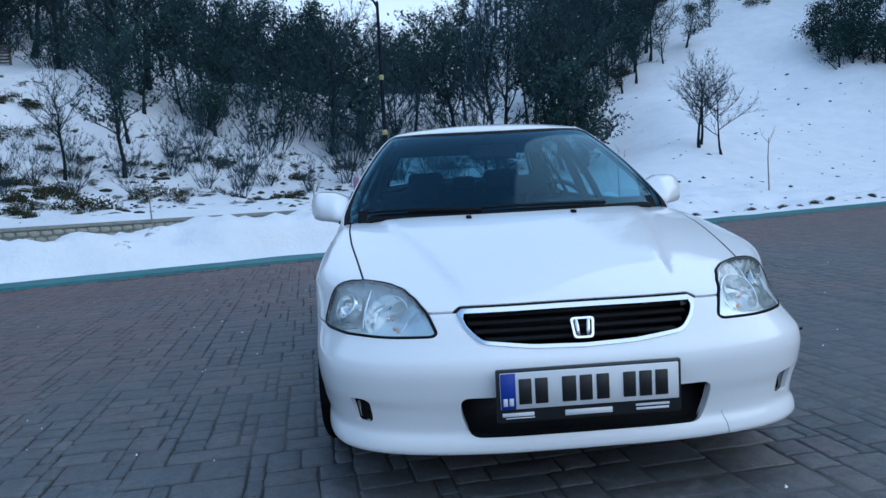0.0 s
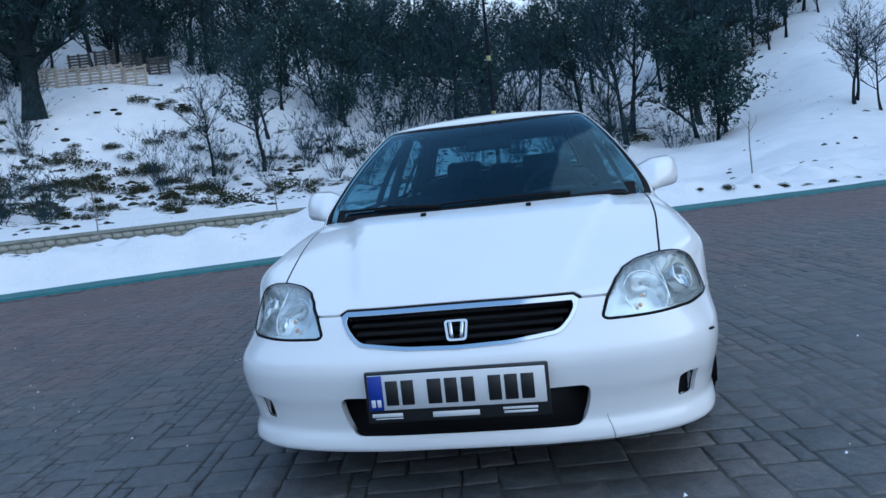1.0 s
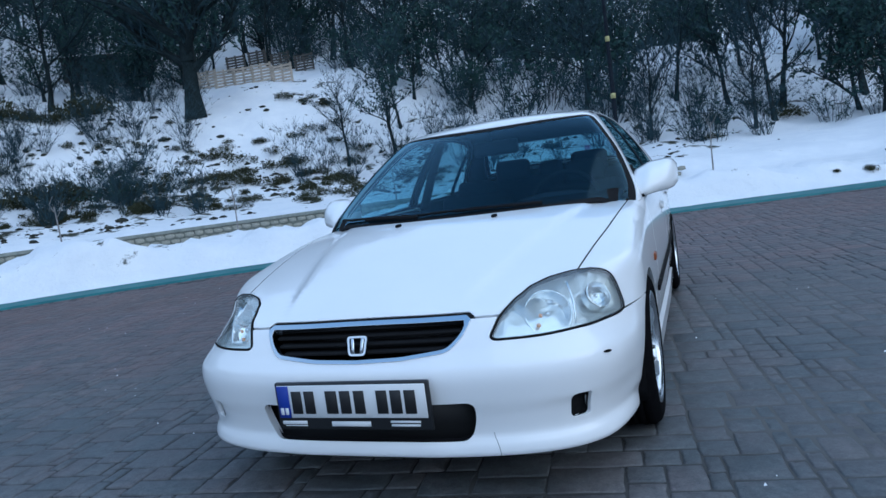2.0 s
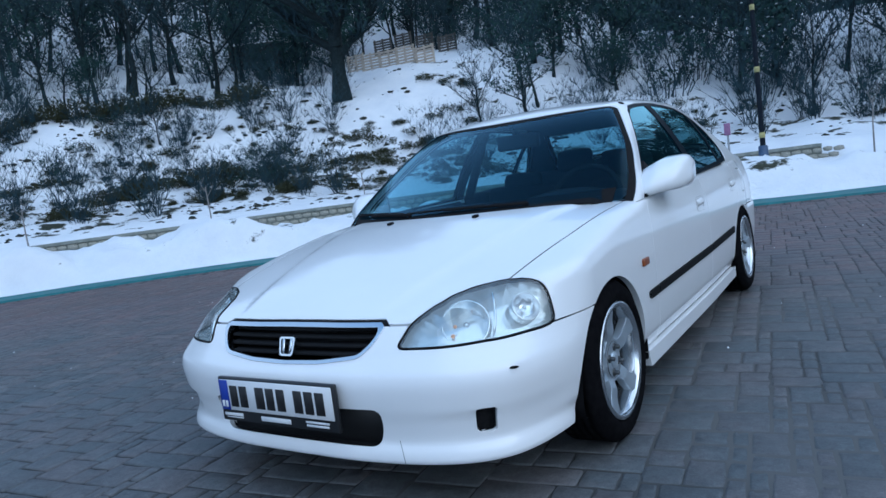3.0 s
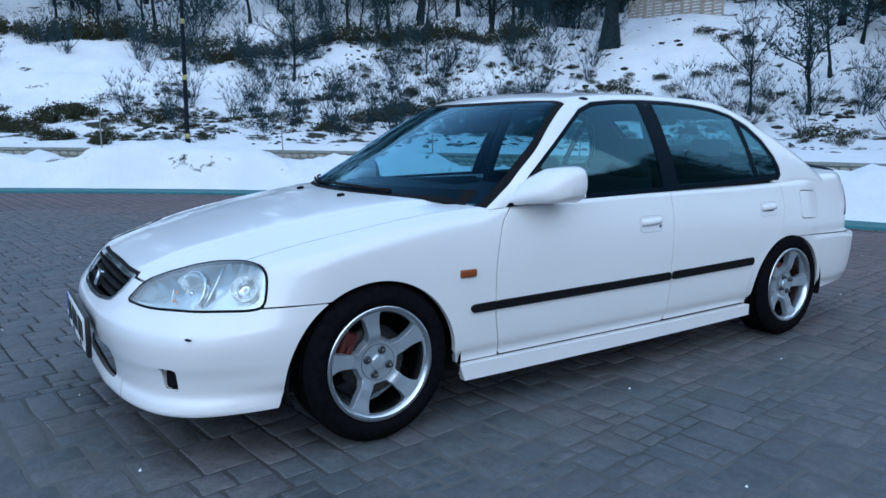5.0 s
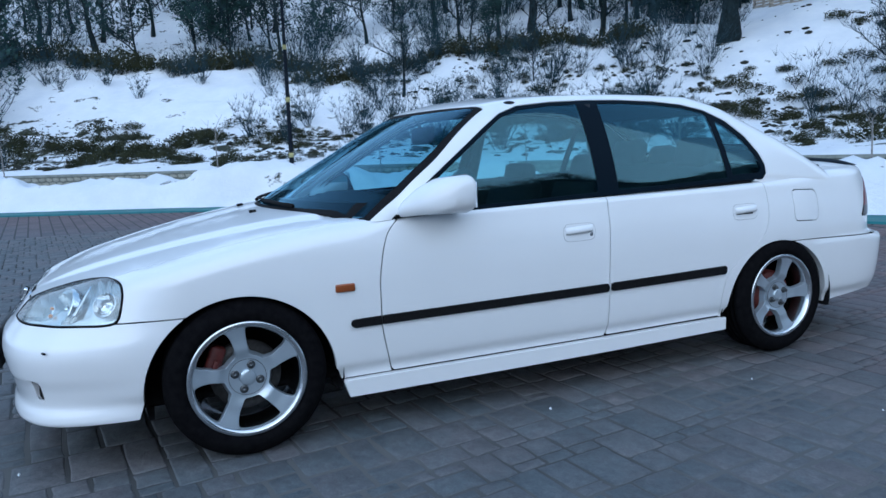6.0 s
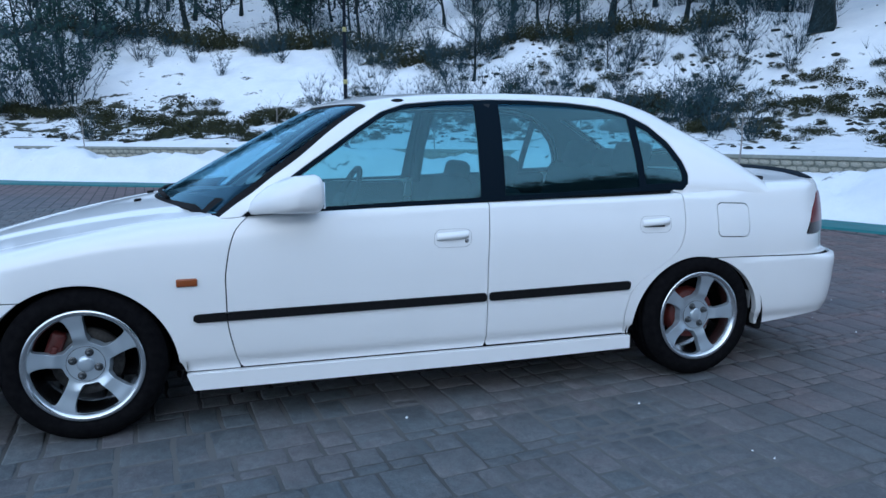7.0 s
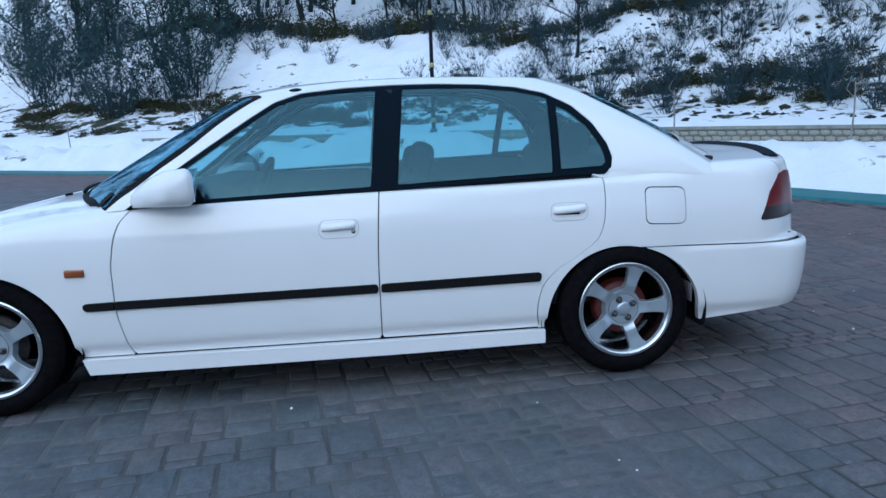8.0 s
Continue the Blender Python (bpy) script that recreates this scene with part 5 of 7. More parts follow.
def stone_tone(m, g):
    """Large patches of grey and of faded red."""
    wide = node(m, "ShaderNodeTexNoise", Scale=0.30, Detail=3.0, Roughness=0.5)
    wire(m, g, "Position", wide, "Vector")
    lie = m.node_tree.nodes.new("ShaderNodeVectorMath")
    lie.operation = "DOT_PRODUCT"
    wire(m, g, "Position", lie, 0)
    lie.inputs[1].default_value = (-0.028, 0.078, 0)
    total = m.node_tree.nodes.new("ShaderNodeMath")
    total.operation = "ADD"
    wire(m, wide, "Fac", total, 0)
    wire(m, lie, "Value", total, 1)
    patches = ramp_of(m, total, "Value", [(0.45, (0.90, 0.97, 1.03)), (0.66, (0.96, 0.97, 0.99)), (0.84, (1.10, 0.91, 0.91)), (1.05, (1.14, 0.89, 0.88))])
    # a border of red stones runs along the painted edge
    border = m.node_tree.nodes.new("ShaderNodeAttribute")
    border.attribute_name = "border"
    return mix_of(m, (border, "Fac"), (patches, "Color"), (1.06, 0.80, 0.76))


def border_at(x, y):
    """How red the paving is: a border two metres and a half wide, uneven where it ends."""
    gap = -kerb_gap(x, y) + (fbm(x * 0.8, y * 0.8, 3, 63) - 0.5) * 0.8
    return (1 - step(gap, 2.3, 2.7)) * (1 - 0.7 * step(x, -1, 3))


PAVE_TURN = 7.5
SNOW = snow_mat()
FAR_PAVING = paving_far_mat()
TEAL = speckled("worn_teal_paint", (0.010, 0.100, 0.110), (0.024, 0.160, 0.165), 5.0, 0.7, 0.3, 0.01)
TEAL.node_tree.nodes["Principled BSDF"].inputs["Roughness"].default_value = 0.6

D_STEPS = [0.0, 0.012, 0.05, 0.4, 0.80, 0.86] + [0.98 + 0.16 * k for k in range(32)] + [6.3, 6.8, 7.2, 7.5, 7.8, 8.1, 8.4, 8.8] + [9.3 + 0.6 * k for k in range(30)] + [27.5 * 1.085 ** k for k in range(34)]
rings = []
for d in D_STEPS:
    wobble = (fbm(RING[:, 0] * 1.4, RING[:, 1] * 1.4, 3, 71) - 0.5) * 0.24 if 0.79 < d < 1.0 else 0.0
    p = RING + RING_N * np.reshape(d + wobble, (-1, 1))
    z = land_z(p[:, 0], p[:, 1], np.full(len(p), d)) if d > 0.8 else np.full(len(p), 0.0 if d == 0 else 0.028)
    rings.append(np.column_stack([p, z]))
inner_rings = []
for k in (0.999, 0.97, 0.94, 0.90, 0.86, 0.80, 0.7, 0.6, 0.45, 0.3):
    p = RING * k + np.array([8.0, -14.0]) * (1 - k)
    inner_rings.append(np.column_stack([p, np.full(len(p), -0.0105)]))
verts = np.concatenate(inner_rings[::-1] + rings)
n = len(RING)
faces, slots = [], []
for k in range(len(inner_rings) + len(rings) - 1):
    slot = 0 if k < len(inner_rings) else (1 if D_STEPS[k - len(inner_rings) + 1] <= 0.81 else 2)
    for i in range(n):
        j = (i + 1) % n
        faces.append((k * n + i, (k + 1) * n + i, (k + 1) * n + j, k * n + j))
        slots.append(slot)
mid = len(verts)
verts = np.concatenate([verts, [[8.0, -14.0, -0.0105]]])
for i in range(n):
    faces.append((mid, i, (i + 1) % n))
    slots.append(0)
# normals up
faces = [f[::-1] for f in faces]
ground = raw_mesh("ground", verts, faces, [FAR_PAVING, TEAL, SNOW], None, "", True)
ground.data.polygons.foreach_set("material_index", slots)
dist = np.concatenate([np.full(n * len(inner_rings), -1.0), np.repeat(D_STEPS, n), [-1.0]])
az = np.degrees(np.arctan2(verts[:, 0], verts[:, 1] + 2.7))
edge = pchip(az, [-180, -36, -26, -14, 4, 15, 19, 25, 36, 180], [21, 21, 16.5, 14.5, 12.5, 13.0, 28, 47, 48, 48])
edge = np.where((az > 38) | (az < -60), 8, edge)
wood = step(dist, edge, edge + 5)
west = 1 - step(az, -40, -30)
terrace = west * step(dist, 17.5, 18.5) * (1 - step(dist, 24.0, 25.5))
bank = step(dist, 9.0, 10.8) * (1 - step(dist, 15.5, 18.5)) * (1 - step(az, 2, 10)) * (1 - 0.35 * step(az, -40, -30)) * step(az, -118, -108)
heap = step(dist, 0.95, 1.2) * (1 - step(dist, 4.0, 6.0)) * (1 - step(az, 4, 14))
cover = (0.075 - 0.02 * west) * wood * (1 - terrace) * (1 - bank) + (0.160 - 0.02 * (1 - step(az, -66, -60))) * bank + 0.075 * heap - 0.02 + 0.06 * step(np.abs(az - 15), 85, 105) * wood + 0.32 * step(az, 37, 43) * (1 - step(az, 100, 112)) * step(dist, 5, 10) + 0.30 * step(az, 20, 26) * (1 - step(az, 37, 43)) * step(dist, 47, 54)
attr = ground.data.attributes.new("cover", "FLOAT", "POINT")
attr.data.foreach_set("value", cover.astype(np.float32))
ground.data.attributes.new("border", "FLOAT", "POINT").data.foreach_set("value", border_at(verts[:, 0], verts[:, 1]).astype(np.float32))
tagged(ground, "snow-covered ground round a paved square with a teal painted edge", "ground", kind="structure")


# ---- low stone wall at the foot of the slope ----
def along(d, x_from, x_to):
    """Points of the line d metres outside the kerb, between two values of x, west to east."""
    p = RING + RING_N * d
    keep = (p[:, 0] > x_from) & (p[:, 0] < x_to) & (p[:, 1] > -30)
    return p[keep]


STONE_WALL = speckled("pale_field_stone", (0.20, 0.20, 0.17), (0.40, 0.39, 0.33), 7.0, 0.9, 0.6, 0.02)
MORTAR = speckled("wall_mortar", (0.10, 0.11, 0.095), (0.20, 0.21, 0.18), 20.0, 0.95, 0.4, 0.01)
COPING = speckled("weathered_coping", (0.15, 0.165, 0.145), (0.27, 0.28, 0.25), 6.0, 0.9, 0.4, 0.01)
line = along(8.0, -24, 0.2)
seg = np.concatenate([[0], np.cumsum(np.linalg.norm(np.diff(line, axis=0), axis=1))])
count = int(seg[-1] / 0.5)
even = np.column_stack([np.interp(np.linspace(0, seg[-1], count), seg, line[:, k]) for k in (0, 1)])
foot = land_z(even[:, 0], even[:, 1], np.full(len(even), 7.8))
for _ in range(3):
    foot = np.convolve(np.pad(foot, 4, "edge"), np.ones(9) / 9, "valid")
WALL_H = 0.36


def wall_strip(name, half, z_lo, z_hi, material, parent):
    tang = np.gradient(even, axis=0)
    tang /= np.linalg.norm(tang, axis=1, keepdims=True)
    nor = np.column_stack([-tang[:, 1], tang[:, 0]])
    v, f = [], []
    for i in range(len(even)):
        for side, z in ((-half, z_lo), (-half, z_hi), (half, z_hi), (half, z_lo)):
            q = even[i] + nor[i] * side
            v.append((q[0], q[1], foot[i] + z))
    for i in range(len(even) - 1):
        for k in range(4):
            f.append((i * 4 + k, i * 4 + (k + 1) % 4, i * 4 + 4 + (k + 1) % 4, i * 4 + 4 + k))
    f += [(0, 3, 2, 1), tuple(4 * (len(even) - 1) + k for k in range(4))]
    ob = raw_mesh(name, v, f, material, parent)
    return ob, nor


garden_wall, wall_nor = wall_strip("stone_wall", 0.17, -0.6, WALL_H - 0.07, MORTAR, None)
tagged(garden_wall, "low field-stone wall with a flat coping half buried in snow", "wall", kind="structure")
wall_strip("coping", 0.21, WALL_H - 0.07, WALL_H, COPING, garden_wall)


def cobble_mesh(name, seed, material):
    rng = random.Random(seed)
    bm = bmesh.new()
    bmesh.ops.create_icosphere(bm, subdivisions=1, radius=0.5)
    for v in bm.verts:
        v.co *= 0.85 + 0.3 * rng.random()
        v.co.x = max(-0.42, min(0.42, v.co.x * 1.15))
        v.co.z = max(-0.40, min(0.40, v.co.z * 1.15))
    me = bpy.data.meshes.new(name)
    bm.to_mesh(me)
    bm.free()
    me.materials.append(material)
    me.shade_smooth()
    return me


stones = [cobble_mesh("stone", k, STONE_WALL) for k in range(5)]
rng = random.Random(5)
gap = len(even) / 150.0
for k in range(150):
    for row in range(2):
        at = (k + 0.5 * row) * gap
        i = min(int(at), len(even) - 2)
        q = even[i] + (even[i + 1] - even[i]) * (at - i)
        w = gap * 0.5
        ob = new("stone", rng.choice(stones))
        ang = math.atan2(even[i + 1][1] - even[i][1], even[i + 1][0] - even[i][0])
        c = q - wall_nor[i] * 0.155
        ob.matrix_basis = Matrix.LocRotScale((c[0], c[1], foot[i] + 0.06 + 0.145 * row + rng.uniform(-0.01, 0.01)), Euler((rng.uniform(-0.1, 0.1), rng.uniform(-0.1, 0.1), ang)), (w * rng.uniform(1.0, 1.22), 0.13, 0.17 * rng.uniform(0.85, 1.1)))
        ob.parent = garden_wall


# ---- growing things ----
BARK = speckled("dark_bark", (0.008, 0.014, 0.016), (0.022, 0.034, 0.038), 9.0, 0.95, 0.8, 0.03, spec=0.15)
TWIG = speckled("bare_twigs", (0.016, 0.033, 0.042), (0.042, 0.076, 0.094), 3.0, 0.9, 0, spec=0.15)
LEAF = speckled("dark_evergreen_leaf", (0.009, 0.031, 0.029), (0.028, 0.070, 0.063), 2.2, 0.7, 0, spec=0.25)
SCRUB = speckled("olive_scrub_leaf", (0.014, 0.019, 0.010), (0.052, 0.056, 0.026), 2.5, 0.8, 0, spec=0.2)
CLUMP_SNOW = mat("snow_on_branches", (0.82, 0.84, 0.87), 0.7)


def sticks_mesh(name, sticks, material, sides=3):
    """One mesh of tapered sticks (p, q, r at p, r at q)."""
    p = np.array([s[0] for s in sticks])
    q = np.array([s[1] for s in sticks])
    r0, r1 = np.array([s[2] for s in sticks]), np.array([s[3] for s in sticks])
    if sides == 2:
        r0 = np.where(r1 < 0.52 * r0, r0 * 1.25, r0)
    d = q - p
    d /= np.linalg.norm(d, axis=1, keepdims=True) + 1e-9
    s = np.cross(d, np.random.default_rng(len(sticks)).normal(size=d.shape)) if sides == 2 else np.cross(d, np.array([0.3, 0.2, 0.93]))
    s /= np.linalg.norm(s, axis=1, keepdims=True) + 1e-9
    t = np.cross(d, s)
    v = []
    for k in range(sides):
        a = 2 * math.pi * k / sides
        o = math.cos(a) * s + math.sin(a) * t
        v += [p + o * r0[:, None], q + o * r1[:, None]]
    v = np.stack(v, 1).reshape(-1, 3)
    f = []
    for i in range(len(sticks)):
        b = i * 2 * sides
        if sides == 2 and r1[i] < 0.52 * r0[i]:
            f.append((b, b + 2, b + 1))
            continue
        for k in range(sides if sides > 2 else 1):
            j = (k + 1) % sides
            f.append((b + 2 * k, b + 2 * j, b + 2 * j + 1, b + 2 * k + 1))
    me = bpy.data.meshes.new(name)
    me.from_pydata(v.tolist(), [], f)
    me.materials.append(material)
    me.shade_smooth()
    return me


def grow(rng, height, girth, limbs, forks, twigs, spread=0.75, lean=0.12, low=0.25):
    """Sticks of a bare tree: trunk and limbs, and the fine twigs."""
    thick, fine = [], []
    pts = [np.zeros(3)]
    steps = 7
    drift = np.array([rng.uniform(-1, 1), rng.uniform(-1, 1), 0]) * lean
    for k in range(steps):
        pts.append(pts[-1] + np.array([drift[0] + rng.uniform(-.10, .10), drift[1] + rng.uniform(-.10, .10), 1.0]) * height * 0.78 / steps)
    rad = [girth * (1 - 0.85 * k / steps) for k in range(steps + 1)]
    rad[0] *= 1.35
    for k in range(steps):
        thick.append((pts[k], pts[k + 1], rad[k], rad[k + 1]))

    def shoot(start, way, length, r, level):
        n = 3 if level < 1 else 2 if level < 2 else 1
        at, here = start, way
        for k in range(n):
            here = here + np.array([rng.uniform(-.28, .28), rng.uniform(-.28, .28), rng.uniform(-.12, .28)])
            here /= np.linalg.norm(here)
            end = at + here * length / n
            ra, rb = r * (1 - 0.7 * k / n), r * (1 - 0.7 * (k + 1) / n)
            (thick if level < 2 else fine).append((at, end, ra, rb))
            if level < 3:
                for _ in range(max(1, (forks if level == 0 else twigs if level == 1 else 4) // n)):
                    u = rng.random()
                    side = np.array([rng.uniform(-1, 1), rng.uniform(-1, 1), rng.uniform(-0.25, 0.8)])
                    w = here * 0.75 + side * 0.8
                    w /= np.linalg.norm(w)
                    shoot(at + (end - at) * u, w, length * rng.uniform(0.38, 0.62), max(ra * 0.55, 0.013 if level else 0.02), level + 1)
            at = end
    for k in range(limbs):
        u = low + (1 - low) * (k + rng.random() * 0.6) / limbs
        i = min(int(u * steps), steps - 1)
        start = pts[i] + (pts[i + 1] - pts[i]) * (u * steps - i)
        a = 2.4 * k + rng.uniform(-0.5, 0.5)
        w = np.array([math.cos(a) * spread, math.sin(a) * spread, rng.uniform(0.35, 0.9)])
        w /= np.linalg.norm(w)
        shoot(start, w, height * rng.uniform(0.30, 0.46) * (1.15 - 0.55 * u), max(rad[i] * 0.5, 0.015), 0)
    return thick, fine


def leaves_mesh(name, rng, centres, per, size, spread, material):
    """Small bent leaf blades in clumps."""
    v, f = [], []
    for c, reach in centres:
        for _ in range(per):
            o = np.array([rng.gauss(0, 1), rng.gauss(0, 1), rng.gauss(0, 0.8)])
            o = o / (np.linalg.norm(o) + 1e-6) * reach * spread * rng.random() ** 0.4
            p = c + o
            a, b = np.array([rng.uniform(-1, 1) for _ in range(3)]), np.array([rng.uniform(-1, 1) for _ in range(3)])
            a /= np.linalg.norm(a) + 1e-6
            b = np.cross(a, b)
            b /= np.linalg.norm(b) + 1e-6
            s = size * rng.uniform(0.6, 1.4)
            k = len(v)
            v += [p - a * s, p + b * s * 0.45, p + a * s, p - b * s * 0.45]
            f += [(k, k + 1, k + 2), (k, k + 2, k + 3)]
    me = bpy.data.meshes.new(name)
    me.from_pydata([tuple(q) for q in v], [], f)
    me.materials.append(material)
    return me


def child(name, me, parent, label=""):
    ob = new(name, me)
    ob.parent = parent
    return tagged(ob, label)


def snow_flecks(rng, spots, count, root):
    """Flat pads of snow that lie on branches."""
    v, f = [], []
    for _ in range(count):
        c, reach = rng.choice(spots)
        c = c + np.array([rng.uniform(-1, 1), rng.uniform(-1, 1), rng.uniform(0.0, 0.8)]) * reach
        size, turn = rng.uniform(0.035, 0.095), rng.uniform(0, 3.14)
        ring = [(math.cos(turn + a) * size * rng.uniform(0.7, 1.2), math.sin(turn + a) * size * 0.6, rng.uniform(-0.03, 0.03)) for a in (0, 1.26, 2.51, 3.77, 5.03)]
        b = len(v)
        v += [(c[0] + x, c[1] + y, c[2] + z) for x, y, z in ring] + [(c[0], c[1], c[2] + size * 0.25), (c[0], c[1], c[2] - size * 0.15)]
        for k in range(5):
            f += [(b + k, b + (k + 1) % 5, b + 5), (b + (k + 1) % 5, b + k, b + 6)]
    me = bpy.data.meshes.new("snow")
    me.from_pydata(v, [], f)
    me.materials.append(CLUMP_SNOW)
    tagged(child("branch_snow", me, root, "white pads of snow lying on branches"), kind="stuff")


def bare_tree(seed, height, girth, limbs=9, forks=6, twigs=7, spread=0.75, low=0.25, label="bare dark deciduous tree on a snowy slope", leafy=0):
    rng = random.Random(seed)
    root = thing("tree", pose(0, 0, -900), label, "tree", "trees on the slope")
    thick, fine = grow(rng, height, girth, limbs, forks, twigs, spread, low=low)
    child("trunk", sticks_mesh("trunk", thick, BARK, 4 if height > 10 else 3), root)
    child("branchwork", sticks_mesh("branchwork", fine, TWIG, 2), root)
    snow_flecks(rng, [(s[1], 0.2) for s in thick[10:]], 8, root)
    if leafy:
        spots = [(s[1], 0.5) for s in fine if rng.random() < leafy]
        child("foliage", leaves_mesh("foliage", rng, spots, 4, 0.12, 0.9, LEAF), root, "dark ivy and evergreen leaves")
    return root


def leafy_tree(seed, height, width, per=10):
    rng = random.Random(seed)
    root = thing("evergreen_tree", pose(0, 0, -900), "dark evergreen tree with an uneven crown in snow", "tree", "evergreens on the slope")
    thick, fine = grow(rng, height, 0.13, 10, 5, 5, width, low=0.12)
    child("trunk", sticks_mesh("trunk", thick, BARK, 4), root)
    ends = [s[1] for s in fine] + [s[1] for s in thick[8:]]
    spots = [(rng.choice(ends), 0.62) for _ in range(170)]
    child("crown", leaves_mesh("crown", rng, spots, per, 0.095, 1.0, LEAF), root)
    snow_flecks(rng, spots, 12, root)
    return root


def low_shrub(seed, width, height, material=None, bare=False):
    rng = random.Random(seed)
    if bare:
        root = thing("bare_shrub", pose(0, 0, -900), "leafless grey-brown shrub standing in the snow", "shrub", "bare shrubs")
        fine = []
        for k in range(26):
            a, lean = rng.uniform(0, 6.28), rng.uniform(0.1, 0.9)
            p = np.array([rng.uniform(-.15, .15) * width, rng.uniform(-.15, .15) * width, -0.1])
            w = np.array([math.cos(a) * lean, math.sin(a) * lean, 1.0])
            w /= np.linalg.norm(w)
            for j in range(4):
                q = p + w * height * rng.uniform(0.22, 0.34)
                fine.append((p, q, 0.010 * (1 - j / 5), 0.010 * (1 - (j + 1) / 5)))
                for _ in range(5):
                    side = np.array([rng.uniform(-1, 1), rng.uniform(-1, 1), rng.uniform(0, 1)])
                    e = q + (w * 0.5 + side * 0.6) * height * rng.uniform(0.10, 0.26)
                    fine.append((q, e, 0.006, 0.003))
                p, w = q, w + np.array([rng.uniform(-.3, .3), rng.uniform(-.3, .3), 0])
                w /= np.linalg.norm(w)
        child("stem", sticks_mesh("stem", fine, TWIG, 2), root)
        return root
    root = thing("low_shrub", pose(0, 0, -900), "low olive-green shrub breaking through the snow", "shrub", "low shrubs")
    spots = []
    for _ in range(26):
        a, r = rng.uniform(0, 6.28), rng.random() ** 0.6
        spots.append((np.array([math.cos(a) * r * width, math.sin(a) * r * width * 0.7, height * rng.random() * (1 - 0.6 * r)]), 0.26))
    stems = [(np.array([rng.uniform(-.2, .2) * width, rng.uniform(-.2, .2) * width, -0.15]), c, 0.012, 0.004) for c, _ in spots]
    child("stem", sticks_mesh("stem", stems, TWIG, 3), root)
    child("foliage", leaves_mesh("foliage", rng, spots, 34, 0.050, 1.0, material or SCRUB), root)
    return root


def thicket(seed, width, height):
    """A tall tangle of fine stems with a few dead leaves."""
    rng = random.Random(seed)
    root = thing("thicket", pose(0, 0, -900), "tangled thicket of fine bare stems in snow", "thicket", "thickets on the slope")
    fine, spots = [], []
    for k in range(34):
        a, lean = rng.uniform(0, 6.28), rng.uniform(0.05, 0.75)
        off = rng.random() ** 0.7 * width * 0.5
        p = np.array([math.cos(a) * off, math.sin(a) * off, -0.15])
        w = np.array([math.cos(a) * lean, math.sin(a) * lean, 1.0])
        w /= np.linalg.norm(w)
        size = height * rng.uniform(0.55, 1.0)
        for j in range(5):
            q = p + w * size * 0.21
            fine.append((p, q, 0.024 * (1 - j / 6), 0.024 * (1 - (j + 1) / 6)))
            for _ in range(2 + j):
                side = np.array([rng.uniform(-1, 1), rng.uniform(-1, 1), rng.uniform(-0.1, 1)])
                e = q + (w * 0.4 + side * 0.8) * size * rng.uniform(0.08, 0.20)
                fine.append((q, e, 0.011, 0.004))
                if rng.random() < 0.5:
                    e2 = e + np.array([rng.uniform(-1, 1), rng.uniform(-1, 1), rng.uniform(-0.2, 1)]) * size * 0.09
                    fine.append((e, e2, 0.008, 0.003))
                if rng.random() < 0.11:
                    spots.append((e, 0.25))
            p, w = q, w + np.array([rng.uniform(-.3, .3), rng.uniform(-.3, .3), 0])
            w /= np.linalg.norm(w)
    child("stem", sticks_mesh("stem", fine, TWIG, 2), root)
    child("foliage", leaves_mesh("foliage", rng, spots, 5, 0.10, 1.0, LEAF), root, "dark ivy leaves")
    return root


def stand(x, y, sink=0.05):
    return float(ground_at(np.array([x]), np.array([y]))[0]) - sink

# ---- the wooded slope ----
rng = random.Random(11)
BARE = [bare_tree(100 + k, h, g, low=lo, leafy=lf) for k, (h, g, lo, lf) in enumerate([(6.5, 0.11, 0.25, 0), (8.0, 0.15, 0.30, 0), (5.0, 0.08, 0.15, 0), (7.2, 0.13, 0.22, 0.12), (9.0, 0.17, 0.35, 0.08), (6.0, 0.10, 0.10, 0.25)])]
LEAFY = [leafy_tree(200 + k, h, w) for k, (h, w) in enumerate([(5.0, 0.8), (7.0, 0.7), (3.6, 0.9)])]
TWIGGY = [low_shrub(300 + k, 0.9, h, bare=True) for k, h in enumerate([1.5, 2.0, 1.2])]
THICKETS = [thicket(350 + k, w, h) for k, (w, h) in enumerate([(1.8, 3.4), (2.4, 2.8), (1.4, 4.2)])]
LOW = [low_shrub(400 + k, w, h) for k, (w, h) in enumerate([(0.8, 0.45), (1.1, 0.6), (0.55, 0.35)])]
taken = []


TALL = dict(zip(BARE + LEAFY, (6.5, 8.0, 5.0, 7.2, 9.0, 6.0, 5.0, 7.0, 3.6)))


def plant(model, x, y, scale=1.0, sink=0.06, label=""):
    if model in TALL:
        # the wood is low where the valley opens to the sky
        az, r = math.degrees(math.atan2(x, y + 2.7)), math.hypot(x, y + 2.7)
        sky_line = float(pchip(az, [-180, -24, -17, -12, -6, -3, 2, 6, 10, 180], [30, 30, 16.8, 15.6, 15.0, 13.9, 14.3, 15.4, 22, 30])) + rng.uniform(-1.0, 0.4)
        scale = min(scale, max(0.25, (math.tan(radians(sky_line)) * r - stand(x, y) + 0.95) / (TALL[model] * 0.98)))
    m = pose(x, y, stand(x, y, sink), rng.uniform(-4, 4), rng.uniform(-4, 4), rng.uniform(0, 360)) @ Matrix.Diagonal((scale * rng.uniform(0.9, 1.1), scale * rng.uniform(0.9, 1.1), scale, 1))
    if model not in taken:
        taken.append(model)
        model.matrix_basis = m
        return tagged(model, label)
    ob = copy_thing(model, Matrix.Identity(4))
    ob.matrix_basis = m
    return tagged(ob, label)


def place_by(az, r):
    a = radians(az)
    return r * math.sin(a), -2.7 + r * math.cos(a)


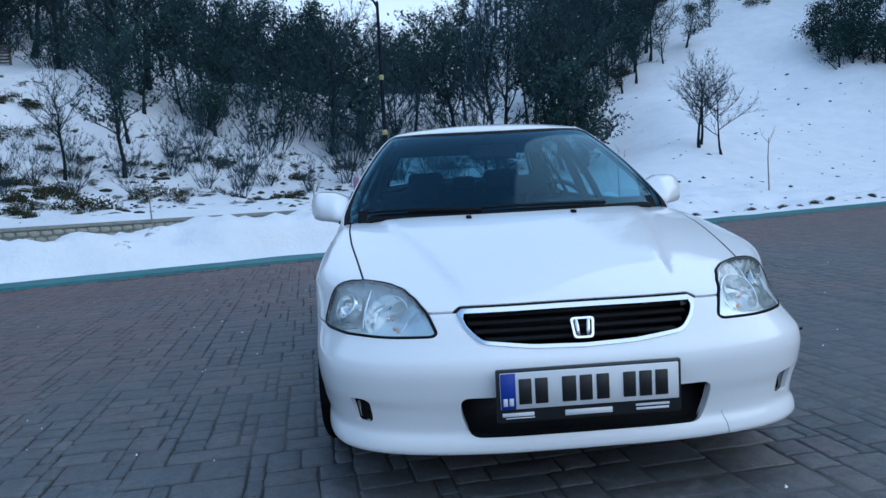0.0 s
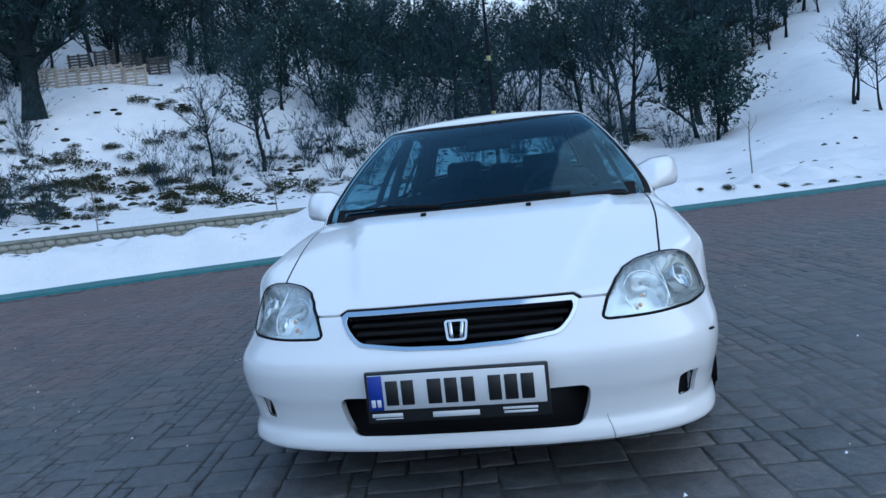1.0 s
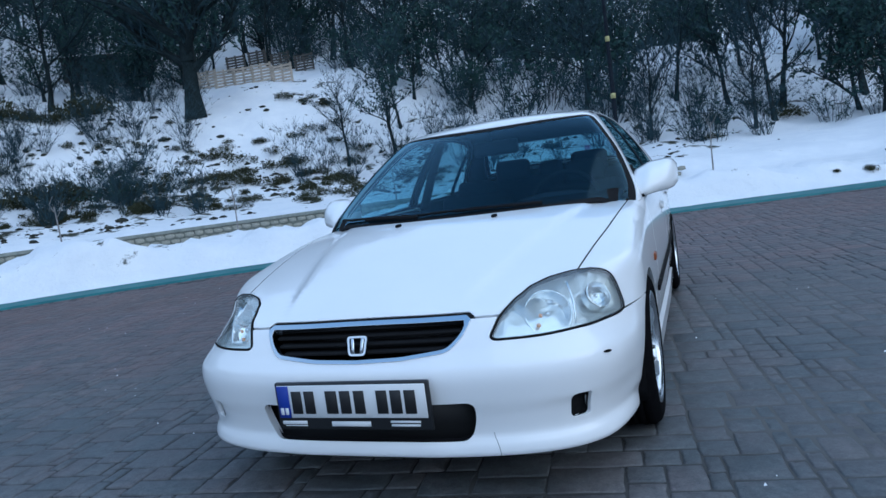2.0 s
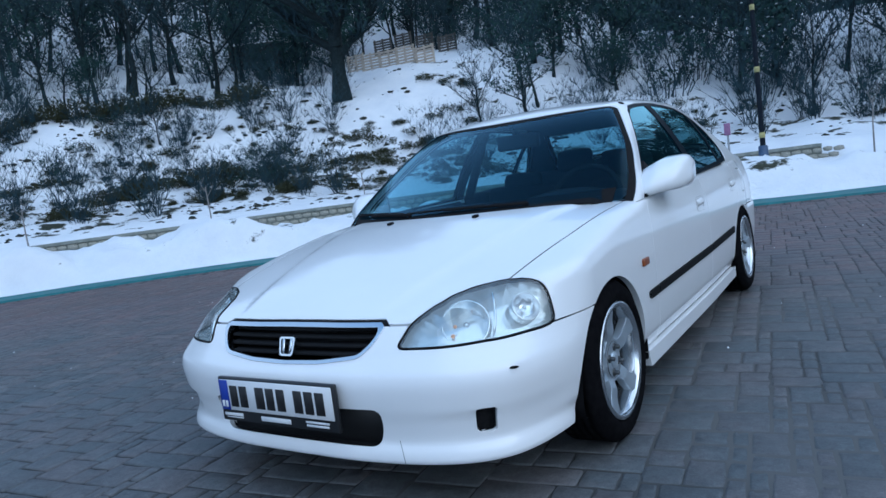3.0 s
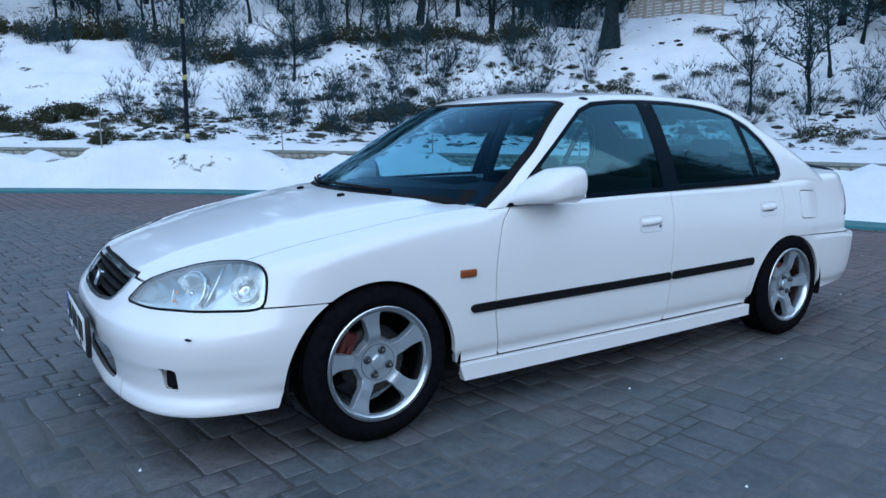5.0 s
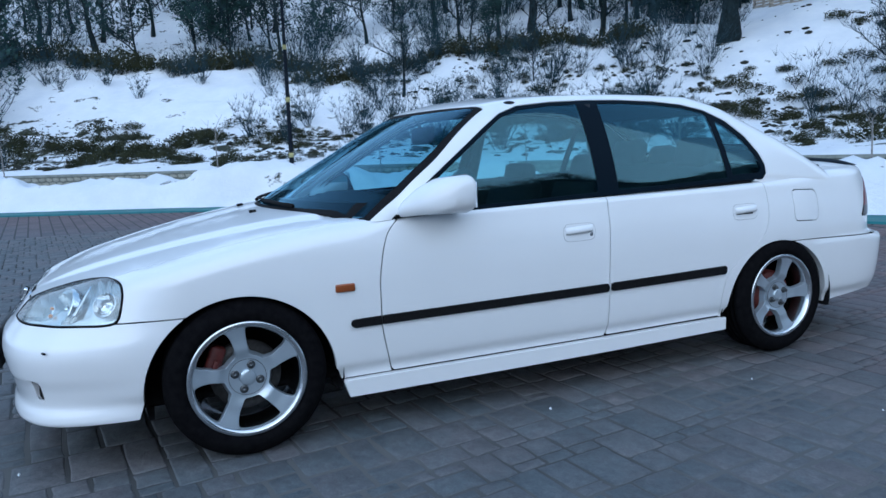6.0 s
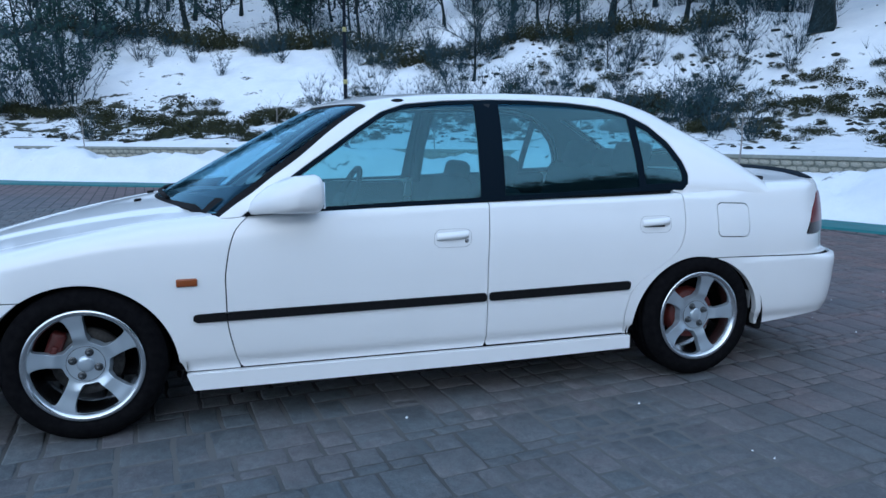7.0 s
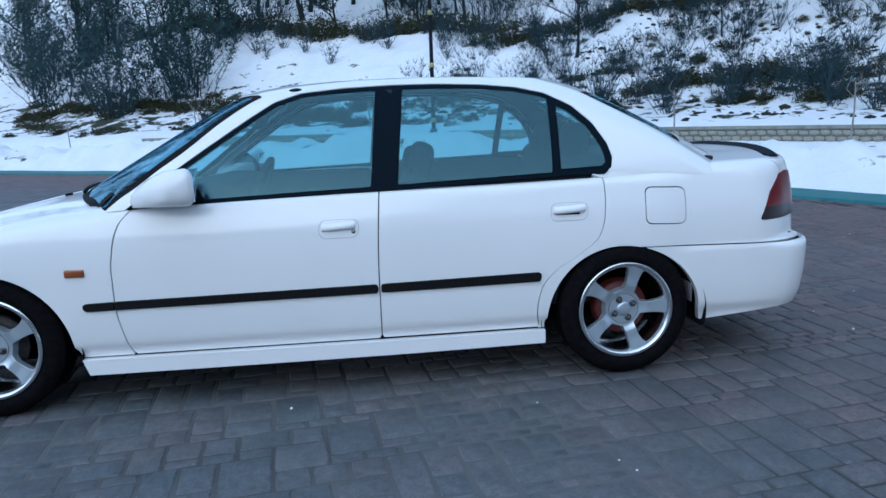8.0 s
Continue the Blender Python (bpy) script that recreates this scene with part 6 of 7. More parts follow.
def wood_edge(az):
    """How far from the kerb the wood begins."""
    return float(pchip(az, [-180, -36, -26, -14, 4, 15, 19, 30, 36, 180], [21, 21, 16.5, 14.5, 12.5, 13.0, 28, 75, 90, 90]))


def scatter(models, count, az_range, d_range, scale, accept=None, apart=1.5, from_edge=None, reach=95, joined=None):
    spots, tries = [], 0
    while len(spots) < count and tries < count * 40:
        tries += 1
        az, r = rng.uniform(*az_range), rng.uniform(14, reach)
        if rng.random() > (20 / r) ** 0.5:
            continue
        x, y = place_by(az, r)
        d = float(kerb_gap(np.array([x]), np.array([y]))[0])
        if from_edge is not None:
            if not from_edge[0] < d - wood_edge(az) < from_edge[1]:
                continue
        elif not d_range[0] < d < d_range[1]:
            continue
        if accept and not accept(x, y, az, d):
            continue
        if any((x - u) ** 2 + (y - v) ** 2 < apart ** 2 for u, v in spots):
            continue
        spots.append((x, y))
        if joined is None:
            plant(rng.choice(models), x, y, rng.uniform(*scale))
        else:
            k = rng.uniform(*scale)
            joined.append((rng.choice(models), pose(x, y, stand(x, y, 0.03), 0, 0, rng.uniform(0, 360)) @ Matrix.Diagonal((k, k, k * rng.uniform(0.9, 1.5), 1))))


def patchy(seed, scale, level):
    return lambda x, y, az, d: float(fbm(np.array([x * scale]), np.array([y * scale]), 3, seed)[0]) > level


def clear_yard(x, y, az, d):
    """Keeps the fold yard by the pallet fence open."""
    return not (-25 < x < -13 and 17 < y < 31)


def eye_angle(x, y):
    """How steeply one looks up at a spot from the car's nose."""
    return math.degrees(math.atan2(stand(x, y) - 1.0, math.hypot(x, y + 2.7)))


def off_terrace(x, y, az, d):
    """Keeps the fold yard and the open snow terrace in the west clear."""
    if -36 < az < -15 and d < 31 and rng.random() < 0.78:
        return False
    if 2 < az < 14 and d > 16 and rng.random() < 0.66:
        return False
    return clear_yard(x, y, az, d) and not (-96 < az < -52 and d < 26.5)


scatter(BARE, 168, (-112, 16), None, (0.75, 1.15), off_terrace, 1.4, (1, 40), 75)
scatter(LEAFY, 40, (-112, 8), None, (0.6, 1.05), lambda x, y, az, d: off_terrace(x, y, az, d) and patchy(31, 0.08, 0.46)(x, y, az, d), 1.9, (5, 60), 90)
scatter(THICKETS, 50, (-50, 9), None, (0.6, 1.1), lambda x, y, az, d: clear_yard(x, y, az, d) and (az > -20 or d > 25), 1.5, (3.5, 24), 60)
scatter(BARE, 4, (-26, -18), (15, 24), (0.5, 0.8), clear_yard, 1.6)
scatter(LEAFY, 7, (-15, 0), (17, 36), (0.6, 0.95), None, 1.8)
scatter(LEAFY, 2, (8, 15.5), (13.5, 25), (0.6, 1.0), None, 2.0)
scatter(BARE, 5, (4, 16), (13, 26), (0.6, 0.95), None, 1.5)
scatter(THICKETS, 5, (1, 14.5), (12.5, 17), (0.35, 0.6), None, 1.2)
scatter(THICKETS, 3, (-60, -42), (17, 21), (0.35, 0.5), clear_yard, 1.2)
scatter(BARE, 5, (-64, -38), (19, 26), (0.38, 0.6), clear_yard, 1.3)
scatter(THICKETS, 4, (-66, -38), (21, 25.5), (0.35, 0.55), clear_yard, 1.2)
scatter(LEAFY, 4, (-66, -52), (21, 30), (0.35, 0.6), None, 1.4)
scatter(THICKETS, 5, (-47.5, -41), (13, 17), (0.3, 0.5), None, 0.9)
scatter(LEAFY, 6, (-48, -37), (26, 38), (0.7, 1.0), clear_yard, 1.8)
scatter(TWIGGY, 16, (-44, -33), (15, 20), (0.6, 1.1), clear_yard, 0.8)
scatter(TWIGGY, 24, (-56, -37), (17.5, 25), (0.7, 1.3), None, 1.0)
scatter(LOW, 44, (-54, -26), (15, 23), (0.45, 0.8), patchy(47, 0.3, 0.47), 0.7)
scatter(TWIGGY, 5, (-33, -25), (14, 20), (0.7, 1.2), clear_yard, 0.9)
scatter(BARE, 4, (-38, -20), (33, 46), (0.8, 1.1), None, 1.6)
scatter(TWIGGY, 30, (-26, 8), (12.5, 20), (0.8, 1.5), None, 0.9)
scatter(THICKETS, 26, (-97, -48), (27.5, 42), (0.7, 1.2), None, 1.2)
scatter(BARE, 34, (-97, -50), (27, 46), (0.7, 1.1), None, 1.5)
scatter(BARE, 14, (-22, -5), (18, 40), (0.7, 1.0), None, 1.5)
scatter(THICKETS, 22, (-112, -97), (12.5, 30), (0.9, 1.35), None, 1.2)
scatter(LEAFY, 5, (-112, -97), (15, 30), (0.6, 0.9), None, 1.6)
scatter(TWIGGY, 30, (-112, -26), (11, 18), (0.7, 1.3), patchy(33, 0.16, 0.50), 0.9)
scatter(TWIGGY, 34, (-96, -60), (20.5, 25), (0.7, 1.2), None, 0.9)
scatter(TWIGGY, 16, (-68, -50), (16, 23), (0.6, 1.1), None, 0.9)
scatter(LOW, 16, (-68, -50), (16.5, 22.5), (0.4, 0.8), None, 0.8)
scatter(LOW, 30, (-112, -68), (9.8, 14), (0.5, 1.15), patchy(53, 0.3, 0.45), 0.8)
scatter(LOW, 120, (-112, 10), (12, 17.5), (0.35, 1.0), patchy(35, 0.22, 0.50), 0.7)

# the dark trees about the hut
for k in range(8):
    plant(LEAFY[k % 3], -33.5 + rng.uniform(-5, 5) + (k % 4) * 2.2, 27.5 + rng.uniform(-2.4, 5) + (k % 4) * 1.6, rng.uniform(0.75, 1.2))
for k in range(8):
    plant(THICKETS[k % 3], -29.5 + rng.uniform(-2.5, 3.5), 26.0 + rng.uniform(-1.2, 1.0), rng.uniform(0.4, 0.6))


# the wood that climbs the far side of the valley, above the bare snow slope
def beyond(x, y, az, d):
    rise = 5.0 + (az - 16.3) * 0.60
    return d > 16 and eye_angle(x, y) > rise and (az < 19 or patchy(39, 0.10, 0.43)(x, y, az, d))


scatter(BARE, 12, (-36, -14), (24, 42), (0.75, 1.1), clear_yard, 1.5)
scatter(THICKETS, 8, (-36, -14), (24, 40), (0.7, 1.1), clear_yard, 1.5)
scatter(LEAFY, 2, (-34, -16), (26, 40), (0.7, 1.0), clear_yard, 2.0)
scatter(THICKETS, 5, (-16, 1), (16.5, 32), (0.7, 1.1), None, 1.4)
scatter(BARE, 6, (-16, 1), (17, 34), (0.7, 1.0), None, 1.4)
scatter(LEAFY, 7, (2, 29), (16, 95), (0.55, 1.0), beyond, 1.7, None, 110)
scatter(BARE, 22, (2, 27), (16, 95), (0.6, 1.0), beyond, 1.7, None, 110)
scatter(LEAFY, 17, (14.5, 26), (16, 60), (0.5, 0.85), lambda x, y, az, d: eye_angle(x, y) > 5.2 + (az - 16.3) * 0.62, 1.5, None, 80)
scatter(BARE, 18, (13, 22), (16, 60), (0.5, 0.8), lambda x, y, az, d: eye_angle(x, y) > 5.2 + (az - 16.3) * 0.62, 1.5, None, 80)
scatter(LEAFY, 8, (13, 22), (17, 60), (0.55, 0.95), lambda x, y, az, d: eye_angle(x, y) > 5.0 + (az - 15) * 0.55, 1.1, None, 62)
scatter(BARE, 16, (13, 21), (17, 60), (0.55, 0.9), lambda x, y, az, d: eye_angle(x, y) > 5.0 + (az - 15) * 0.55, 1.1, None, 62)
# mossy tufts that stand out of the thin snow of the bank, and scrub under the far wood
tufts, scrub = [], []
scatter(LOW, 200, (-74, -34), (12.5, 22.5), (0.13, 0.42), patchy(61, 0.45, 0.49), 0.4, joined=tufts)
scatter(LOW, 30, (-47, -36), (14.5, 19.5), (0.25, 0.5), patchy(66, 0.35, 0.48), 0.6, joined=tufts)
scatter(LOW, 70, (-38, -8), (11.5, 18.5), (0.15, 0.45), patchy(64, 0.45, 0.50), 0.4, joined=tufts)
scatter(LOW, 120, (-112, -68), (9.4, 15.5), (0.18, 0.60), patchy(62, 0.4, 0.49), 0.4, joined=tufts)
scatter(LOW, 60, (10, 31), (16, 95), (0.9, 2.0), beyond, 1.2, None, 100, scrub)


# woods too far off to tell tree from tree
def far_woods():
    r2 = random.Random(77)
    sticks, spots = [], []
    for k in range(1800):
        back = k % 3 == 2 or k >= 1000
        if k >= 1000:
            az = r2.uniform(22, 88)
            r = r2.uniform(40, 115) if az > 38 else r2.uniform(66, 125)
        elif back:
            az = r2.choice([r2.uniform(60, 180), r2.uniform(-180, -112)])
            r = r2.uniform(60, 130)
        else:
            az = r2.uniform(-112, 27)
            r = r2.uniform(55, 150)
        x, y = place_by(az, r)
        d = float(kerb_gap(np.array([x]), np.array([y]))[0])
        if d < 6 or (not back and d < wood_edge(az) + 25) or (15 < az < 40 and d < 49):
            continue
        z, h = stand(x, y, 0.1), r2.uniform(4.5, 8.0)
        foot_p = np.array([x, y, z])
        top_p = foot_p + np.array([r2.uniform(-.5, .5), r2.uniform(-.5, .5), h * 0.8])
        sticks.append((foot_p, top_p, 0.14, 0.04))
        for _ in range(7):
            u = r2.uniform(0.2, 1)
            a = r2.uniform(0, 6.28)
            p = foot_p + (top_p - foot_p) * u
            q = p + np.array([math.cos(a), math.sin(a), r2.uniform(0.4, 1.1)]) * h * r2.uniform(0.14, 0.26)
            sticks.append((p, q, 0.05, 0.02))
            for _ in range(4):
                e = q + np.array([r2.uniform(-1, 1), r2.uniform(-1, 1), r2.uniform(-0.2, 1)]) * h * 0.14
                sticks.append((p + (q - p) * r2.uniform(0.4, 1), e, 0.035, 0.015))
        if r2.random() < 0.45:
            spots += [(foot_p + np.array([r2.uniform(-1, 1), r2.uniform(-1, 1), r2.uniform(0.3, 0.9) * h]), 1.1) for _ in range(5)]
    root = thing("far_woods", None, "dark bare woods on the far snowy hillside", "woods", kind="stuff")
    child("branchwork", sticks_mesh("branchwork", sticks, TWIG, 2), root)
    child("foliage", leaves_mesh("foliage", r2, spots, 18, 0.26, 1.0, LEAF), root)


far_woods()


# clipped hedges along the slope, and small plants along the painted edge
def grown(root, spots):
    """Joins many shrubs into one mass of stems and one of leaves."""
    for name in ("stem", "foliage"):
        verts, faces, material = [], [], None
        for model, m in spots:
            me = next(o for o in model.children if o.name.split(".")[0] == name).data
            material = me.materials[0]
            co = np.empty(len(me.vertices) * 3)
            me.vertices.foreach_get("co", co)
            a = np.array(m)
            b = len(verts)
            verts += (co.reshape(-1, 3) @ a[:3, :3].T + a[:3, 3]).tolist()
            faces += [tuple(q + b for q in f.vertices) for f in me.polygons]
        tagged(raw_mesh(name, verts, faces, material, root), kind="stuff")


def hedge(spots):
    """One grown-together row of shrubs."""
    grown(thing("hedge", None, "dense olive-green hedge row along the snowy slope", "hedge", "hedges on the slope"), spots)


grown(thing("moss_tufts", None, "dark mossy tufts standing out of thin snow on the bank", "moss", kind="stuff"), tufts)
grown(thing("far_scrub", None, "dark scrub under the far hillside wood", "scrub", kind="stuff"), scrub)
for az0, az1, d, gap_m, size, high in ((-104, -70, 25.6, 0.75, 1.25, 1.5), (-72, -44, 22.8, 0.6, 1.1, 1.3), (-110, -79, 14.8, 0.85, 0.9, 1.1), (-57, -41, 15.6, 0.42, 0.85, 1.15), (-41, -32, 15.6, 1.3, 0.65, 0.9)):
    p = RING + RING_N * d
    az = np.degrees(np.arctan2(p[:, 0], p[:, 1] + 2.7))
    p = p[(az > az0) & (az < az1)]
    seg = np.concatenate([[0], np.cumsum(np.linalg.norm(np.diff(p, axis=0), axis=1))])
    spots = []
    for s in np.arange(0, seg[-1], gap_m):
        x, y = float(np.interp(s, seg, p[:, 0])) + rng.uniform(-.35, .35), float(np.interp(s, seg, p[:, 1])) + rng.uniform(-.35, .35)
        k = size * rng.uniform(0.7, 1.3)
        spots.append((rng.choice(LOW[:2]), pose(x, y, stand(x, y, 0.06), 0, 0, rng.uniform(0, 360)) @ Matrix.Diagonal((k, k, k * high, 1))))
    hedge(spots)


def clods():
    """Stones and clods of earth that break through the snow of the banks."""
    r2 = random.Random(91)
    verts, faces = [], []
    ball = bmesh.new()
    bmesh.ops.create_icosphere(ball, subdivisions=1, radius=1.0)
    unit_v = np.array([v.co[:] for v in ball.verts])
    unit_f = [tuple(v.index for v in f.verts) for f in ball.faces]
    ball.free()
    made = 0
    while made < 1300:
        right = made % 9 == 8
        az, r = (r2.uniform(14, 40), r2.uniform(18, 45)) if right else (r2.uniform(-108, 8), r2.uniform(20, 48))
        x, y = place_by(az, r)
        d = float(kerb_gap(np.array([x]), np.array([y]))[0])
        if not right and (not 9.3 < d < (24 if -68 < az < -26 else 18) or not patchy(43, 0.7, 0.53 if d > 11 else 0.62)(x, y, az, d)):
            continue
        made += 1
        size = (0.03 + 0.10 * r2.random() ** 2.0) * (0.6 if right else 1.0)
        z = stand(x, y, size * 0.1)
        grit = np.array([r2.uniform(0.7, 1.25) for _ in unit_v])[:, None]
        v = unit_v * grit * np.array([size * r2.uniform(0.9, 1.8), size * r2.uniform(0.9, 1.5), size * 0.7]) + np.array([x, y, z])
        b = len(verts)
        verts += v.tolist()
        faces += [tuple(q + b for q in f) for f in unit_f]
    ob = raw_mesh("clods", verts, faces, CLOD, None)
    tagged(ob, "dark stones and clods of earth showing through snow", "stones", kind="stuff")


CLOD = speckled("dark_damp_earth", (0.012, 0.014, 0.012), (0.048, 0.050, 0.038), 7.0, 0.95, 0.5, 0.02, spec=0.2)
clods()
p = RING + RING_N * 1.25
p = p[(p[:, 0] > 3.2) & (p[:, 0] < 24) & (p[:, 1] > 5)]
seg = np.concatenate([[0], np.cumsum(np.linalg.norm(np.diff(p, axis=0), axis=1))])
for s in np.arange(0, seg[-1], 0.62):
    plant(LOW[2], float(np.interp(s, seg, p[:, 0])), float(np.interp(s, seg, p[:, 1])), rng.uniform(0.12, 0.26), 0.01, "small green plant poking out of snow beside the paint")

# single trees that stand out
old = bare_tree(901, 11.0, 0.50, 18, 9, 10, 0.9, 0.22, "old thick-trunked bare tree with a wide crown", 0.16)
old.matrix_basis = pose(-19.6, 22.9, stand(-19.6, 22.9, 0.15), 0, 0, 40)
for x, y, s in ((11.6, 24.3, 0.46), (12.2, 23.6, 0.40), (11.9, 24.7, 0.44)):
    plant(BARE[1], x, y, s, label="slender bare tree alone on a snow slope")
for k in range(14):
    plant(LEAFY[k % 3], 26.2 + rng.uniform(-1.3, 2.2), 36.5 + rng.uniform(-1.5, 3.4), rng.uniform(0.5, 0.85), 0.5, "dark evergreen thicket on the bare snow slope")
for k in range(26):
    az, r = rng.uniform(14, 38), rng.uniform(26, 50)
    x, y = place_by(az, r)
    plant(LOW[2], x, y, rng.uniform(0.10, 0.24), 0.03)

plant(LOW[0], 1.55, 23.9, 0.55, 0.05)

# ---- lamp posts, saplings, sign, pallet fence and hut ----
POLE = speckled("dark_blue_pole_paint", (0.006, 0.009, 0.014), (0.012, 0.017, 0.026), 12.0, 0.75, 0.1, 0.002, spec=0.12)
POLE_FOOT = speckled("blue_pole_foot", (0.03, 0.06, 0.12), (0.06, 0.10, 0.18), 10.0, 0.5, 0.1, 0.002)
YELLOW = speckled("worn_yellow_band", (0.30, 0.27, 0.10), (0.48, 0.44, 0.20), 14.0, 0.6, 0.1, 0.002)
LAMP_GLASS = mat("frosted_lamp_glass", (0.55, 0.57, 0.58), 0.35, coat=0.4)


def lamp_post(x, y, turn, label):
    z = stand(x, y, 0.12)
    root = thing("street_lamp", pose(x, y, z, 0, 0, turn), label, "street lamp", "street lamps")
    bm = bmesh.new()
    revolve(bm, [(0.0, 0.16), (0.03, 0.16), (0.04, 0.105), (0.72, 0.10), (0.75, 0.085), (0.75, 0.05)], 20, "z")
    part("pole_foot", bm, POLE_FOOT, root, "blue steel foot")
    bm = bmesh.new()
    revolve(bm, [(0.70, 0.058), (2.3, 0.052), (4.2, 0.043), (5.55, 0.036), (5.60, 0.02)], 16, "z")
    pole = part("pole", bm, POLE, root)
    for h, r in ((0.98, 0.060), (2.42, 0.055), (3.76, 0.048)):
        bm = bmesh.new()
        revolve(bm, [(h - 0.06, r - 0.01), (h - 0.06, r + 0.004), (h + 0.06, r + 0.004), (h + 0.06, r - 0.01)], 16, "z")
        part("yellow_band", bm, YELLOW, pole)
    bm = bmesh.new()
    tube(bm, [(0, 0, 5.45), (0.10, 0, 5.62), (0.30, 0, 5.70), (0.55, 0, 5.72)], [0.03, 0.03, 0.027, 0.025], 10)
    part("arm", bm, POLE, root)
    bm = bmesh.new()
    box(bm, (0.42, 0.20, 0.09), pose(0.62, 0, 5.72), 0.035, 3)
    head = part("lamp_head", bm, POLE, root)
    bm = bmesh.new()
    box(bm, (0.30, 0.15, 0.03), pose(0.64, 0, 5.665), 0.012, 2)
    part("lamp_glass", bm, LAMP_GLASS, head)


lamp_post(-0.73, 14.6, 190, "dark street lamp with yellow bands standing in snow")
lamp_post(-15.3, 3.30, 300, "dark street lamp with yellow bands standing in snow")
SAP_BARK = speckled("pale_sapling_bark", (0.16, 0.15, 0.14), (0.30, 0.28, 0.27), 12.0, 0.9, 0.2, 0.004)


def sapling(x, y, h, seed):
    r2 = random.Random(seed)
    root = thing("sapling", pose(x, y, stand(x, y, 0.08), 0, 0, r2.uniform(0, 360)), "thin bare sapling planted in the snow verge", "sapling", "saplings along the verge")
    sticks = [(np.array([0, 0, 0.0]), np.array([0.03, 0.0, h * 0.45]), 0.022, 0.017), (np.array([0.03, 0, h * 0.45]), np.array([0.02, 0.03, h * 0.72]), 0.017, 0.012)]
    child("stem", sticks_mesh("stem", sticks, SAP_BARK, 6), root)
    fine = []
    for k in range(3):
        a = 2.4 * k + seed
        p = np.array([0.02, 0.02, h * r2.uniform(0.55, 0.72)])
        q = p + np.array([math.cos(a) * 0.16, math.sin(a) * 0.16, r2.uniform(0.12, 0.26)]) * h * 0.5
        fine.append((p, q, 0.009, 0.005))
        for _ in range(2):
            e = q + np.array([r2.uniform(-.12, .12), r2.uniform(-.12, .12), r2.uniform(0.1, 0.22)]) * h * 0.5
            fine.append((q, e, 0.005, 0.003))
    tagged(child("branchwork", sticks_mesh("branchwork", fine, SAP_BARK, 3), root), kind="stuff")


for k, (x, y, h) in enumerate([(-17.2, 1.6, 2.4), (-15.0, 5.7, 2.0), (-12.4, 8.8, 2.0), (-9.45, 11.15, 2.0), (-5.9, 12.8, 1.8), (-2.5, 13.9, 1.7), (1.35, 15.3, 2.0), (5.75, 16.4, 2.1), (10.6, 17.3, 2.3), (-22.8, -9.2, 2.0), (-19.8, -4.0, 2.2)]):
    sapling(x, y, h, 500 + k)
# little sign on a thin post
sx, sy = -1.55, 15.2
sign_root = thing("small_sign", pose(sx, sy, stand(sx, sy, 0.1)), "small faded pink sign plate on a thin post", "sign")
bm = bmesh.new()
tube(bm, [(0, 0, 0), (0, 0, 1.25)], 0.025, 8)
part("post", bm, STEEL, sign_root)
bm = bmesh.new()
box(bm, (0.14, 0.02, 0.28), pose(0, -0.03, 1.18), 0.004, 1)
part("plate", bm, speckled("faded_pink_sign", (0.22, 0.10, 0.20), (0.34, 0.17, 0.28), 9.0, 0.6, 0), sign_root)

PALLET = speckled("weathered_pallet_wood", (0.36, 0.31, 0.25), (0.60, 0.52, 0.43), 6.0, 0.9, 0.4, 0.01)
OLD_WOOD = speckled("old_grey_wood", (0.05, 0.048, 0.042), (0.12, 0.11, 0.10), 6.0, 0.95, 0.4, 0.01)
DARK_WOOD = speckled("dark_hut_boards", (0.015, 0.015, 0.015), (0.045, 0.042, 0.040), 5.0, 0.95, 0.4, 0.01)


def pallet(x, y, turn, material, label, z_up=0.0, scale=1.0):
    root = thing("pallet", pose(x, y, stand(x, y, 0.06) + z_up, 0, 0, turn), label, "pallet", "pallets of the fold fence")
    for k in range(6):
        bm = bmesh.new()
        box(bm, (1.18, 0.03, 0.10), pose(0, -0.06, 0.07 + 0.15 * k, 0, rng.uniform(-1.5, 1.5), 0), 0.006, 1)
        part("slat", bm, material, root, smooth=False)
    for dx in (-0.52, 0, 0.52):
        bm = bmesh.new()
        box(bm, (0.09, 0.09, 0.95), pose(dx, 0, 0.46), 0.008, 1)
        part("post", bm, material, root, smooth=False)


fence_a, fence_b = np.array([-23.4, 28.5]), np.array([-17.6, 27.9])
for k in range(5):
    q = fence_a + (fence_b - fence_a) * (k + 0.35) / 4.7
    pallet(q[0], q[1] - 0.10 * (k % 2), 5 + rng.uniform(-6, 6), PALLET, "weathered wooden pallet standing on edge as a fence")
for k in range(4):
    q = fence_a + np.array([0.2, 3.0]) + np.array([4.2, 0.4]) * k / 3
    pallet(q[0], q[1], 5 + rng.uniform(-6, 6), OLD_WOOD, "grey wooden pallet in the rear fold fence", 0.15)
hx, hy = -31.0, 29.0
hut = thing("hut", pose(hx, hy, stand(hx, hy, 0.3), 0, 0, 32) @ Matrix.Diagonal((0.72, 0.8, 0.72, 1)), "low dark wooden hut with snow on its roof", "hut")
for k in range(13):
    bm = bmesh.new()
    box(bm, (0.29, 0.05, 1.9), pose(-1.92 + 0.32 * k, -1.5, 0.95), 0.01, 1)
    part("board", bm, DARK_WOOD, hut, smooth=False)
for x, w in ((-2.05, 0.08), (2.05, 0.08)):
    bm = bmesh.new()
    box(bm, (w, 3.0, 1.9), pose(x, 0, 0.95), 0.01, 1)
    part("wall", bm, DARK_WOOD, hut, smooth=False)
bm = bmesh.new()
box(bm, (4.1, 0.08, 2.3), pose(0, 1.5, 1.15), 0.01, 1)
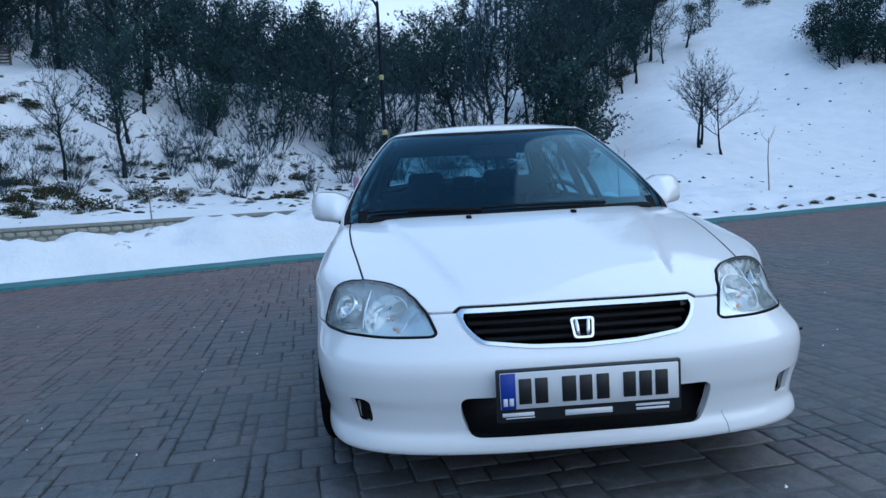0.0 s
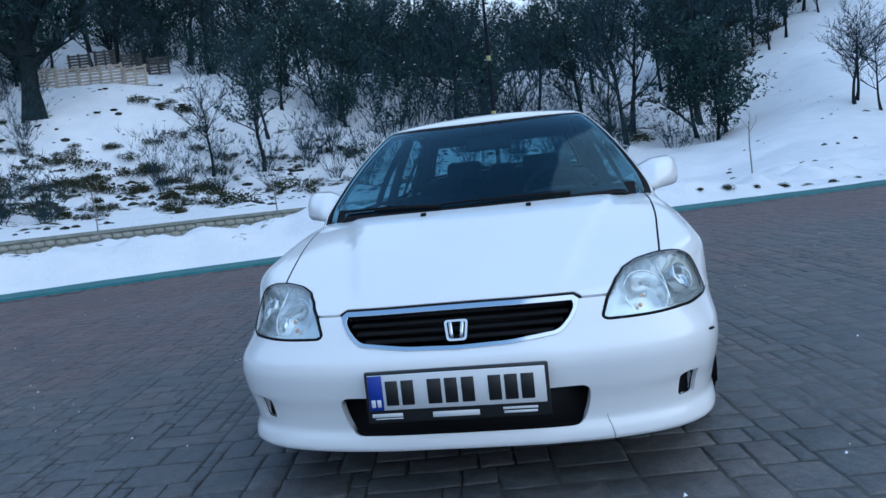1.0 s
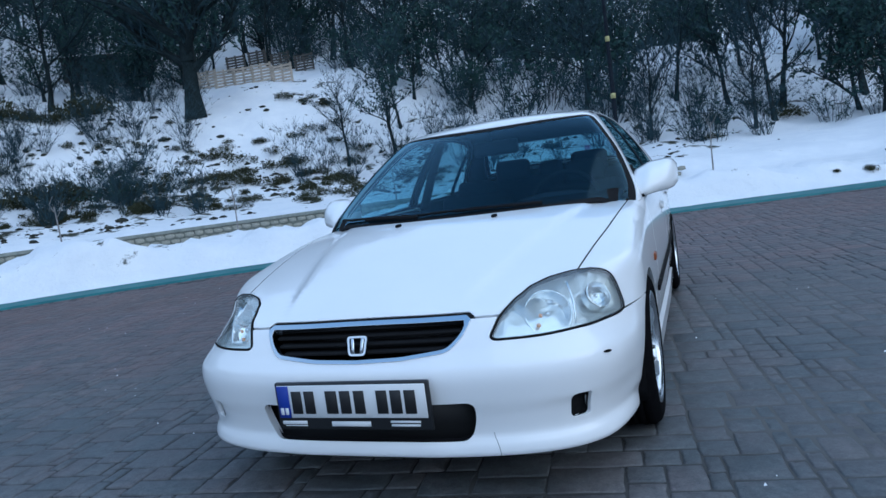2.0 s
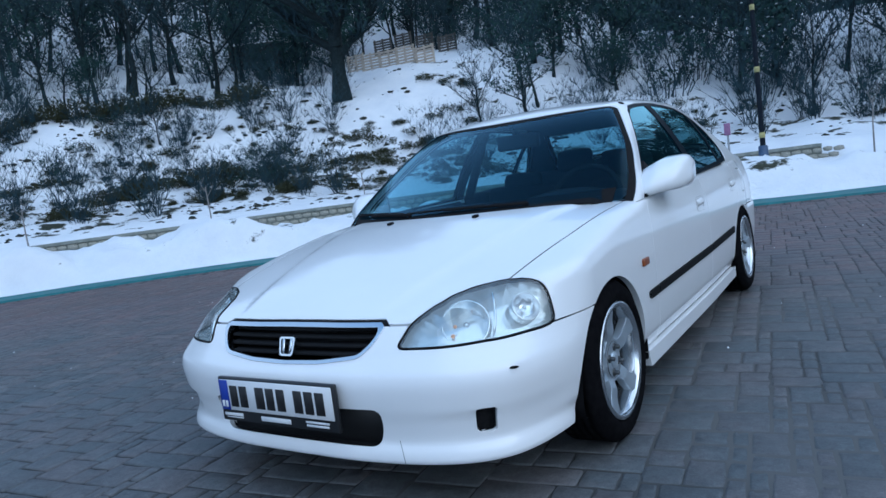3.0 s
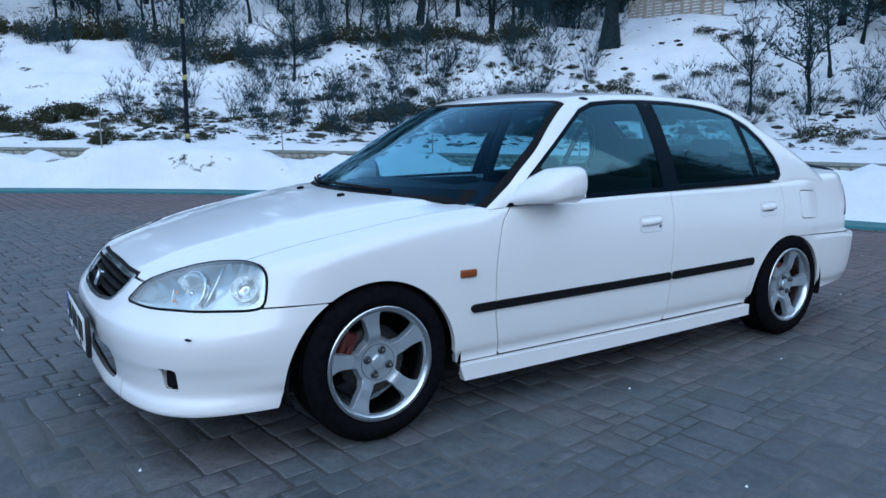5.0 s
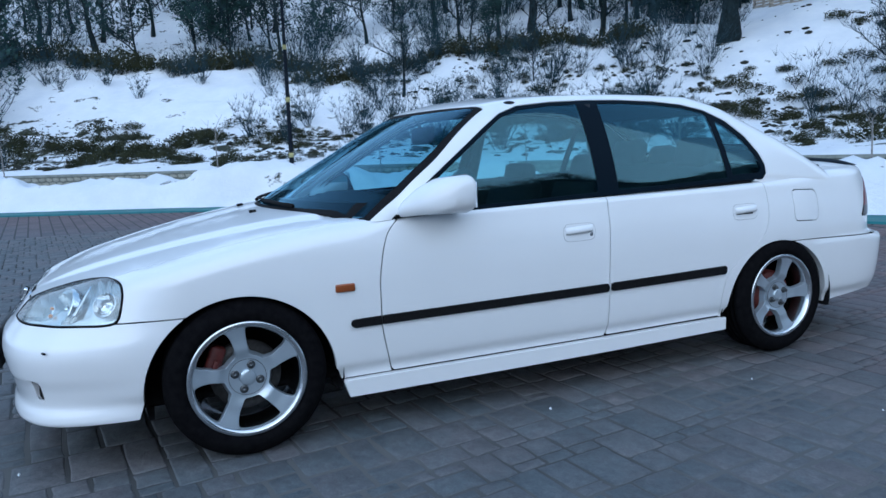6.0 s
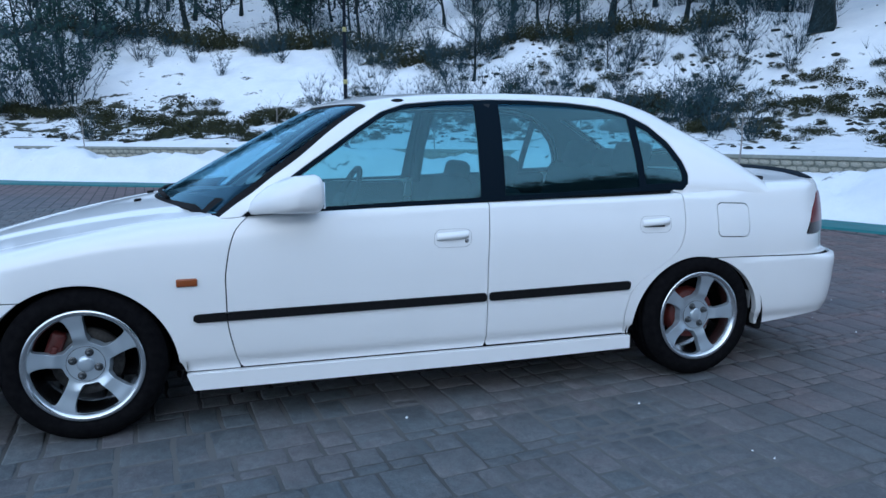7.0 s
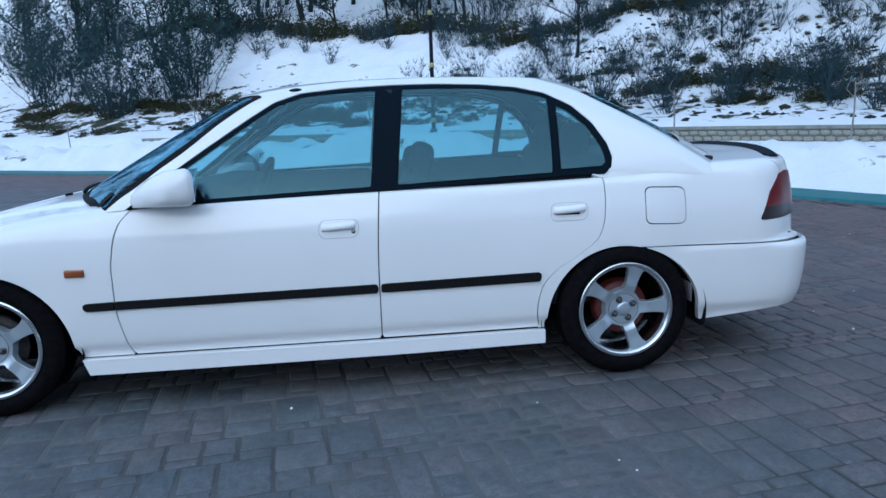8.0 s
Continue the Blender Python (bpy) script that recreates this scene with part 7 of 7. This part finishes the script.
part("wall", bm, DARK_WOOD, hut, smooth=False)
bm = bmesh.new()
box(bm, (4.7, 3.7, 0.08), pose(0, 0, 2.13, 9, 0, 0), 0.01, 1)
roof_ob = part("hut_roof", bm, OLD_WOOD, hut, smooth=False)
bm = bmesh.new()
box(bm, (4.5, 3.3, 0.16), pose(0.05, 0.1, 2.26, 9, 0, 0), 0.07, 3)
part("roof_snow", bm, CLUMP_SNOW, roof_ob)

# ---- stamped ashlar paving: the nearest stones one by one, the rest joined ----
UNIT = 0.062


def paver_mat(name, joined):
    m = mat(name, (0.10, 0.10, 0.105), 0.62, spec=0.4)
    g = m.node_tree.nodes.new("ShaderNodeNewGeometry")
    if joined:
        chance, out = g, "Random Per Island"
    else:
        chance, out = m.node_tree.nodes.new("ShaderNodeObjectInfo"), "Random"
    own = ramp_of(m, chance, out, [(0.0, (0.108, 0.116, 0.116)), (0.45, (0.124, 0.128, 0.126)), (0.75, (0.133, 0.127, 0.124)), (1.0, (0.144, 0.141, 0.136))])
    fine = node(m, "ShaderNodeTexNoise", Scale=130.0, Detail=4.0, Roughness=0.7)
    wire(m, g, "Position", fine, "Vector")
    grain = node(m, "ShaderNodeTexNoise", Scale=26.0, Detail=8.0, Roughness=0.72)
    wire(m, g, "Position", grain, "Vector")
    wear = node(m, "ShaderNodeTexNoise", Scale=3.2, Detail=5.0, Roughness=0.6)
    wire(m, g, "Position", wear, "Vector")
    spots = ramp_of(m, grain, "Fac", [(0.30, (0.62, 0.62, 0.63)), (0.52, (1, 1, 1)), (0.74, (1.38, 1.36, 1.36))])
    tone = mix_of(m, 1.0, (own, "Color"), (stone_tone(m, g), "Color"), "MULTIPLY")
    tone = mix_of(m, 0.9, (tone, "Color"), (spots, "Color"), "MULTIPLY")
    speck = ramp_of(m, fine, "Fac", [(0.34, (0.70, 0.70, 0.71)), (0.55, (1.0, 1.0, 1.0)), (0.72, (1.34, 1.33, 1.33))])
    tone = mix_of(m, 0.8, (tone, "Color"), (speck, "Color"), "MULTIPLY")
    dirt = ramp_of(m, wear, "Fac", [(0.35, (0.78, 0.79, 0.80)), (0.65, (1.10, 1.09, 1.09))])
    blotch = node(m, "ShaderNodeTexNoise", Scale=1.9, Detail=8.0, Roughness=0.7)
    wire(m, g, "Position", blotch, "Vector")
    stain = ramp_of(m, blotch, "Fac", [(0.34, (0.78, 0.83, 0.88)), (0.46, (0.96, 0.98, 1.0)), (0.56, (1.05, 0.97, 0.975)), (0.70, (1.22, 1.13, 1.11))])
    tone = mix_of(m, 0.85, (tone, "Color"), (stain, "Color"), "MULTIPLY")
    tone = mix_of(m, 1.0, (tone, "Color"), (dirt, "Color"), "MULTIPLY")
    # the stones fade to an even darker grey low on their shoulders
    rim = m.node_tree.nodes.new("ShaderNodeSeparateXYZ")
    wire(m, g, "Position", rim, 0)
    low = m.node_tree.nodes.new("ShaderNodeMapRange")
    low.inputs["From Min"].default_value, low.inputs["From Max"].default_value = -0.010, -0.004
    low.inputs["To Min"].default_value, low.inputs["To Max"].default_value = 0.55, 0.0
    wire(m, rim, "Z", low, "Value")
    base_of(m, mix_of(m, (low, "Result"), (tone, "Color"), (0.075, 0.074, 0.075)))
    shine = ramp_of(m, wear, "Fac", [(0.3, (0.46, 0.46, 0.46)), (0.7, (0.72, 0.72, 0.72))])
    wire(m, shine, "Color", m.node_tree.nodes["Principled BSDF"], "Roughness")
    bump_of(m, grain, "Fac", 0.85, 0.007)
    return m


PAVER, PAVER_REST = paver_mat("ashlar_paver", False), paver_mat("ashlar_paver_joined", True)
SIZES = [(3, 3), (4, 2), (2, 2), (3, 2), (4, 3), (5, 2), (2, 3), (2, 1), (3, 1), (1, 2)]


def ashlar(nx, ny, seed):
    """Stones that fill a grid of cells: (column, row, columns, rows)."""
    r2 = random.Random(seed)
    used = np.zeros((nx, ny), bool)
    out = []
    for j in range(ny):
        for i in range(nx):
            if used[i, j]:
                continue
            order = SIZES[:7]
            r2.shuffle(order)
            for w, h in order + SIZES[7:] + [(1, 1)]:
                if i + w <= nx and j + h <= ny and not used[i:i + w, j:j + h].any():
                    used[i:i + w, j:j + h] = True
                    out.append((i, j, w, h))
                    break
    return out


def stone_block(w, h, seed):
    """One stamped stone: a wavy outline, a soft shoulder and a nearly flat top at z = 0."""
    r2 = random.Random(seed)
    g, gy = 0.0017, 0.0036
    x0, x1, y0, y1 = -w / 2 + g, w / 2 - g, -h / 2 + gy, h / 2 - gy
    c = 0.006
    j = lambda s: r2.uniform(-s, s)
    # corners are nipped off; each long side has a bend in it
    plan = [(x0 + c, y0), (w * j(0.25), y0 + j(0.0055)), (x1 - c, y0), (x1, y0 + c), (x1 + j(0.0055), h * j(0.25)), (x1, y1 - c), (x1 - c, y1), (w * j(0.25), y1 + j(0.0055)), (x0 + c, y1), (x0, y1 - c), (x0 + j(0.0055), h * j(0.25)), (x0, y0 + c)]
    plan = [(x + j(0.0032), y + j(0.0032)) for x, y in plan]
    top = j(0.0010)
    v = []
    for inset, z in ((-0.0005, -0.016), (0.0022, -0.0042), (0.0095, -0.0006)):
        v += [(x * (1 - 2 * inset / w), y * (1 - 2 * inset / h), z + top + (j(0.0008) if z > -0.01 else 0)) for x, y in plan]
    f = [(k + 12 * r, (k + 1) % 12 + 12 * r, (k + 1) % 12 + 12 * r + 12, k + 12 * r + 12) for r in range(2) for k in range(12)] + [tuple(range(24, 36))]
    return v, f


X0, Y0, NX, NY = -8.2, -6.4, 330, 272
turn = Matrix.Rotation(radians(PAVE_TURN), 4, "Z")
layout = ashlar(NX, NY, 3)
centres = [turn @ Vector((X0 + (i + w / 2) * UNIT, Y0 + (j + h / 2) * UNIT, 0)) for i, j, w, h in layout]
gaps = kerb_gap(np.array([c.x for c in centres]), np.array([c.y for c in centres]))
pavement = thing("pavement", None, "stamped grey and faded red ashlar stone paving", "paving", kind="structure")
shared, rest_v, rest_f, near = {}, [], [], 0
order = sorted(range(len(layout)), key=lambda k: (centres[k].x - 1.55) ** 2 + ((centres[k].y - 0.9) * 0.62) ** 2)
for k in order:
    i, j, w, h = layout[k]
    c = centres[k]
    if gaps[k] > -0.22:
        continue
    if near < 300:
        near += 1
        key = (w, h, k % 4)
        if key not in shared:
            v, f = stone_block(w * UNIT, h * UNIT, w * 31 + h * 7 + k % 4)
            me = bpy.data.meshes.new("paver")
            me.from_pydata(v, [], f)
            me.materials.append(PAVER)
            me.shade_smooth()
            shared[key] = me
        ob = new("paver", shared[key])
        ob.matrix_basis = Matrix.Translation((c.x, c.y, -0.002)) @ turn
        ob.parent = pavement
    else:
        v, f = stone_block(w * UNIT, h * UNIT, k)
        b = len(rest_v)
        cs, sn = math.cos(radians(PAVE_TURN)), math.sin(radians(PAVE_TURN))
        rest_v += [(c.x + x * cs - y * sn, c.y + x * sn + y * cs, z - 0.002) for x, y, z in v]
        rest_f += [tuple(q + b for q in face) for face in f]
# grit fills the joints more in some places than in others
def fill_at(x, y):
    n = fbm(x * 0.9, y * 0.9, 4, 83)
    return np.clip((n - 0.5) * 2.6 + 0.12 + 0.8 * step(1.5 - np.hypot(x - 1.75, (y - 1.0) * 0.75), 0.0, 0.7) + 0.6 * step(1.5 - np.hypot((x - 0.4) * 0.7, y + 1.9), 0.0, 0.8) + 0.7 * step(1.1 - np.hypot(x - 0.9, (y + 0.5) * 0.8), 0.0, 0.6), 0, 1)


bed_mat = mat("joint_grit", (0.03, 0.03, 0.03), 0.9, spec=0.2)
fill_attr = bed_mat.node_tree.nodes.new("ShaderNodeAttribute")
fill_attr.attribute_name = "fill"
base_of(bed_mat, ramp_of(bed_mat, fill_attr, "Fac", [(0.0, (0.038, 0.039, 0.040)), (0.5, (0.062, 0.063, 0.063)), (1.0, (0.115, 0.116, 0.114))]))
nx, ny = int(NX * UNIT / 0.12), int(NY * UNIT / 0.12)
gx, gy = np.meshgrid(np.linspace(X0, X0 + NX * UNIT, nx + 1), np.linspace(Y0, Y0 + NY * UNIT, ny + 1), indexing="ij")
cs, sn = math.cos(radians(PAVE_TURN)), math.sin(radians(PAVE_TURN))
bx, by = (gx * cs - gy * sn).ravel(), (gx * sn + gy * cs).ravel()
fill = fill_at(bx, by)
edge_gap = kerb_gap(bx, by)
bed_v = np.column_stack([bx, by, -0.0100 + 0.0060 * fill])
bed_f = [(a * (ny + 1) + b, (a + 1) * (ny + 1) + b, (a + 1) * (ny + 1) + b + 1, a * (ny + 1) + b + 1) for a in range(nx) for b in range(ny)]
bed_f = [f for f in bed_f if max(edge_gap[q] for q in f) < -0.05]
bed = raw_mesh("joint_bed", bed_v, bed_f, bed_mat, pavement, "dark grit in the joints", True)
bed.data.attributes.new("fill", "FLOAT", "POINT").data.foreach_set("value", fill.astype(np.float32))
rest = raw_mesh("paver_field", rest_v, rest_f, PAVER_REST, pavement, "", True)
rest_xy = np.array(rest_v)[:, :2]
rest.data.attributes.new("border", "FLOAT", "POINT").data.foreach_set("value", border_at(rest_xy[:, 0], rest_xy[:, 1]).astype(np.float32))
tagged(rest, kind="stuff")


# crumbs of snow and salt left on the stones
r2 = random.Random(17)
crumb_v, crumb_f = [], []
for _ in range(130):
    x, y, size = r2.uniform(-5, 6), r2.uniform(-2.2, 6), r2.uniform(0.003, 0.008)
    if float(kerb_gap(np.array([x]), np.array([y]))[0]) > -0.3:
        continue
    b = len(crumb_v)
    crumb_v += [(x + size * a * r2.uniform(0.6, 1.3), y + size * c * r2.uniform(0.6, 1.3), h * size) for a, c, h in ((1, 0, -0.4), (-0.5, 0.9, -0.4), (-0.6, -0.8, -0.4), (0.1, 0.1, 0.9))]
    crumb_f += [(b, b + 1, b + 3), (b + 1, b + 2, b + 3), (b + 2, b, b + 3)]
tagged(raw_mesh("snow_crumbs", crumb_v, crumb_f, CLUMP_SNOW, None), "small white crumbs of snow scattered on paving", "snow", kind="stuff")
